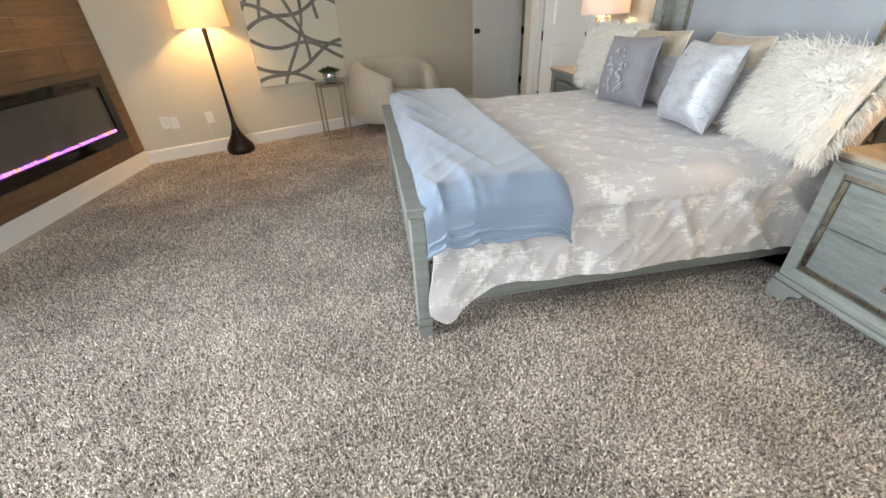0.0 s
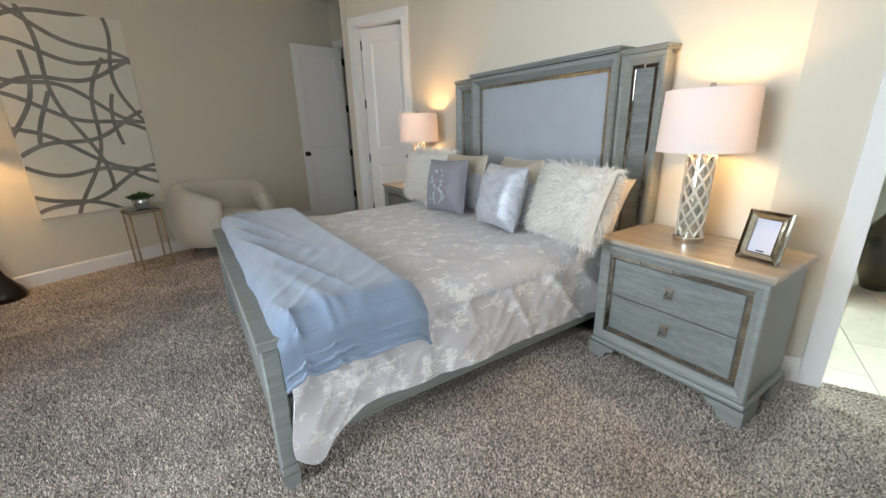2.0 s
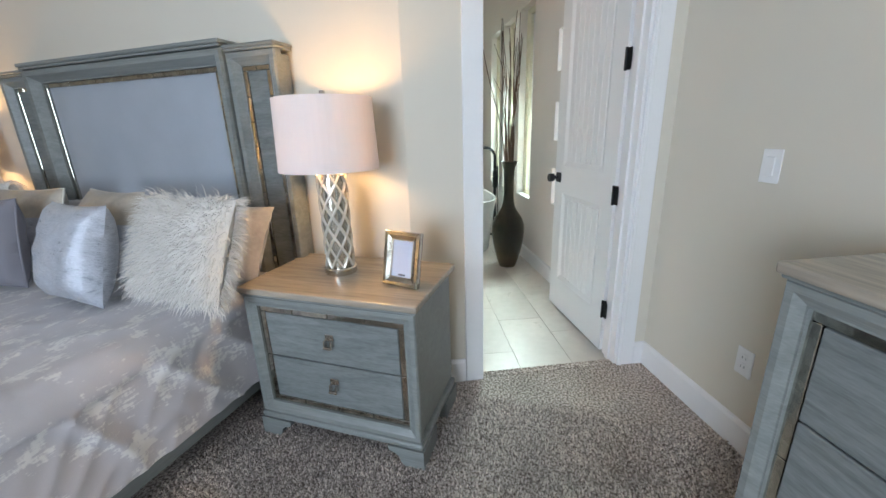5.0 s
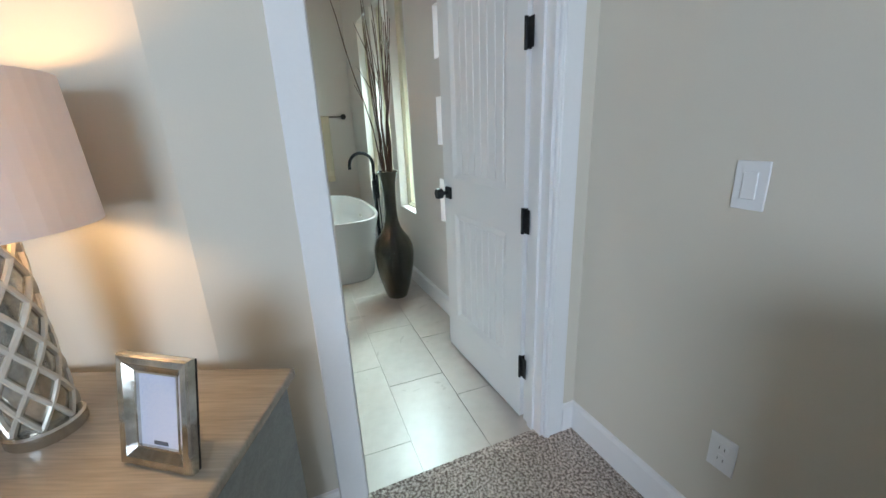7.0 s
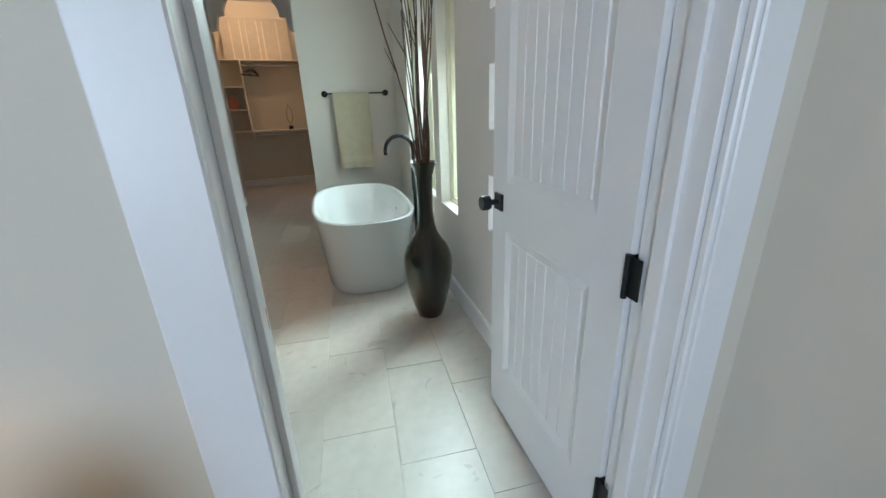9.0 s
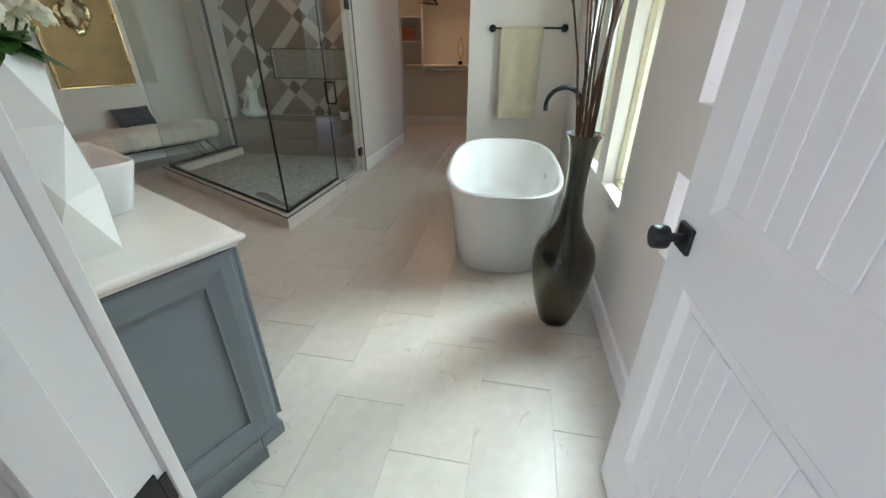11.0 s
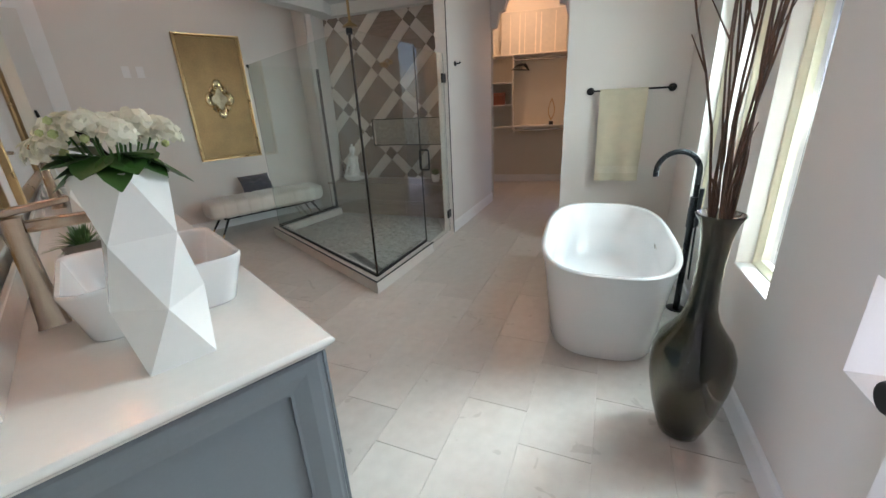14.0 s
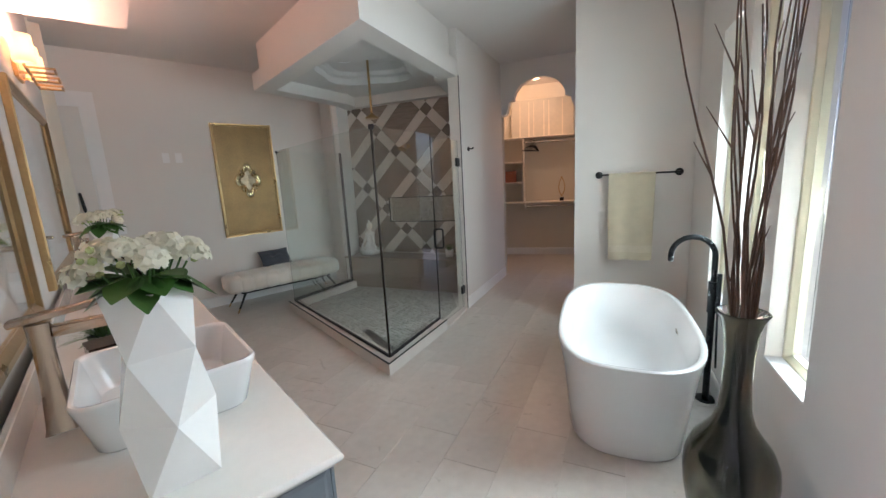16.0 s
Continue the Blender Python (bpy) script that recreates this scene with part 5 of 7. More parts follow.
# ---- bathroom: vanity ----
CABINET = material("slate_grey_cabinet_paint", (0.155, 0.175, 0.195), 0.42, vary=0.05, scale=4, fine=120, bump=0.08, depth=0.0005)
QUARTZ = material("white_quartz", (0.80, 0.77, 0.73), 0.14, vary=0.035, scale=5, fine=40, bump=0.0, coat=0.3)
VM = pose(3.08, 1.12, 0, 0, 0, 88.2)
VL, VDEP = 3.55, 0.60
van = thing("vanity_cabinet", VM, "slate grey painted double vanity cabinet with framed end panel", "cabinet")
part("body", box(0.045, VL - 0.02, 0.035, VDEP - 0.01, 0.105, 0.862, 0.003), CABINET, van)
part("toe_kick", box(0.075, VL - 0.05, 0.085, VDEP - 0.01, 0.0, 0.1045), CABINET, van)
part("base_moulding", box(0.032, VL - 0.02, 0.022, 0.11, 0.106, 0.165, 0.006), CABINET, van)
part("base_moulding", box(0.032, 0.045, 0.111, VDEP - 0.01, 0.106, 0.165, 0.004), CABINET, van)
part("end_panel_frame", moulded_frame(VDEP - 0.05, 0.69, 0.085, 0.016, x0=0, z0=0.168, inner=0.55), CABINET, van, m=pose(0.0445, VDEP - 0.012, 0, 0, 0, -90))
for i in range(6):
    x0 = 0.06 + i * 0.575
    dr = part("cabinet_door", box(x0, x0 + 0.565, 0.016, 0.0345, 0.18, 0.84, 0.003), CABINET, van)
    part("door_frame", moulded_frame(0.565, 0.66, 0.06, 0.01, x0=x0, z0=0.18, y=0.0155), CABINET, dr)
top = thing("vanity_countertop", VM, "white quartz countertop with an ogee edge on the vanity", "countertop")
prof = [(0.0, 0.863), (0.006, 0.863), (0.012, 0.869), (0.014, 0.874), (0.022, 0.879), (0.028, 0.886), (0.030, 0.893), (0.028, 0.899), (0.024, 0.9025)]
bm = bmesh.new()
rings = []
for o_, z in prof:
    x0, x1, y0, y1 = 0.03 - o_, VL, 0.03 - o_, VDEP
    rings.append([bm.verts.new((x, y, z)) for x, y in ((x0, y1), (x0 + 0.006, y0), (x1, y0), (x1, y1))])
for a, b in zip(rings, rings[1:]):
    for i in range(4):
        bm.faces.new((a[i], a[(i + 1) % 4], b[(i + 1) % 4], b[i]))
bm.faces.new(rings[0][::-1])
bm.faces.new(rings[-1])
part("slab", bm, QUARTZ, top, "", 40)
part("backsplash", box(0.2, VL, VDEP - 0.018, VDEP - 0.0005, 0.903, 1.0, 0.003), QUARTZ, top)


def round_rect(w, d, r, n=6):
    pts = []
    for cx, cy, a0 in ((w / 2 - r, d / 2 - r, 0), (-w / 2 + r, d / 2 - r, 90), (-w / 2 + r, -d / 2 + r, 180), (w / 2 - r, -d / 2 + r, 270)):
        for i in range(n + 1):
            a = radians(a0 + 90 * i / n)
            pts.append((cx + r * math.cos(a), cy + r * math.sin(a)))
    return pts


def bowl(levels):
    """Rounded rectangular vessel: (width, depth, radius, z) from the outside foot over the rim to the inside floor."""
    bm = bmesh.new()
    rings = [[bm.verts.new((x, y, z)) for x, y in round_rect(w, d, r)] for w, d, r, z in levels]
    n = len(rings[0])
    for a, b in zip(rings, rings[1:]):
        for i in range(n):
            bm.faces.new((a[i], a[(i + 1) % n], b[(i + 1) % n], b[i]))
    bm.faces.new(rings[0][::-1])
    bm.faces.new(rings[-1])
    return bm


def sink(m):
    s = thing("vessel_sink", m, "white rectangular porcelain vessel sink on the countertop", "sink", "sinks on the vanity")
    part("basin", bowl([(0.36, 0.34, 0.05, 0), (0.37, 0.35, 0.05, 0.006), (0.41, 0.39, 0.05, 0.10), (0.43, 0.41, 0.05, 0.138), (0.43, 0.41, 0.05, 0.146), (0.424, 0.404, 0.048, 0.149), (0.406, 0.386, 0.046, 0.147), (0.398, 0.378, 0.046, 0.138), (0.34, 0.32, 0.06, 0.035), (0.25, 0.23, 0.06, 0.024), (0.06, 0.06, 0.02, 0.02)]), PORCELAIN, s, "", 50)
    part("drain", lathe([(0.024, 0.0205), (0.024, 0.024), (0.018, 0.026)], 20), CHROME, s, "brushed nickel drain", 40)
    return s


sk = sink(VM @ pose(0.59, 0.27, 0.9027))
copy_thing(sk, VM @ pose(2.85, 0.27, 0.9027))


TAPMETAL = material("champagne_bronze", (0.50, 0.40, 0.31), 0.22, metal=1.0, vary=0.06, scale=20, bump=0.05, depth=0.0003)


def tap(m):
    f = thing("vessel_faucet", m, "tall champagne bronze single-lever vessel faucet", "faucet", "faucets on the vanity")
    bm = bmesh.new()
    rings = []
    for w, d, z in ((0.062, 0.056, 0.0), (0.056, 0.05, 0.01), (0.042, 0.038, 0.10), (0.038, 0.036, 0.19), (0.044, 0.042, 0.245), (0.046, 0.044, 0.258)):
        rings.append([bm.verts.new((x, y, z)) for x, y in round_rect(w, d, 0.007, 3)])
    n = len(rings[0])
    for a, b in zip(rings, rings[1:]):
        for i in range(n):
            bm.faces.new((a[i], a[(i + 1) % n], b[(i + 1) % n], b[i]))
    bm.faces.new(rings[0][::-1])
    bm.faces.new(rings[-1])
    part("body", bm, TAPMETAL, f, "", 40)
    part("spout", prism([(0.021, -0.02), (0.175, -0.018), (0.178, 0.018), (0.021, 0.02)], 0.222, 0.246, bevel=0.004), TAPMETAL, f, "", 40)
    part("spout_tip", box(0.15, 0.175, -0.015, 0.015, 0.205, 0.2215, 0.003), TAPMETAL, f, "", 40)
    part("lever", prism([(-0.022, -0.021), (0.03, -0.021), (0.14, -0.010), (0.14, 0.010), (0.03, 0.021), (-0.022, 0.021)], 0.262, 0.276, bevel=0.004), TAPMETAL, f, "", 40, pose(0, 0, 0, 0, -6))
    return f


tp = tap(VM @ pose(0.66, 0.515, 0.9027, 0, 0, -90) @ Matrix.Diagonal((1.12, 1.2, 1.18, 1)))
copy_thing(tp, VM @ pose(2.85, 0.515, 0.9027, 0, 0, -90) @ Matrix.Diagonal((1.12, 1.2, 1.18, 1)))

# faceted vases with white blossoms
VASEWHITE = material("white_gloss_ceramic", (0.82, 0.81, 0.79), 0.18, vary=0.02, bump=0.03, depth=0.0005, coat=0.3)
PETAL = shade_cloth("white_petal", (0.88, 0.86, 0.76), (0.85, 0.84, 0.66), 0.4)


BUD = material("pale_green_bud", (0.45, 0.52, 0.22), 0.5)
VLEAF = material("fresh_green_leaf", (0.055, 0.15, 0.03), 0.4, second=(0.045, 0.12, 0.025), scale=20, fine=90, bump=0.2, depth=0.001)


def faceted_vase(m, label):
    v = thing("faceted_vase", m, label, "vase", "flower vases on the vanity")
    bm = bmesh.new()
    levels = ((0.093, 0.0, 45), (0.090, 0.147, 90), (0.083, 0.296, 45), (0.082, 0.43, 90))
    rings = []
    for r, z, off in levels:
        rings.append([bm.verts.new((r * math.cos(radians(off + 90 * i)), r * math.sin(radians(off + 90 * i)), z)) for i in range(4)])
    for j, (a, b) in enumerate(zip(rings, rings[1:])):
        sh = 0 if levels[j + 1][2] > levels[j][2] else -1
        for i in range(4):
            k = (i + 1) % 4
            if sh == 0:
                bm.faces.new((a[i], a[k], b[i]))
                bm.faces.new((a[k], b[k], b[i]))
            else:
                bm.faces.new((a[i], b[k], b[i]))
                bm.faces.new((a[i], a[k], b[k]))
    bm.faces.new(rings[0][::-1])
    inner = [bm.verts.new((0.074 * math.cos(radians(90 + 90 * i)), 0.074 * math.sin(radians(90 + 90 * i)), 0.4295)) for i in range(4)]
    deep = [bm.verts.new((0.05 * math.cos(radians(90 + 90 * i)), 0.05 * math.sin(radians(90 + 90 * i)), 0.38)) for i in range(4)]
    for i in range(4):
        k = (i + 1) % 4
        bm.faces.new((rings[-1][i], rings[-1][k], inner[k], inner[i]))
        bm.faces.new((inner[i], inner[k], deep[k], deep[i]))
    bm.faces.new(deep)
    part("vase_body", bm, VASEWHITE, v)
    rr = random.Random(8)
    lf = bmesh.new()
    for k in range(20):
        a = k * 2.4 + rr.uniform(-0.3, 0.3)
        l = rr.uniform(0.085, 0.125)
        leaf(lf, (0.035 * math.cos(a), 0.035 * math.sin(a), 0.462), (l * math.cos(a), l * math.sin(a), 0.437 + rr.uniform(-0.03, 0.06)), rr.uniform(0.055, 0.08), 0.3)
    tagged(part("leaves", lf, VLEAF, v, "fresh green broad leaves", True), kind="stuff")
    stem = bmesh.new()
    heads = [(q * math.cos(w), q * math.sin(w), 0.462 + 0.06 * (1 - (q / 0.12) ** 2) + rr.uniform(-0.012, 0.012)) for q, w in [(0.105 * math.sqrt((i + 0.5) / 19), i * 2.4 + rr.uniform(-0.3, 0.3)) for i in range(19)]]
    for x, y, z in heads:
        tube([(x * 0.3, y * 0.3, 0.40), (x * 0.8, y * 0.8, z - 0.01)], 0.0022, 5, stem)
    tagged(part("stems", stem, VLEAF, v), kind="stuff")
    for x, y, z in heads:
        fb = bmesh.new()
        for _ in range(6):
            d = Vector((rr.uniform(-1, 1) + x * 6, rr.uniform(-1, 1) + y * 6, rr.uniform(0.0, 1.0))).normalized()
            c = Vector((x, y, z)) + d * rr.uniform(0.012, 0.024)
            s1 = d.cross(Vector((0.3, 0.5, 0.8))).normalized()
            s2 = d.cross(s1)
            size = rr.uniform(0.8, 1.15)
            for q in range(5):
                a = 2 * math.pi * q / 5 + rr.uniform(-0.15, 0.15)
                e = (s1 * math.cos(a) + s2 * math.sin(a)) * size
                f_ = (s1 * math.cos(a + 1.57) + s2 * math.sin(a + 1.57)) * size
                vs = [fb.verts.new(p) for p in (c, c + e * 0.011 - f_ * 0.0085 + d * 0.006, c + e * 0.021 - f_ * 0.005 + d * 0.003, c + e * 0.021 + f_ * 0.005 + d * 0.003, c + e * 0.011 + f_ * 0.0085 + d * 0.006)]
                fb.faces.new(vs)
        part("blossom", fb, PETAL, v)
    bud = bmesh.new()
    for _ in range(9):
        a, q = rr.uniform(0, 6.28), rr.uniform(0.06, 0.12)
        bmesh.ops.create_icosphere(bud, subdivisions=1, radius=rr.uniform(0.006, 0.009), matrix=pose(q * math.cos(a), q * math.sin(a), 0.47 + rr.uniform(0, 0.06)))
    tagged(part("buds", bud, BUD, v, "pale green flower buds", True), kind="stuff")
    for k in range(1):
        a = 2.2 + k * 0.7
        part("twig", tube([(0.02, 0.02, 0.42), (0.05 * math.cos(a), 0.05 * math.sin(a), 0.50), (0.10 * math.cos(a), 0.08 * math.sin(a), 0.515)], 0.0026, 5), BRONZE, v, "", True)
    return v


fv = faceted_vase(pose(2.793, 1.352, 0.9027), "white faceted ceramic vase of cream blossoms on the countertop")
fv2 = copy_thing(fv, VM @ pose(2.25, 0.36, 0.9027, 0, 0, 40))
ap = thing("grass_plant", VM @ pose(1.28, 0.42, 0.9027), "spiky green grass plant in a small grey pot", "plant")
part("pot", lathe([(0.03, 0), (0.045, 0.01), (0.05, 0.07), (0.046, 0.07), (0.044, 0.05)], 24), material("stone_grey_pot", (0.3, 0.3, 0.29), 0.6), ap, "", 40)
bm = bmesh.new()
rr = random.Random(4)
for _ in range(130):
    a, q = rr.uniform(0, 6.28), rr.uniform(0.2, 1)
    l = rr.uniform(0.10, 0.17)
    leaf(bm, (0.02 * math.cos(a), 0.02 * math.sin(a), 0.06), (l * q * math.cos(a), l * q * math.sin(a), 0.06 + l * (1.1 - 0.8 * q)), 0.006, 0.35)
tagged(part("blades", bm, LEAF, ap), kind="stuff")
bxg = thing("acrylic_box", VM @ pose(1.02, 0.40, 0.9027, 0, 0, 10), "clear acrylic tissue box with a dark lid", "box")
part("box_body", thick(box(-0.06, 0.06, -0.06, 0.06, 0, 0.10), 0.003), GLASS, bxg, "clear acrylic sides")
part("lid", box(-0.062, 0.062, -0.062, 0.062, 0.1035, 0.112, 0.002), BRONZE, bxg)

# mirrors and wall lights
WLEN = math.dist(VAN_S, VAN_N)
WDEG = math.degrees(math.atan2(VAN_N[1] - VAN_S[1], VAN_N[0] - VAN_S[0]))
CLEARMIRROR = material("silvered_mirror", (0.9, 0.92, 0.91), 0.025, metal=1.0, vary=0.01, bump=0.0)


for s, w in ((0.55, 1.35), (2.40, 1.55)):
    p = along(VAN_S, WDEG, s)
    # local -y must point into the room, which lies to the right of the wall's direction
    mm = thing("vanity_mirror", pose(*p, 1.05, 0, 0, WDEG), "large gold-framed mirror on the vanity wall", "mirror", "mirrors over the vanity")
    part("frame", moulded_frame(w, 1.08, 0.055, 0.035, y=-0.001, inner=0.5), GOLD, mm, "brushed gold frame")
    part("mirror_glass", box(0.052, w - 0.052, -0.013, -0.002, 0.052, 1.028), CLEARMIRROR, mm)
OPAL = shade_cloth("opal_glass", (0.85, 0.80, 0.72), (0.95, 0.80, 0.60), 0.6)
OPALGLOW = glow("lit_opal_bulb", (1.0, 0.70, 0.42), 30.0)
for s in (1.2, 3.15):
    p = along(VAN_S, WDEG, s)
    sc = thing("wall_light", pose(*p, 2.30, 0, 0, WDEG), "gold wall light with three frosted glass cylinders, lit", "wall light", "lights over the mirrors")
    part("back_plate", box(-0.11, 0.11, -0.022, -0.001, -0.05, 0.05, 0.004), GOLD, sc)
    part("cross_bar", box(-0.30, 0.30, -0.075, -0.06, -0.03, -0.015, 0.002), GOLD, sc)
    for dx in (-0.09, 0.09):
        part("arm", box(dx - 0.006, dx + 0.006, -0.0595, -0.0225, -0.03, -0.016), GOLD, sc)
    for x in (-0.24, 0.0, 0.24):
        part("cup", moulded_frame(0.13, 0.13, 0.012, 0.012), GOLD, sc, m=pose(x - 0.065, -0.065, -0.03, 90))
        part("glass_shade", thick(lathe([(0.046, 0.0), (0.05, 0.004), (0.05, 0.15)], 28, caps=False), 0.003), OPAL, sc, "frosted opal glass cylinder", 40, pose(x, -0.0675, 0.0))
        part("bulb", lathe([(0.012, 0.02), (0.024, 0.06), (0.026, 0.08), (0.014, 0.11), (0.003, 0.118)], 14), OPALGLOW, sc, "", True, pose(x, -0.0675, 0.0))
        lp = along(p, WDEG, x, -0.0675)
        lamp("wall_light_bulb", "POINT", 14, (1.0, 0.55, 0.36), pose(*lp, 2.438), radius=0.018)
# lowered ceiling over the vanity
a0, a1 = along(VAN_S, WDEG, 0.0), along(VAN_S, WDEG, 3.35)
solo("ceiling_soffit_vanity", prism([a0, along(VAN_S, WDEG, 0.0, -0.62), along(VAN_S, WDEG, 3.35, -0.60), a1], 2.70, CEIL - 0.001), PAINT_CEIL, kind="structure")

# ---- bathroom: gold panel, bench, far door ----
ga = thing("gold_wall_panel", pose(4.06, GOLD_Y, 0.89, 0, 0, 0), "framed antique gold panel with a quatrefoil boss", "picture")
GX, GZ = 0.745, 1.47
PANELGOLD = material("antique_gold_panel", (0.25, 0.15, 0.06), 0.42, metal=0.6, vary=0.25, scale=4, fine=60, bump=0.15, depth=0.001)
BOSSGOLD = material("bright_gilt", (0.72, 0.58, 0.34), 0.2, metal=1.0, vary=0.15, scale=12, bump=0.1, depth=0.001)
part("frame", moulded_frame(GX, GZ, 0.035, 0.04, y=-0.001, inner=0.45), GOLD, ga, "brushed gold raised frame")
part("panel", box(0.03, GX - 0.03, -0.014, -0.002, 0.03, GZ - 0.03), PANELGOLD, ga)


def quatre(R, r, n=14):
    """Outline of four lobes joined by small square shoulders."""
    pts = []
    for k in range(4):
        a0 = radians(90 * k)
        cx, cy = R * math.cos(a0), R * math.sin(a0)
        for i in range(n + 1):
            a = a0 + radians(-110 + 220 * i / n)
            pts.append((cx + r * math.cos(a), cy + r * math.sin(a)))
        a1 = a0 + radians(45)
        for q, d in ((0.95, -0.2), (1.24, -0.17), (1.24, 0.17), (0.95, 0.2)):
            pts.append((q * R * math.cos(a1 + d), q * R * math.sin(a1 + d)))
    return pts


bm = bmesh.new()
rings = []
for R, r, y in ((0.125, 0.068, -0.0145), (0.122, 0.064, -0.03), (0.110, 0.052, -0.040), (0.092, 0.040, -0.034), (0.080, 0.030, -0.0145)):
    rings.append([bm.verts.new((x * 0.88, y, z * 1.22)) for x, z in quatre(R, r)])
n = len(rings[0])
for a, b in zip(rings, rings[1:]):
    for i in range(n):
        bm.faces.new((a[i], a[(i + 1) % n], b[(i + 1) % n], b[i]))
rosette = grid(28, 6, lambda u, v: (v * 0.080 * (1 + 0.22 * math.cos(8 * math.pi * u)) * math.cos(2 * math.pi * u), -0.030 + 0.012 * v + 0.005 * math.sin(v * 14) * math.cos(16 * math.pi * u), v * 0.108 * (1 + 0.22 * math.cos(8 * math.pi * u)) * math.sin(2 * math.pi * u)))
bmesh.ops.remove_doubles(rosette, verts=rosette.verts[:], dist=1e-4)
part("boss_rosette", rosette, BRASS, ga, "worn gilt leaf rosette", 50, pose(GX * 0.5, 0, GZ * 0.5))
part("quatrefoil_boss", bm, BOSSGOLD, ga, "bright gilded quatrefoil moulding", 40, pose(GX * 0.5, 0, GZ * 0.5))

BENCHCLOTH = material("cream_velvet", (0.66, 0.59, 0.52), 0.7, vary=0.08, scale=8, fine=200, bump=0.25, depth=0.0008, sheen=0.5)
bench = thing("upholstered_bench", pose(4.62, 5.72, 0, 0, 0, 0), "cream channel-tufted bench on splayed black legs", "bench")
bw, bd = 1.50, 0.46


def pad(u, v):
    a = 2 * u - 1
    c = 2 * math.pi * v
    ex, ez = math.copysign(abs(math.cos(c)) ** 0.55, math.cos(c)), math.copysign(abs(math.sin(c)) ** 0.55, math.sin(c))
    endk = (1 - abs(a) ** 10) ** 0.35 if abs(a) < 1 else 0.0
    groove = 0.011 * (1 - abs(math.sin(u * math.pi * 10)) ** 0.4)
    return (a * bw / 2, (bd / 2 - groove) * ex * (0.55 + 0.45 * endk), 0.345 + (0.122 - groove) * ez * (0.45 + 0.55 * endk))


bm = grid(120, 28, pad)
bmesh.ops.remove_doubles(bm, verts=bm.verts[:], dist=1e-4)
bmesh.ops.holes_fill(bm, edges=[e for e in bm.edges if e.is_boundary], sides=0)
part("seat_pad", bm, BENCHCLOTH, bench, "", 50)
part("under_rail", box(-0.6, 0.6, -0.15, 0.15, 0.215, 0.25, 0.004), BLACK, bench)
for sx in (-1, 1):
    for sy in (-1, 1):
        part("leg", tube([(sx * 0.55, sy * 0.14, 0.235), (sx * 0.66, sy * 0.19, 0.05)], [0.016, 0.011], 10), BLACK, bench, "", 40)
        part("brass_tip", tube([(sx * 0.6601, sy * 0.1905, 0.0495), (sx * 0.688, sy * 0.203, 0.0)], [0.011, 0.009], 10), GOLD, bench, "brass leg tip", 40)
bp_ = thing("lumbar_pillow", pose(4.60, 5.85, 0.455, -32, 0, 6), "small dark blue-grey lumbar pillow on the bench", "pillow")
part("cushion", pillow_bm(0.42, 0.24, 0.11, seed=7.0), material("dark_slate_velvet", (0.055, 0.06, 0.075), 0.75, vary=0.15, sheen=0.4), bp_, "", True)
dd = door("far_bath_door", pose(2.995, GOLD_Y - 0.004, 0, 0, 0, 180) @ pose(0, 0, 0), 0.62, 2.62, "white grooved door with a black pull beside the mirrors", hinges=0, knob="pull")
for i, (x, z) in enumerate(((3.55, 1.93), (3.68, 1.93))):
    wall_plate((x, GOLD_Y), 0, z, 0.07, 0.115, "light_switch", "small white control plate high on the wall")
wall_plate((3.02, GOLD_Y), 0, 1.14, 0.07, 0.115, "light_switch", "white rocker light switch beside the door")

# ---- shower ----
C_, L_, R_, W_ = (4.295, 2.785), (4.43, 5.16), (5.255, 3.14), (5.50, 5.44)
CURBTILE = material("pale_curb_tile", (0.66, 0.60, 0.55), 0.4, vary=0.05, scale=6, fine=60, bump=0.1, depth=0.0006)


def strip(p, q, inside, z0, z1, out=0.0):
    """A straight block from p to q whose width `inside` lies to the right."""
    d = Vector((q[0] - p[0], q[1] - p[1])).normalized()
    nx, ny = d.y, -d.x
    return prism([(p[0] - nx * out, p[1] - ny * out), (q[0] - nx * out, q[1] - ny * out), (q[0] + nx * inside, q[1] + ny * inside), (p[0] + nx * inside, p[1] + ny * inside)], z0, z1)


sh = tagged(thing("shower_curb", pose(0, 0, 0), "low pale tiled shower curb", "curb"), kind="structure")
dCL = Vector((L_[0] - C_[0], L_[1] - C_[1])).normalized()
dCR = Vector((R_[0] - C_[0], R_[1] - C_[1])).normalized()
dLW = Vector((W_[0] - L_[0], W_[1] - L_[1])).normalized()
Ci = (C_[0] + 0.13 * dCL.y + 0.02, C_[1] + 0.16)
Li = (L_[0] + 0.13, L_[1] - 0.09)
part("curb_left", prism([C_, Ci, Li, L_], 0, 0.10), CURBTILE, sh)
part("curb_right", prism([(C_[0] + 0.001 * dCR.x, C_[1] + 0.001 * dCR.y), R_, (R_[0] - 0.05, R_[1] + 0.13), (Ci[0] + 0.002, Ci[1])], 0, 0.10), CURBTILE, sh)
part("curb_back", prism([(L_[0] + 0.002, L_[1]), (Li[0] + 0.002, Li[1]), (W_[0], W_[1] - 0.12), W_], 0, 0.10), CURBTILE, sh)
part("dark_edge", prism([(C_[0] - 0.004, C_[1] - 0.004), (C_[0] + 0.012, C_[1] + 0.016), (L_[0] + 0.012, L_[1] - 0.01), (L_[0] - 0.004, L_[1] + 0.002)], 0.1005, 0.105), BLACK, sh)
part("dark_edge", prism([(C_[0] - 0.004, C_[1] - 0.004), (R_[0] + 0.004, R_[1] - 0.004), (R_[0] - 0.002, R_[1] + 0.012), (C_[0] + 0.012, C_[1] + 0.0165)], 0.1006, 0.1052), BLACK, sh)
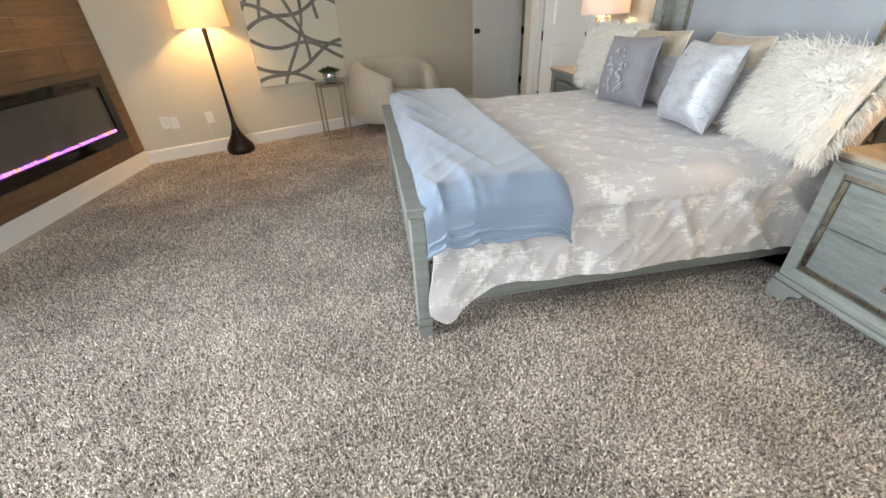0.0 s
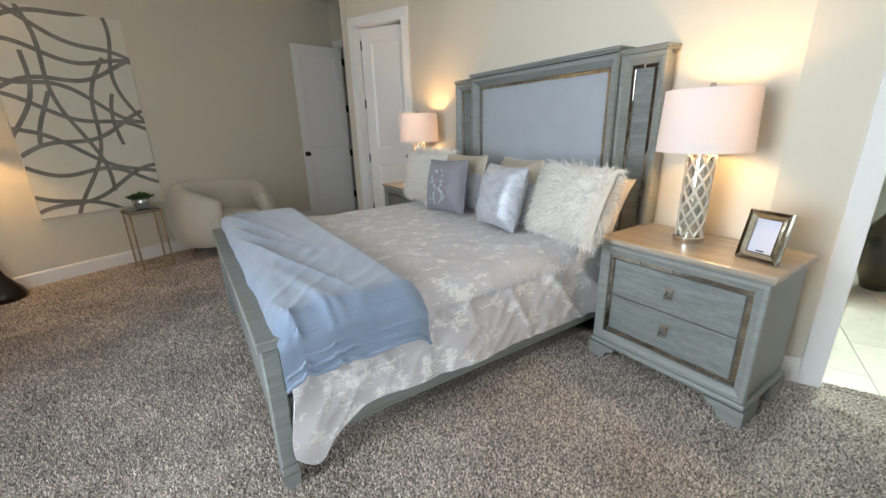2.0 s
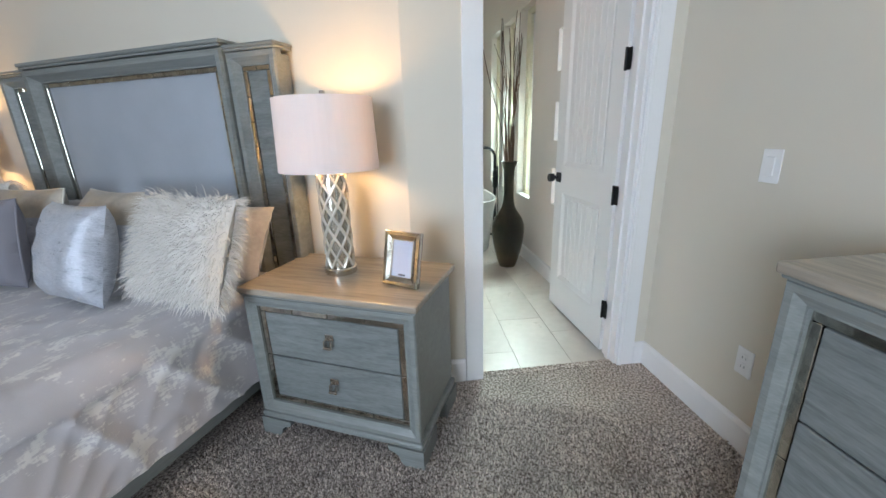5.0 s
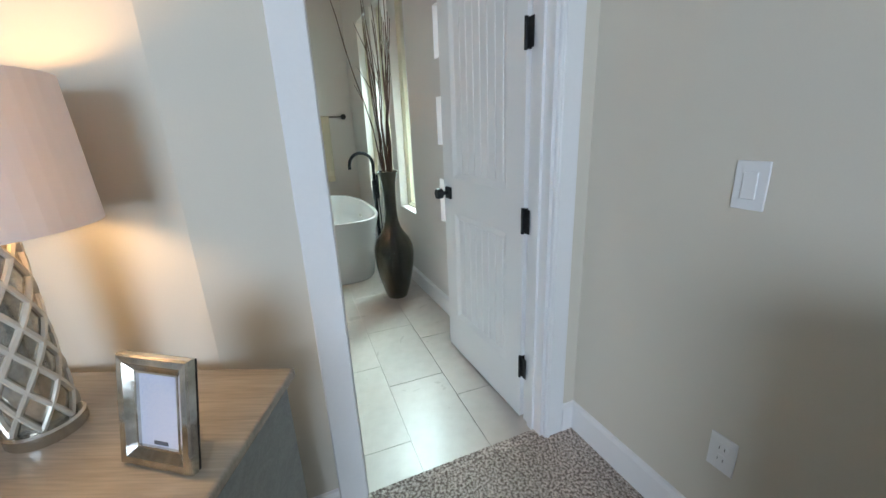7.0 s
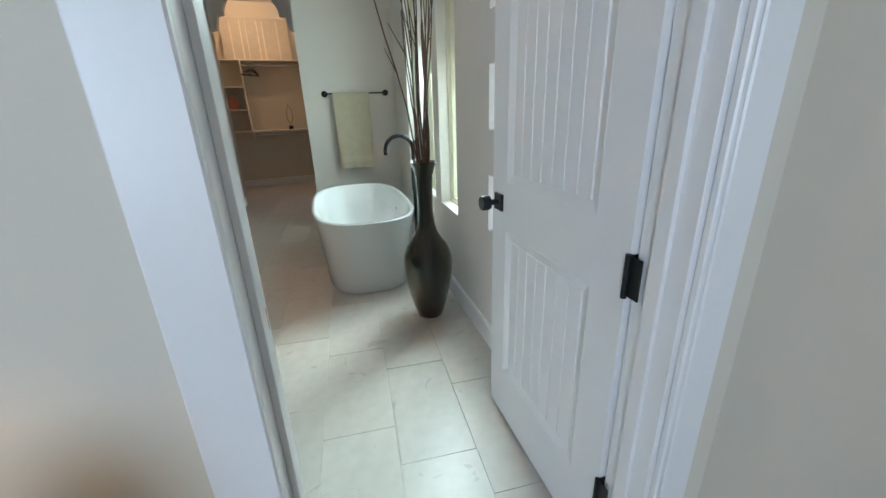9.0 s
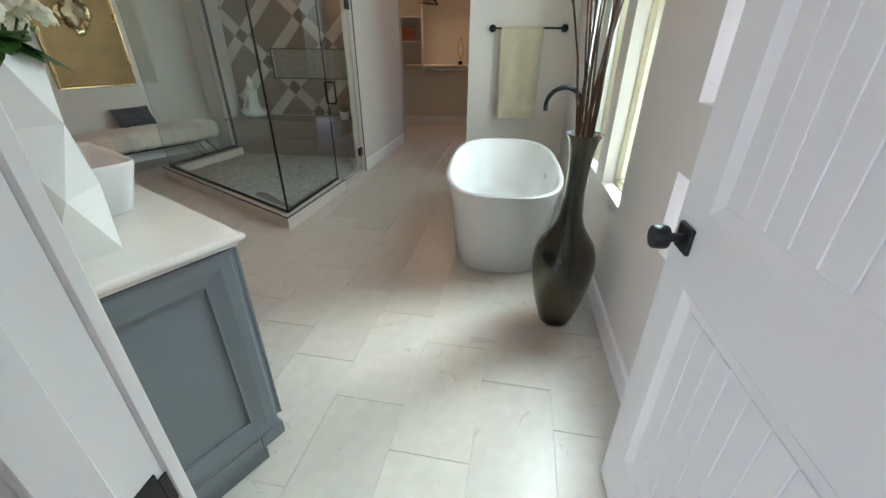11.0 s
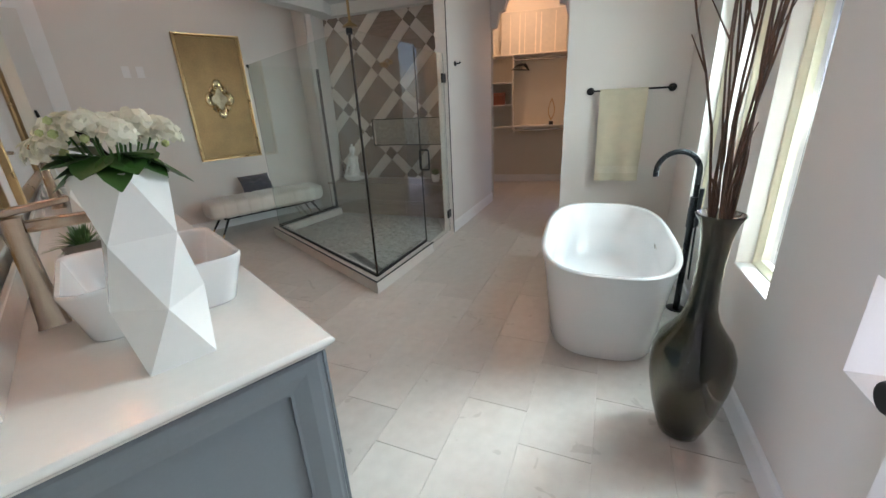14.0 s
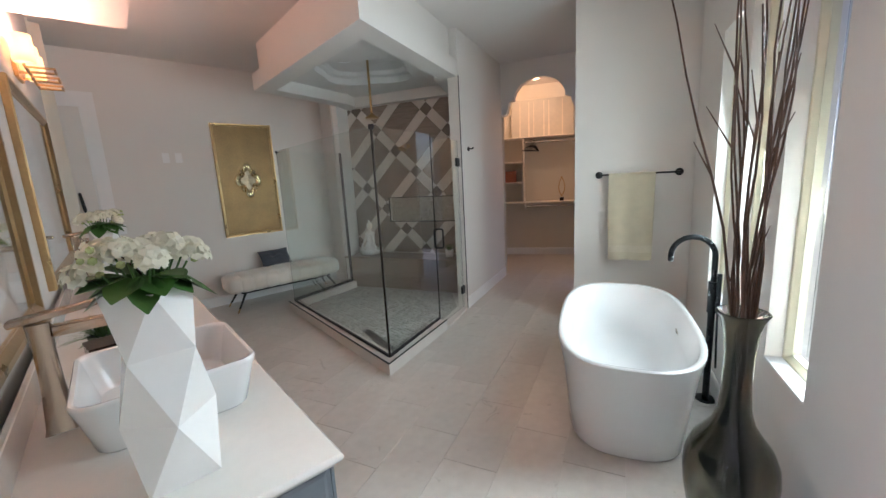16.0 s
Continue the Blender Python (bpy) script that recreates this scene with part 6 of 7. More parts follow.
part("threshold", prism([(R_[0] + 0.002, R_[1]), (PIER[0] - 0.03, PIER[1] - 0.03), (PIER[0] - 0.08, PIER[1] + 0.10), (R_[0] - 0.048, R_[1] + 0.13)], 0, 0.02), CURBTILE, sh)

GC, GL, GR = (C_[0] + 0.075, C_[1] + 0.095), (L_[0] + 0.06, L_[1] - 0.06), (R_[0] - 0.03, R_[1] + 0.075)
GT = 1.93


enc = thing("shower_enclosure", pose(0, 0, 0), "frameless clear glass shower enclosure on a black channel", "shower")


def glass_pane(name, p, q, z0, z1, label, shade=None):
    d = Vector((q[0] - p[0], q[1] - p[1])).normalized()
    n_ = Vector((-d.y, d.x)) * 0.005
    ob = part(name, prism([(p[0] - n_.x, p[1] - n_.y), (q[0] - n_.x, q[1] - n_.y), (q[0] + n_.x, q[1] + n_.y), (p[0] + n_.x, p[1] + n_.y)], z0, z1), GLASS, enc, label)
    ob.visible_shadow = False
    return ob, d


g1, d1 = glass_pane("glass_panel", GC, GL, 0.115, GT, "clear frameless shower glass on a black channel")
part("bottom_channel", strip(GC, GL, 0.011, 0.1055, 0.128, 0.011), BLACK, g1)
part("corner_post", lathe([(0.009, 0.106), (0.009, GT)], 12, at=(GC[0], GC[1], 0)), BRONZE, g1, "", 40)
part("top_clip", box(-0.04, 0.03, -0.02, 0.02, 0, 0.035, 0.004), BLACK, g1, m=pose(GC[0], GC[1], GT - 0.03, 0, 0, 60))
part("top_clip", box(-0.025, 0.02, -0.014, 0.014, 0, 0.03, 0.004), BLACK, g1, m=pose(GL[0], GL[1], GT - 0.028, 0, 0, 60))
part("edge_seal", lathe([(0.005, 0.12), (0.005, GT)], 8, at=(GL[0], GL[1], 0)), BLACK, g1)
g2, d2_ = glass_pane("glass_panel", GC, GR, 0.115, GT, "clear frameless shower glass beside the door")
part("bottom_channel", strip(GC, GR, 0.011, 0.1055, 0.128, 0.011), BLACK, g2)
part("edge_seal", lathe([(0.006, 0.12), (0.006, GT)], 8, at=(GR[0], GR[1], 0)), BRONZE, g2)
g3, d3_ = glass_pane("glass_panel", GL, (W_[0] - 0.03, W_[1] - 0.06), 0.115, GT, "clear shower glass in a dark metal frame by the wall")
part("bottom_channel", strip(GL, (W_[0] - 0.03, W_[1] - 0.06), 0.012, 0.1055, 0.14, 0.012), BLACK, g3)
part("wall_channel", box(-0.016, 0.016, -0.016, 0.016, 0.106, GT, 0.003), BLACK, g3, m=pose(W_[0] - 0.05, W_[1] - 0.075, 0))
DP = (PIER[0] - 0.05, PIER[1] + 0.01)
g4, d4_ = glass_pane("glass_door", (GR[0] + 0.012 * d2_.x, GR[1] + 0.012 * d2_.y), DP, 0.04, GT - 0.02, "clear glass shower door with a black pull handle")
hp = (GR[0] + 0.075 * d2_.x, GR[1] + 0.075 * d2_.y)
for s in (-1, 1):
    nn = Vector((-d2_.y, d2_.x)) * s
    pts = [(hp[0] + nn.x * k, hp[1] + nn.y * k, z) for k, z in ((0.006, 0.83), (0.04, 0.83), (0.052, 0.842), (0.052, 1.008), (0.04, 1.02), (0.006, 1.02))]
    part("pull_handle", tube(pts, 0.0085, 10), BLACK, g4, "", True)
for z in (0.24, 1.68):
    part("glass_hinge", box(-0.055, 0.03, -0.014, 0.014, -0.045, 0.045, 0.004), BLACK, g4, m=pose(DP[0], DP[1], z, 0, 0, 24))

# pier trim at the shower's open side
pt = tagged(thing("shower_jamb", pose(*PIER, 0, 0, 0, 22.5), "pale tiled shower jamb with a dark edge trim", "trim"), kind="structure")
part("jamb_tile", box(-0.012, -0.001, -0.004, 0.116, 0.0, 2.58, 0.001), CURBTILE, pt)
part("edge_trim", box(-0.014, 0.0, -0.0095, -0.0045, 0.0, 2.58), BLACK, pt)

# pebble floor
PEB = material("river_pebble", (0.50, 0.47, 0.42), 0.55, second=(0.24, 0.22, 0.20), scale=30, fine=90, bump=0.2, depth=0.001, rand=0.3)
poly = [(Ci[0] + 0.01, Ci[1] + 0.01), (R_[0] - 0.05, R_[1] + 0.14), (PIER[0] - 0.07, PIER[1] + 0.12), (6.22, 4.10), (5.63, 5.36), (W_[0], W_[1] - 0.13), Li]
solo("floor_shower", prism(poly, -0.005, 0.012), material("shower_grout", (0.42, 0.40, 0.37), 0.9), kind="structure")


def in_poly(x, y, pg):
    c = False
    for i in range(len(pg)):
        (x0, y0), (x1, y1) = pg[i], pg[i - 1]
        if (y0 > y) != (y1 > y) and x < (x1 - x0) * (y - y0) / (y1 - y0) + x0:
            c = not c
    return c


bm = bmesh.new()
rr = random.Random(31)
y = 2.9
while y < 5.5:
    x = 4.3
    while x < 6.3:
        px, py = x + rr.uniform(-0.008, 0.008), y + rr.uniform(-0.008, 0.008)
        if in_poly(px, py, poly):
            a0, ra, rb = rr.uniform(0, 3.1), rr.uniform(0.017, 0.024), rr.uniform(0.012, 0.018)
            ring = [bm.verts.new((px + ra * math.cos(t) * math.cos(a0) - rb * math.sin(t) * math.sin(a0), py + ra * math.cos(t) * math.sin(a0) + rb * math.sin(t) * math.cos(a0), 0.0125)) for t in [6.283 * k / 7 for k in range(7)]]
            up = [bm.verts.new((px + 0.7 * (v.co.x - px), py + 0.7 * (v.co.y - py), 0.018)) for v in ring]
            for k in range(7):
                bm.faces.new((ring[k], ring[(k + 1) % 7], up[(k + 1) % 7], up[k]))
            bm.faces.new(up)
        x += 0.045
    y += 0.038
me_ = bpy.data.meshes.new("pebbles")
bm.to_mesh(me_)
bm.free()
nt = PEB.node_tree
geo = nt.nodes.new("ShaderNodeNewGeometry")
nt.links.new(geo.outputs["Random Per Island"], [n for n in nt.nodes if n.bl_idname == "ShaderNodeMapRange"][0].inputs[0])
me_.materials.append(PEB)
tagged(part("pebbles", me_, None, bpy.data.objects["floor_shower"], "small grey and tan river pebbles"), kind="stuff")
part("linear_drain", box(-0.3, 0.3, -0.04, 0.04, 0.0185, 0.022, 0.001), material("drain_steel", (0.2, 0.19, 0.18), 0.35, metal=0.9), bpy.data.objects["floor_shower"], "brushed steel drain grate", m=pose(4.62, 3.45, 0, 0, 0, 80))

# patterned tile wall: local x from the left end, local -y into the shower
TDEG = math.degrees(math.atan2(TILE_2[1] - TILE_1[1], TILE_2[0] - TILE_1[0]))
TW = math.dist(TILE_1, TILE_2)
STRIPE = material("pale_stripe_tile", (0.70, 0.64, 0.58), 0.35, vary=0.04, scale=5, fine=60, bump=0.05, depth=0.0005)
WOODT = material("taupe_wood_tile", (0.36, 0.29, 0.235), 0.38, second=(0.22, 0.175, 0.14), scale=2.2, fine=11, bump=0.08, depth=0.0006, grain=(1.5, 1.5, 1.5), rand=0.12)
for nd in WOODT.node_tree.nodes:
    if nd.bl_idname == "ShaderNodeMapping":
        nd.inputs["Rotation"].default_value = (0, radians(45), 0)
        nd.inputs["Scale"].default_value = (1.2, 10, 11)
DARKT = material("dark_taupe_tile", (0.20, 0.155, 0.125), 0.38, vary=0.15, scale=9, bump=0.05)
tw = tagged(thing("shower_tile_wall", pose(*TILE_1, 0, 0, 0, TDEG), "diagonal lattice of pale and wood-look shower tiles", "tile wall"), kind="structure")
NX0, NX1, NZ0, NZ1 = 0.605, 1.66, 0.93, 1.272


def clip(poly_, x0, x1, z0, z1):
    for axis, lim, sgn in ((0, x0, 1), (0, x1, -1), (1, z0, 1), (1, z1, -1)):
        out = []
        for i in range(len(poly_)):
            a, b = poly_[i - 1], poly_[i]
            ia, ib = sgn * (a[axis] - lim) >= 0, sgn * (b[axis] - lim) >= 0
            if ia != ib:
                t = (lim - a[axis]) / (b[axis] - a[axis])
                out.append((a[0] + t * (b[0] - a[0]), a[1] + t * (b[1] - a[1])))
            if ib:
                out.append(b)
        poly_ = out
        if not poly_:
            return []
    return poly_


def slab(poly_, y0, y1):
    bm = bmesh.new()
    f = [[bm.verts.new((x, y, z)) for x, z in poly_] for y in (y0, y1)]
    bm.faces.new(f[0])
    bm.faces.new(f[1][::-1])
    for i in range(len(poly_)):
        k = (i + 1) % len(poly_)
        bm.faces.new((f[0][i], f[0][k], f[1][k], f[1][i]))
    return bm


E1, E2, BW, GJ = 0.427, 0.727, 0.130, 0.002
c45 = math.sqrt(0.5)
for i in range(-9, 10):
    for j in range(-6, 7):
        ox, oz = 1.284 + (i * E1 + j * E2) * c45, 2.45 + (-i * E1 + j * E2) * c45
        for name, u0, u1, v0, v1, mt in (("corner_tile", 0, BW, 0, BW, DARKT), ("stripe_tile", BW, E1, 0, BW, STRIPE), ("stripe_tile", 0, BW, BW, E2, STRIPE), ("plank_tile", BW, E1, BW, E2, WOODT)):
            quad = [(ox + (u - BW / 2) * c45 + (v - BW / 2) * c45, oz - (u - BW / 2) * c45 + (v - BW / 2) * c45) for u, v in ((u0 + GJ, v0 + GJ), (u1 - GJ, v0 + GJ), (u1 - GJ, v1 - GJ), (u0 + GJ, v1 - GJ))]
            for reg in ((0.01, NX0, 0.47, 2.85), (NX1, TW - 0.01, 0.47, 2.85), (NX0, NX1, 0.47, NZ0), (NX0, NX1, NZ1, 2.85)):
                pg = clip(quad, *reg)
                if len(pg) >= 3 and abs(sum(pg[k - 1][0] * pg[k][1] - pg[k][0] * pg[k - 1][1] for k in range(len(pg)))) > 0.0008:
                    part(name, slab(pg, -0.07, -0.06), mt, tw)
part("grout_bed", slab([(0.0, 0.45), (NX0, 0.45), (NX0, 2.85), (0.0, 2.85)], -0.0605, -0.001), STRIPE, tw)
part("grout_bed", slab([(NX1, 0.45), (TW, 0.45), (TW, 2.85), (NX1, 2.85)], -0.0605, -0.001), STRIPE, tw)
part("grout_bed", slab([(NX0, 0.45), (NX1, 0.45), (NX1, NZ0), (NX0, NZ0)], -0.0605, -0.001), STRIPE, tw)
part("grout_bed", slab([(NX0, NZ1), (NX1, NZ1), (NX1, 2.85), (NX0, 2.85)], -0.0605, -0.001), STRIPE, tw)
part("niche_trim", moulded_frame(NX1 - NX0 + 0.016, NZ1 - NZ0 + 0.016, 0.012, 0.014, x0=NX0 - 0.008, z0=NZ0 - 0.008, y=-0.06), BLACK, tw)
MOSAIC = material("pebble_mosaic", (0.56, 0.52, 0.45), 0.5, second=(0.28, 0.25, 0.20), scale=28, fine=60, bump=0.6, depth=0.004)
part("niche_back", box(NX0, NX1, -0.008, -0.002, NZ0, NZ1), MOSAIC, tw, "pebble mosaic niche")
sb = tagged(thing("shower_bench", pose(*TILE_1, 0, 0, 0, TDEG), "taupe wood-look tiled shower bench", "bench"), kind="structure")
part("bench_top", box(0.0, TW, -0.46, -0.072, 0.435, 0.46, 0.003), WOODT, sb)
for i in range(3):
    for z0, z1 in ((0.012, 0.222), (0.225, 0.434)):
        part("bench_tile", box(TW * i / 3 + 0.002, TW * (i + 1) / 3 - 0.002, -0.45, -0.42, z0, z1, 0.001), WOODT, sb)

# statue, plant and fittings in the shower
BM_ = pose(*TILE_1, 0, 0, 0, TDEG)
STONE = material("white_resin", (0.82, 0.80, 0.77), 0.5, vary=0.03, bump=0.1)
bm = lathe([(0.06, 0), (0.13, 0.02), (0.16, 0.05), (0.165, 0.085), (0.15, 0.085), (0.13, 0.06), (0.05, 0.05)], 32)
lathe([(0.07, 0.045), (0.085, 0.10), (0.055, 0.2), (0.05, 0.25), (0.075, 0.315), (0.06, 0.335), (0.022, 0.35), (0.02, 0.38), (0.036, 0.40), (0.042, 0.43), (0.034, 0.465), (0.012, 0.48), (0.018, 0.495), (0.004, 0.51)], 24, bm)
for s in (-1, 1):
    tube([(s * 0.068, 0, 0.315), (s * 0.105, -0.02, 0.22), (s * 0.15, -0.05, 0.115)], [0.02, 0.017, 0.013], 10, bm)
    tube([(s * 0.04, -0.03, 0.08), (s * 0.13, -0.06, 0.085), (s * 0.03, -0.11, 0.075)], [0.035, 0.03, 0.022], 10, bm)
solo("meditating_statue", bm, STONE, "white resin seated meditating statue in a shallow bowl", "statue", smooth=50, m=BM_ @ pose(0.37, -0.28, 0.4605, 0, 0, -20))
sp = thing("potted_plant", BM_ @ pose(1.60, -0.27, 0.4605), "small agave plant in a white pot on the bench", "plant")
part("pot", lathe([(0.035, 0), (0.05, 0.01), (0.058, 0.10), (0.053, 0.10), (0.05, 0.08)], 24), STONE, sp, "", 40)
bm = bmesh.new()
for k in range(16):
    a = k * 2.4
    q = 0.35 + 0.6 * (k / 16)
    leaf(bm, (0.015 * math.cos(a), 0.015 * math.sin(a), 0.09), (0.12 * q * math.cos(a), 0.12 * q * math.sin(a), 0.09 + 0.13 * (1.1 - 0.7 * q)), 0.024, 0.1)
part("foliage", bm, LEAF, sp)
hs = thing("rain_shower_head", pose(5.22, 4.15, 0), "brass rain shower head hanging from a rod", "shower head")
part("rod", tube([(0, 0, 2.875), (0, 0, 2.26)], 0.013, 12), GOLD, hs, "", 40)
part("head", lathe([(0.015, 2.26), (0.03, 2.245), (0.075, 2.215), (0.078, 2.205), (0.07, 2.203)], 28), GOLD, hs, "", 40)
hs2 = thing("wall_shower_head", BM_ @ pose(0.98, -0.0705, 1.98), "brass wall-mounted shower head on the tiles", "shower head")
part("wall_rose", lathe([(0.03, 0), (0.03, 0.008)], 20), GOLD, hs2, m=pose(0, 0, 0, 90))
part("arm", tube([(0, -0.008, 0), (0, -0.10, 0.03), (0, -0.16, 0.0)], 0.01, 10), GOLD, hs2, "", 40)
part("head", lathe([(0.012, 0), (0.02, -0.02), (0.06, -0.05), (0.062, -0.062), (0.055, -0.064)], 24), GOLD, hs2, "", 40, pose(0, -0.165, 0.005, -25))

# soffit over the shower: outer band, inner recess with a domed circle
SOF = [(4.235, 2.70), (4.30, 5.02), (5.50, 5.44), TILE_1, TILE_2, (5.90, 3.54), (5.86, 3.44)]
SZ = 2.565


def inset(pg, d):
    out = []
    n_ = len(pg)
    for i in range(n_):
        p0, p1, p2 = Vector(pg[i - 1]), Vector(pg[i]), Vector(pg[(i + 1) % n_])
        a, b = (p1 - p0).normalized(), (p2 - p1).normalized()
        na, nb = Vector((a.y, -a.x)), Vector((b.y, -b.x))
        m_ = (na + nb).normalized()
        out.append(tuple(p1 + m_ * d / max(m_.dot(na), 0.3)))
    return out


inn = inset(SOF, 0.20)
bm = bmesh.new()


def loop_band(a, za, b, zb):
    va = [bm.verts.new((*p, za)) for p in a]
    vb = [bm.verts.new((*p, zb)) for p in b]
    for i in range(len(a)):
        k = (i + 1) % len(a)
        bm.faces.new((va[i], va[k], vb[k], vb[i]))


up_ = inset(SOF, 0.07)
loop_band(SOF, SZ, inn, SZ)
loop_band(SOF, SZ, SOF, SZ + 0.17)
loop_band(SOF, SZ + 0.17, up_, SZ + 0.17)
loop_band(up_, SZ + 0.17, up_, CEIL - 0.001)
loop_band(inn, SZ, inn, SZ + 0.13)
bmesh.ops.remove_doubles(bm, verts=bm.verts[:], dist=1e-4)
solo("ceiling_soffit_shower", bm, PAINT_BATH, kind="structure")
cx_, cy_ = 5.25, 4.25
circ = [(cx_ + 0.52 * math.cos(t) + 0.05 * math.cos(4 * t) * math.cos(t), cy_ + 0.52 * math.sin(t) + 0.05 * math.cos(4 * t) * math.sin(t)) for t in [6.283 * k / 56 for k in range(56)]]
bm = bmesh.new()
outer = [bm.verts.new((*p, SZ + 0.13)) for p in inn]
ring = [bm.verts.new((*p, SZ + 0.13)) for p in circ]
eds = [bm.edges.new((outer[i], outer[(i + 1) % len(outer)])) for i in range(len(outer))] + [bm.edges.new((ring[i], ring[(i + 1) % 56])) for i in range(56)]
bmesh.ops.triangle_fill(bm, use_beauty=True, use_dissolve=False, edges=eds)
bmesh.ops.delete(bm, geom=[f for f in bm.faces if math.hypot(f.calc_center_median().x - cx_, f.calc_center_median().y - cy_) < 0.40 and all(v in ring for v in f.verts)], context="FACES_ONLY")
prev = ring
for s, z in ((1.0, 0.20), (0.9, 0.215), (0.86, 0.26), (0.6, 0.30), (0.02, 0.32)):
    nx_ = [bm.verts.new((cx_ + (p[0] - cx_) * s, cy_ + (p[1] - cy_) * s, SZ + z)) for p in circ]
    for i in range(56):
        bm.faces.new((prev[i], prev[(i + 1) % 56], nx_[(i + 1) % 56], nx_[i]))
    prev = nx_
bm.faces.new(prev)
solo("ceiling_shower", bm, PAINT_CEIL, kind="structure")
dl = thing("downlight", pose(5.05, 4.35, SZ + 0.262), "small round white recessed ceiling light, unlit", "downlight")
part("trim_ring", lathe([(0.075, 0.0), (0.078, -0.008), (0.05, -0.012), (0.048, -0.004)], 28), WHITE, dl, "", 40)

# robe hook on the corridor wall
hk = thing("robe_hook", pose(*along(PIER, 22.5, 0.22), 1.83, 0, 0, 22.5), "matt black robe hook on the wall", "hook")
part("rose", lathe([(0.026, 0), (0.026, 0.008), (0.02, 0.012)], 20), BLACK, hk, "", 40, pose(0, -0.001, 0, 90))
part("peg", tube([(0, -0.012, 0), (0, -0.05, 0.0), (0, -0.065, 0.012)], [0.008, 0.007, 0.011], 10), BLACK, hk, "", 40)

# ---- tub, filler, towel, floor vase ----
def oval(a, b, n=56, p=3.0):
    pts = []
    for i in range(n):
        t = 2 * math.pi * i / n
        c, s = math.cos(t), math.sin(t)
        pts.append((a * math.copysign(abs(c) ** (2 / p), c), b * math.copysign(abs(s) ** (2 / p), s)))
    return pts


TUBM = pose(*along((5.17, 1.345), A25, 0.03), 0, 0, 0, A25 + 1)
tub = thing("bathtub", TUBM, "white freestanding oval bathtub on the tiled floor", "bathtub")
bm = bmesh.new()
rings = []
TL, TB = 0.775, 0.395
for a, b, z in ((0.80, 0.83, 0.0), (0.815, 0.845, 0.012), (0.86, 0.88, 0.2), (0.94, 0.95, 0.45), (0.995, 1.0, 0.57), (1.0, 1.0, 0.58), (0.99, 0.985, 0.586), (0.965, 0.93, 0.584), (0.955, 0.915, 0.575), (0.90, 0.83, 0.40), (0.82, 0.74, 0.2), (0.68, 0.60, 0.15), (0.02, 0.02, 0.142)):
    rings.append([bm.verts.new((x, y, z)) for x, y in oval(TL * a, TB * b)])
n = len(rings[0])
for a, b in zip(rings, rings[1:]):
    for i in range(n):
        bm.faces.new((a[i], a[(i + 1) % n], b[(i + 1) % n], b[i]))
bm.faces.new(rings[0][::-1])
bm.faces.new(rings[-1])
part("tub_shell", bm, PORCELAIN, tub, "", 60)
ov = part("overflow", box(-0.03, 0.03, -0.004, 0.004, -0.012, 0.012, 0.003), CHROME, tub, "chrome slotted overflow", m=pose(0.15, -TB * 0.835, 0.44, -12))
part("overflow_slot", box(-0.02, 0.02, 0.0045, 0.006, -0.004, 0.004), BLACK, ov)
part("drain", lathe([(0.03, 0.1425), (0.03, 0.146)], 20), CHROME, tub, "chrome drain")

ff = thing("tub_filler", pose(5.53, 0.955, 0, 0, 0, A25), "matt black floor-mounted tub filler with a curved spout", "faucet")
GUN = material("gunmetal_black", (0.03, 0.033, 0.036), 0.28, metal=0.8, vary=0.1, bump=0.03)
part("floor_flange", lathe([(0.06, 0), (0.06, 0.008), (0.03, 0.014)], 24), GUN, ff, "", 40)
part("riser", tube([(0, 0, 0.014), (0, 0, 0.74)], 0.02, 14), GUN, ff, "", 40)
part("valve_body", lathe([(0.027, 0.60), (0.027, 0.80)], 18), GUN, ff, "", 40)
sp_ = [(0, 0, 0.80)] + [(0 + 0.0, 0.0 + 0.12 * (1 - math.cos(t)), 0.96 + 0.12 * math.sin(t)) for t in [math.pi * k / 14 for k in range(15)]] + [(0, 0.24, 0.925)]
part("spout", tube(sp_, 0.0165, 14), GUN, ff, "", 40)
part("lever", tube([(0.02, 0, 0.70), (0.05, 0, 0.70), (0.055, 0, 0.76)], 0.007, 8), GUN, ff, "", 40)
part("hand_shower_holder", tube([(0, -0.02, 0.66), (-0.04, -0.02, 0.66)], 0.012, 10), GUN, ff, "", 40)
part("hand_shower", tube([(-0.045, -0.02, 0.62), (-0.045, -0.02, 0.86)], 0.013, 12), GUN, ff, "", 40)
hose = [(-0.045 - 0.05 * math.sin(math.pi * k / 12), -0.02, 0.62 - 0.34 * math.sin(math.pi * k / 12) - 0.02 * k / 12) for k in range(13)]
part("hose", tube(hose, 0.006, 8), GUN, ff, "", 40)

TWDEG = A25 - 90
tb = thing("towel_bar", pose(*along(TOWEL_E, TWDEG, 0.215), 1.468, 0, 0, TWDEG), "matt black towel bar on the wall", "towel bar")
part("bar", tube([(0.0, -0.06, 0), (0.645, -0.06, 0)], 0.008, 12), BLACK, tb, "", 40)
for x in (0.0, 0.645):
    part("wall_rose", lathe([(0.032, 0), (0.032, 0.01), (0.024, 0.016)], 24), BLACK, tb, "", 40, pose(x, -0.001, 0, 90))
    part("post", tube([(x, -0.017, 0), (x, -0.066, 0)], 0.012, 12), BLACK, tb, "", 40)
TOWEL = material("beige_terry", (0.55, 0.49, 0.36), 0.95, vary=0.1, scale=12, fine=300, bump=0.6, depth=0.002, sheen=0.4)


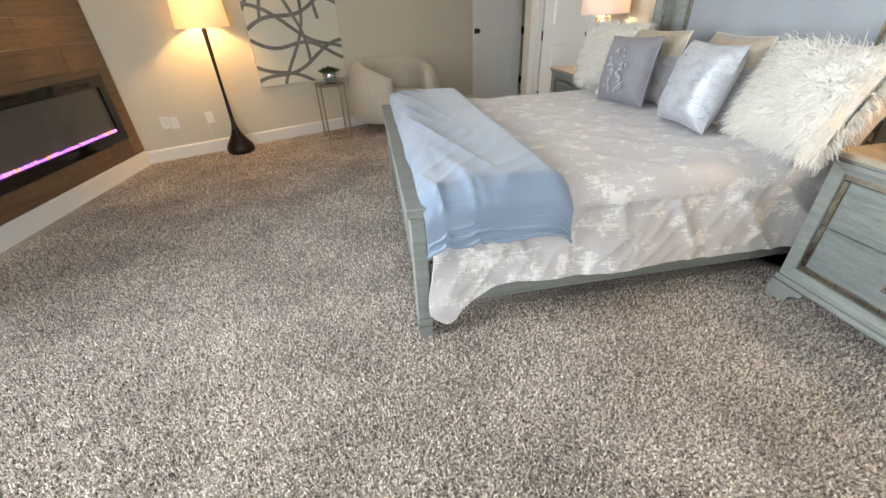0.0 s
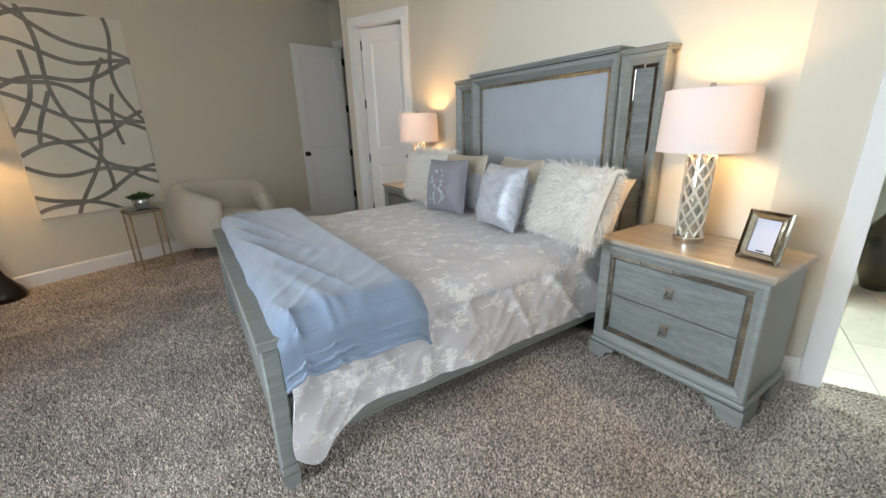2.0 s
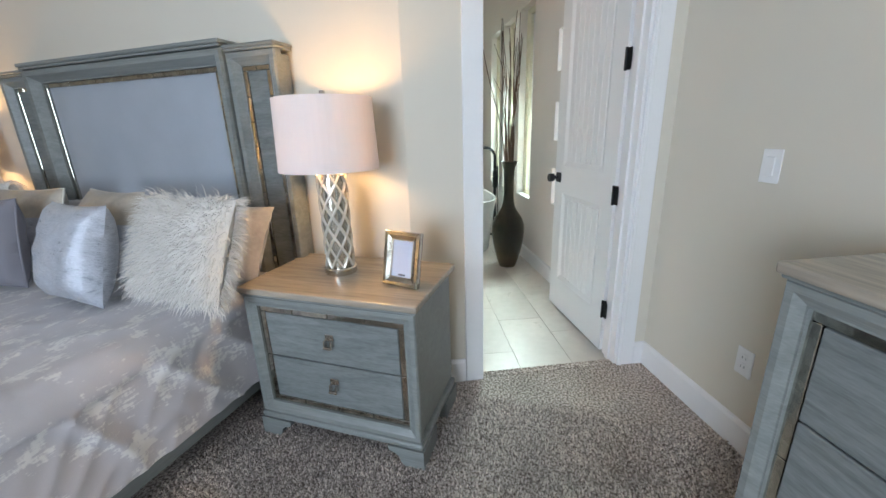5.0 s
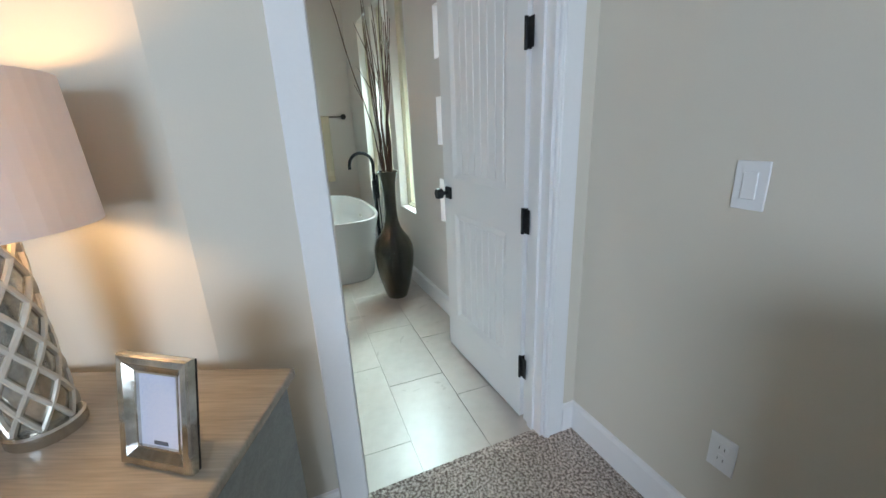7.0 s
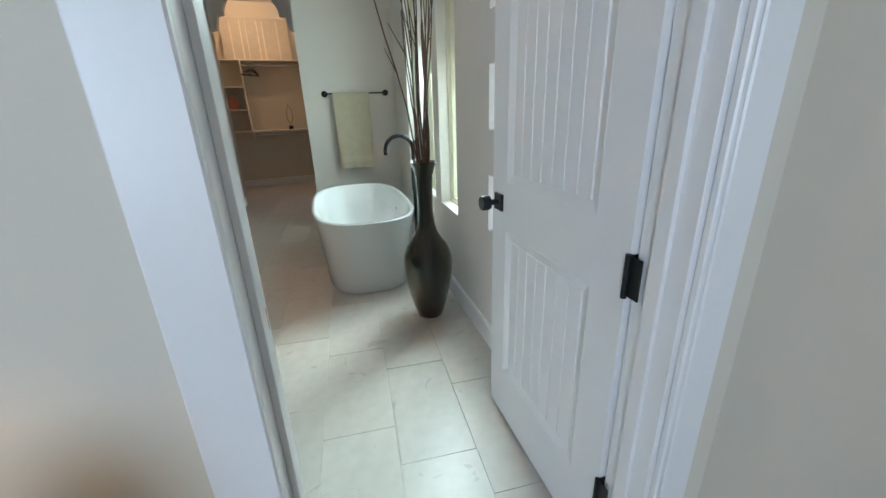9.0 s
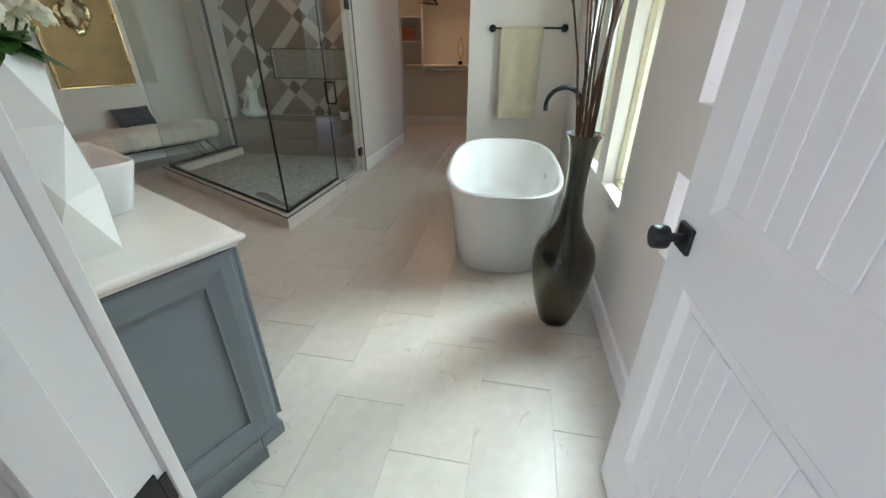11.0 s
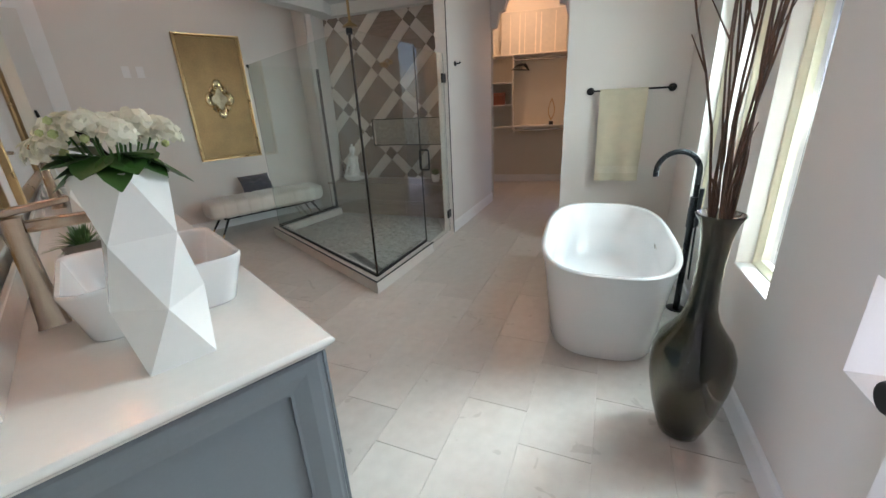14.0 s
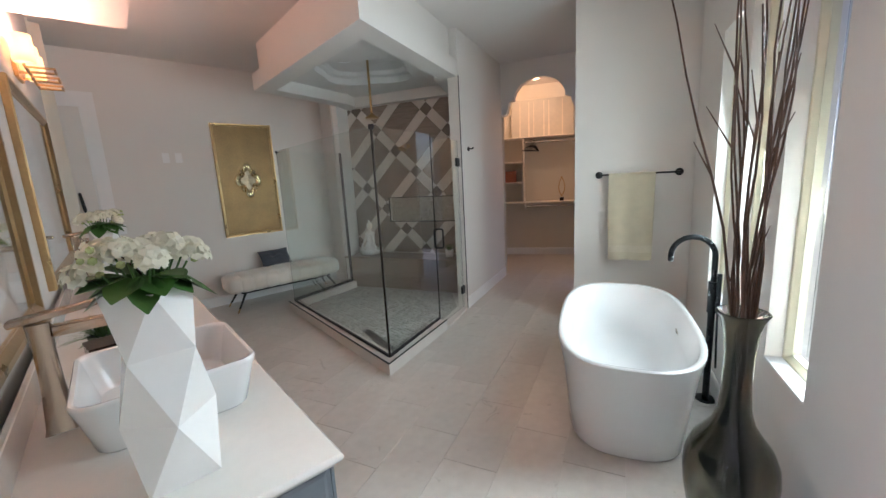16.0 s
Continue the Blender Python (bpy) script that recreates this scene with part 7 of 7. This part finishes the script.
def towel(u, v):
    x = 0.085 + 0.37 * u + 0.008 * math.sin(v * 5) * (u - 0.5)
    s = v * 1.5
    back = 0.62
    rr_ = 0.014
    wave = 0.016 * math.sin(u * 11) + 0.006 * noise.noise((u * 5, v * 4, 2))
    if s < back:
        k = 1 - s / back
        return (x, -0.06 + rr_ + 0.004 + wave * 0.3 * k, -0.62 * k)
    if s < back + rr_ * 3.14:
        a = (s - back) / rr_
        return (x, -0.06 + rr_ * math.cos(a), rr_ * math.sin(a))
    k = (s - back - rr_ * 3.14) / (1.5 - back - rr_ * 3.14)
    return (x, -0.06 - rr_ - 0.004 - wave * k - 0.01 * k, -0.775 * k)


tw_ = thing("bath_towel", pose(*along(TOWEL_E, TWDEG, 0.215), 1.468, 0, 0, TWDEG), "beige terry towel folded over the black bar", "towel")
part("cloth", thick(grid(40, 90, towel), 0.006), TOWEL, tw_, "", 60)
part("woven_band", thick(grid(40, 5, lambda u, v: (lambda p: (p[0], p[1] - 0.0045, p[2]))(towel(u, 0.905 + 0.045 * v))), 0.003), material("beige_band", (0.60, 0.54, 0.42), 0.7), tw_, "paler woven band", 60)

SMOKE = clear("smoked_green_glass", (0.33, 0.32, 0.26), 0.02, 1.5)
fvase = thing("floor_vase", pose(4.375, 0.61, 0), "tall smoked glass floor vase holding dry branches", "vase")
prof = [(0.078, 0.0), (0.088, 0.006), (0.105, 0.06), (0.135, 0.16), (0.158, 0.28), (0.165, 0.37), (0.158, 0.43), (0.135, 0.485), (0.10, 0.53), (0.072, 0.575), (0.056, 0.63), (0.05, 0.72), (0.05, 0.84), (0.056, 0.92), (0.07, 0.975), (0.086, 1.0), (0.083, 1.004), (0.066, 0.974), (0.05, 0.92), (0.044, 0.84), (0.044, 0.72), (0.05, 0.632), (0.066, 0.578), (0.094, 0.533), (0.129, 0.485), (0.151, 0.43), (0.158, 0.37), (0.151, 0.28), (0.128, 0.16), (0.098, 0.06), (0.07, 0.03)]
part("glass_body", lathe([(r_ * 0.94, z) for r_, z in prof] + [(r_ * 0.94 - 0.005, max(z, 0.012)) for r_, z in prof[::-1][1:]], 48), SMOKE, fvase, "", 60)
BRANCH = material("dry_branch", (0.13, 0.062, 0.034), 0.6, second=(0.045, 0.022, 0.013), scale=25, fine=90, bump=0.5, depth=0.002)
rr = random.Random(14)
for k in range(17):
    a = 2 * math.pi * k / 17 + rr.uniform(-0.2, 0.2)
    spread_ = rr.uniform(0.04, 0.15) if k % 5 else rr.uniform(0.20, 0.32)
    hgt = rr.uniform(1.75, 2.25)
    if math.sin(a) < -0.2:
        spread_ *= 0.5
    pts, rad = [], []
    b0_ = (0.05 * math.cos(a + 2.6), 0.05 * math.sin(a + 2.6), 0.05)
    n1_ = (0.028 * math.cos(a), 0.028 * math.sin(a), 0.95)
    for i in range(13):
        f = i / 12
        z = 0.05 + (hgt - 0.05) * f
        if z < 0.95:
            q = (z - 0.05) / 0.90
            x, y = b0_[0] + (n1_[0] - b0_[0]) * q, b0_[1] + (n1_[1] - b0_[1]) * q
        else:
            q = (z - 0.95) / (hgt - 0.95)
            r_ = 0.028 + spread_ * (q ** 1.25)
            x, y = r_ * math.cos(a) + 0.012 * math.sin(z * 9 + k), r_ * math.sin(a) + 0.012 * math.cos(z * 8 + k)
        pts.append((x, y, z))
        rad.append(0.0072 * (1 - 0.62 * f))
    bm = tube(pts, rad, 7)
    for q in range(rr.randint(0, 1)):
        i = rr.randint(7, 10)
        p = Vector(pts[i])
        d_ = Vector((math.cos(a + rr.uniform(-1, 1)), math.sin(a + rr.uniform(-1, 1)), 2.0)).normalized()
        tube([p, p + d_ * 0.05, p + d_ * rr.uniform(0.08, 0.2)], [0.0035, 0.003, 0.0015], 5, bm)
    part("branch", bm, BRANCH, fvase, "", True)

# ---- windows ----
FRAME = material("cream_window_frame", (0.66, 0.62, 0.47), 0.4, vary=0.05, bump=0.05)
PANE = clear("window_pane", (0.97, 1.0, 0.98), 0.0)
for k, (a, b) in enumerate(WINDOWS):
    w = thing("window_%d" % (k + 1), pose(*along(WIN_0, A25, a), 0, 0, 0, A25), "tall narrow window in a deep white reveal", "window", kind="structure")
    part("window_frame", moulded_frame(b - a, 1.74, 0.045, 0.05, z0=0.62, y=-0.105, inner=0.6), FRAME, w, "cream vinyl frame", m=pose(b - a, -0.22, 0, 0, 0, 180) @ pose(0, 0.0, 0))
    p_ = part("pane", box(0.043, b - a - 0.043, -0.14, -0.136, 0.663, 2.317), PANE, w)
    p_.visible_shadow = False
    part("window_sill", box(0.0, b - a, -0.105, 0.004, 0.621, 0.632, 0.003), WHITE, w, "white painted sill")
for a, b in SLOTS:
    w = thing("window_slot", pose(*along(WIN_0, A25, -0.115), 0, 0, 0, A25), "small square window block in the wall", "window", kind="structure")
    p_ = part("pane", box(0.002, 0.143, -0.14, -0.132, a + 0.001, b - 0.001), PANE, w)
    p_.visible_shadow = False

# ---- corridor and closet ----
AD = math.degrees(math.atan2(ARCH_E[1] - CORR_E[1], ARCH_E[0] - CORR_E[0]))
AW = math.dist(CORR_E, ARCH_E)
bm = bmesh.new()
x0, x1, cxa = 0.0, AW, 0.53
arch = [(x0, 2.34), (x0 + 0.07, 2.355), (x0 + 0.10, 2.45), (x0 + 0.115, 2.52), (x0 + 0.17, 2.535)]
for k in range(17):
    t = math.pi * (1 - k / 16)
    arch.append((cxa + 0.345 * math.cos(t), 2.535 + 0.275 * math.sin(t)))
arch += [(cxa * 2 - 0.115, 2.52), (cxa * 2 - 0.10, 2.45), (cxa * 2 - 0.06, 2.36), (x1, 2.34)]
front = [[bm.verts.new((x, y, z)) for x, z in arch] + [bm.verts.new((x, y, CEIL)) for x, z in arch] for y in (0.0, 0.11)]
m_ = len(arch)
for i in range(m_ - 1):
    for f in front:
        bm.faces.new((f[i], f[i + 1], f[m_ + i + 1], f[m_ + i]))
    bm.faces.new((front[0][i], front[0][i + 1], front[1][i + 1], front[1][i]))
solo("wall_arch", bm, PAINT_BATH, kind="structure", m=pose(*CORR_E, 0, 0, 0, AD))

CM = pose(*CLOSET_1, 0, 0, 0, math.degrees(math.atan2(CLOSET_2[1] - CLOSET_1[1], CLOSET_2[0] - CLOSET_1[0])))
SHELF = material("warm_white_shelf", (0.74, 0.68, 0.60), 0.5, vary=0.04, bump=0.05)
cs = thing("closet_shelving", CM, "warm white closet shelving with hanging rods on the back wall", "shelf")
for z, xa, xb in ((1.01, 0.0, 1.6), (1.37, 0.0, 0.50), (1.73, 0.0, 0.50), (2.14, 0.0, 1.6)):
    part("shelf_board", box(xa, xb, -0.34, -0.001, z - 0.02, z, 0.002), SHELF, cs)
part("divider", box(0.50, 0.52, -0.34, -0.001, 0.96, 2.119), SHELF, cs)
for z in (0.94, 2.05):
    part("hanging_rod", tube([(0.521, -0.28, z), (1.6, -0.28, z)], 0.014, 12), CHROME, cs, "", 40)
part("bracket", box(0.525, 0.535, -0.30, -0.001, 0.90, 0.985), SHELF, cs)
for k in range(5):
    h_ = thing("clothes_hanger", CM @ pose(0.63 + k * 0.02, -0.28, 2.05, 0, 0, 52 + 5 * k), "black velvet clothes hanger on the rod", "hanger", "hangers on the rod")
    part("hook", tube([(0, 0, -0.06), (0, 0, -0.01), (0.016, 0, 0.014), (0, 0, 0.03), (-0.016, 0, 0.016)], 0.0022, 6), BLACK, h_)
    part("shoulders", tube([(0, 0, -0.06), (-0.1, 0, -0.09), (-0.21, 0, -0.15), (0.21, 0, -0.15), (0.1, 0, -0.09), (0, 0, -0.06)], 0.005, 6, flat=1.6), BLACK, h_)
kb = thing("keepsake_box", CM @ pose(0.13, -0.28, 1.3705), "red-brown leather box standing on the shelf", "box")
part("box_body", box(0, 0.25, 0, 0.12, 0, 0.16, 0.004), material("red_brown_leather", (0.20, 0.06, 0.03), 0.5, vary=0.2, bump=0.2), kb)
part("lid", box(-0.003, 0.253, -0.003, 0.123, 0.1605, 0.20, 0.004), material("red_brown_lid", (0.23, 0.075, 0.04), 0.5, vary=0.2, bump=0.2), kb)
tp_ = thing("tree_painting", CM @ pose(0.30, -0.14, 2.1405) @ pose(0, 0, 0, -10), "pale landscape canvas of white birch trunks on the top shelf", "picture")
part("canvas", box(0, 1.05, -0.02, 0, 0, 0.66, 0.002), material("misty_landscape", (0.56, 0.52, 0.44), 0.8, second=(0.44, 0.43, 0.39), scale=2, fine=20, bump=0.1), tp_)
TRUNK = material("white_birch_paint", (0.74, 0.66, 0.55), 0.8, vary=0.15, scale=20)
for x, wd in ((0.14, 0.022), (0.29, 0.028), (0.38, 0.016), (0.55, 0.024), (0.63, 0.03), (0.86, 0.024)):
    part("painted_trunk", slab([(x, 0.0), (x + wd, 0.0), (x + wd * 0.8, 0.62), (x + wd * 0.3, 0.62)], -0.0225, -0.0205), TRUNK, tp_)
for k, x in enumerate((1.16,)):
    lo_ = thing("leaf_sculpture", CM @ pose(x, -0.2, 1.0105), "gold pointed leaf sculpture on a black base", "ornament")
    part("base", box(-0.035, 0.035, -0.03, 0.03, 0, 0.06, 0.003), BLACK, lo_)
    pts = [(0.0, 0.0605), (0.05, 0.16), (0.06, 0.25), (0.035, 0.36), (0.0, 0.44), (-0.035, 0.36), (-0.06, 0.25), (-0.05, 0.16)]
    inner_ = [(p[0] * 0.72, 0.25 + (p[1] - 0.25) * 0.78) for p in pts]
    bm = bmesh.new()
    va, vb_ = [[[bm.verts.new((p[0], y, p[1])) for p in ps] for ps in (pts, inner_)] for y in (-0.006, 0.006)]
    for i in range(8):
        j = (i + 1) % 8
        bm.faces.new((va[0][i], va[0][j], va[1][j], va[1][i]))
        bm.faces.new((vb_[0][i], vb_[0][j], vb_[1][j], vb_[1][i]))
        bm.faces.new((va[0][i], va[0][j], vb_[0][j], vb_[0][i]))
        bm.faces.new((va[1][i], va[1][j], vb_[1][j], vb_[1][i]))
    part("leaf_ring", bm, GOLD, lo_)
cl_ = along(CLOSET_1, -57.5, 0.7, -0.8)
clf = thing("closet_ceiling_light", pose(*cl_, CEIL), "round closet ceiling light, lit warm", "ceiling light")
part("base", lathe([(0.12, -0.001), (0.12, -0.02)], 24), WHITE, clf)
part("diffuser", lathe([(0.115, -0.0205), (0.13, -0.04), (0.11, -0.075), (0.03, -0.09)], 24), glow("warm_diffuser", (1.0, 0.68, 0.42), 3.0), clf, "", 40)
lamp("closet_light", "POINT", 19, (1.0, 0.64, 0.36), pose(*cl_, CEIL - 0.16), radius=0.08)

# ---- bathroom floor tiles: 305 x 610, thirds bond ----
TILE = material("limestone_look_tile", (0.63, 0.59, 0.545), 0.32, second=(0.53, 0.49, 0.45), scale=2.2, fine=18, bump=0.06, depth=0.001, rand=0.05)
ntt = TILE.node_tree
vein = ntt.nodes.new("ShaderNodeTexNoise")
vein.inputs["Scale"].default_value, vein.inputs["Detail"].default_value, vein.inputs["Distortion"].default_value = 5.0, 10, 2.2
vr = ntt.nodes.new("ShaderNodeValToRGB")
vr.color_ramp.elements[0].position, vr.color_ramp.elements[1].position = 0.315, 0.335
vr.color_ramp.elements[0].color, vr.color_ramp.elements[1].color = (0.30, 0.26, 0.22, 1), (1, 1, 1, 1)
tc = ntt.nodes.new("ShaderNodeNewGeometry")
ntt.links.new(tc.outputs["Position"], vein.inputs["Vector"])
ntt.links.new(vein.outputs[0], vr.inputs[0])
bs = ntt.nodes["Principled BSDF"]
srcs = bs.inputs["Base Color"].links[0].from_socket
mul = ntt.nodes.new("ShaderNodeMix")
mul.data_type, mul.blend_type = "RGBA", "MULTIPLY"
mul.inputs[0].default_value = 0.22
ntt.links.new(srcs, mul.inputs[6])
ntt.links.new(vr.outputs[0], mul.inputs[7])
ntt.links.new(mul.outputs[2], bs.inputs["Base Color"])
slab_ob = bpy.data.objects["floor_slab"]
BATH = [along(BEND_S, A25, 0.045), along(ROOM_C, A25, 0.045), along(WIN_S, A25, 0, -0.02), along(TOWEL_C, A25, 0, -0.02), (9.6, 3.4), (8.6, 5.3), (7.4, 4.2), (6.2, GOLD_Y), (VAN_N[0] - 0.02, GOLD_Y), (VAN_S[0] - 0.02, VAN_S[1])]
TDEG_F = A25 - 2.3
ca, sa = math.cos(radians(TDEG_F)), math.sin(radians(TDEG_F))
tile_mesh = {}
EDGE = along(DOOR_0, A25, 0.048)
EDGE_N = (math.cos(radians(A25)), math.sin(radians(A25)))


def behind_door(p):
    """Distance of a floor point into the bathroom from the carpet's edge."""
    return (p[0] - EDGE[0]) * EDGE_N[0] + (p[1] - EDGE[1]) * EDGE_N[1]


def tile_at(u0, u1, v0, v1):
    corners = [(u * ca - v * sa, u * sa + v * ca) for u, v in ((u0, v0), (u1, v0), (u1, v1), (u0, v1))]
    dist = [behind_door(p) for p in corners]
    if max(dist) < 0.01:
        return
    if min(dist) > 0:
        if "whole" not in tile_mesh:
            tile_mesh["whole"] = mesh_of(box(0, u1 - u0, 0, v1 - v0, -0.012, 0.0, 0.0008), "floor_tile", TILE)
        ob = new("floor_tile", tile_mesh["whole"])
        ob.matrix_basis = pose(*corners[0], 0, 0, 0, TDEG_F)
    else:
        cut = []
        for i in range(4):
            a, b, da, db = corners[i - 1], corners[i], dist[i - 1], dist[i]
            if (da > 0) != (db > 0):
                f = da / (da - db)
                cut.append((a[0] + f * (b[0] - a[0]), a[1] + f * (b[1] - a[1])))
            if db > 0:
                cut.append(b)
        ob = new("floor_tile", mesh_of(prism(cut, -0.012, 0.0), "floor_tile", TILE))
    ob.parent = slab_ob


PIV_U, PIV_V = 3.52 * ca + 1.29 * sa, -3.52 * sa + 1.29 * ca
for k in range(-13, 27):
    v0 = PIV_V + (k - 1) * 0.305
    u = PIV_U + 0.2033 * (k - 1)
    u -= math.floor((u - 1.6) / 0.61) * 0.61
    while u < 11.0:
        pts = [((u + a) * ca - (v0 + b) * sa, (u + a) * sa + (v0 + b) * ca) for a in (0.02, 0.15, 0.305, 0.46, 0.59) for b in (0.02, 0.15, 0.285)]
        if any(in_poly(x, y, BATH) for x, y in pts):
            tile_at(u + 0.0012, u + 0.61 - 0.0012, v0 + 0.0012, v0 + 0.305 - 0.0012)
        u += 0.61
solo("floor_doorway_carpet", box(0.0, 0.772, -0.002, 0.046, -0.05, 0.003), CARPET, kind="structure", m=pose(*DOOR_0, 0, 0, 0, A25 - 90))
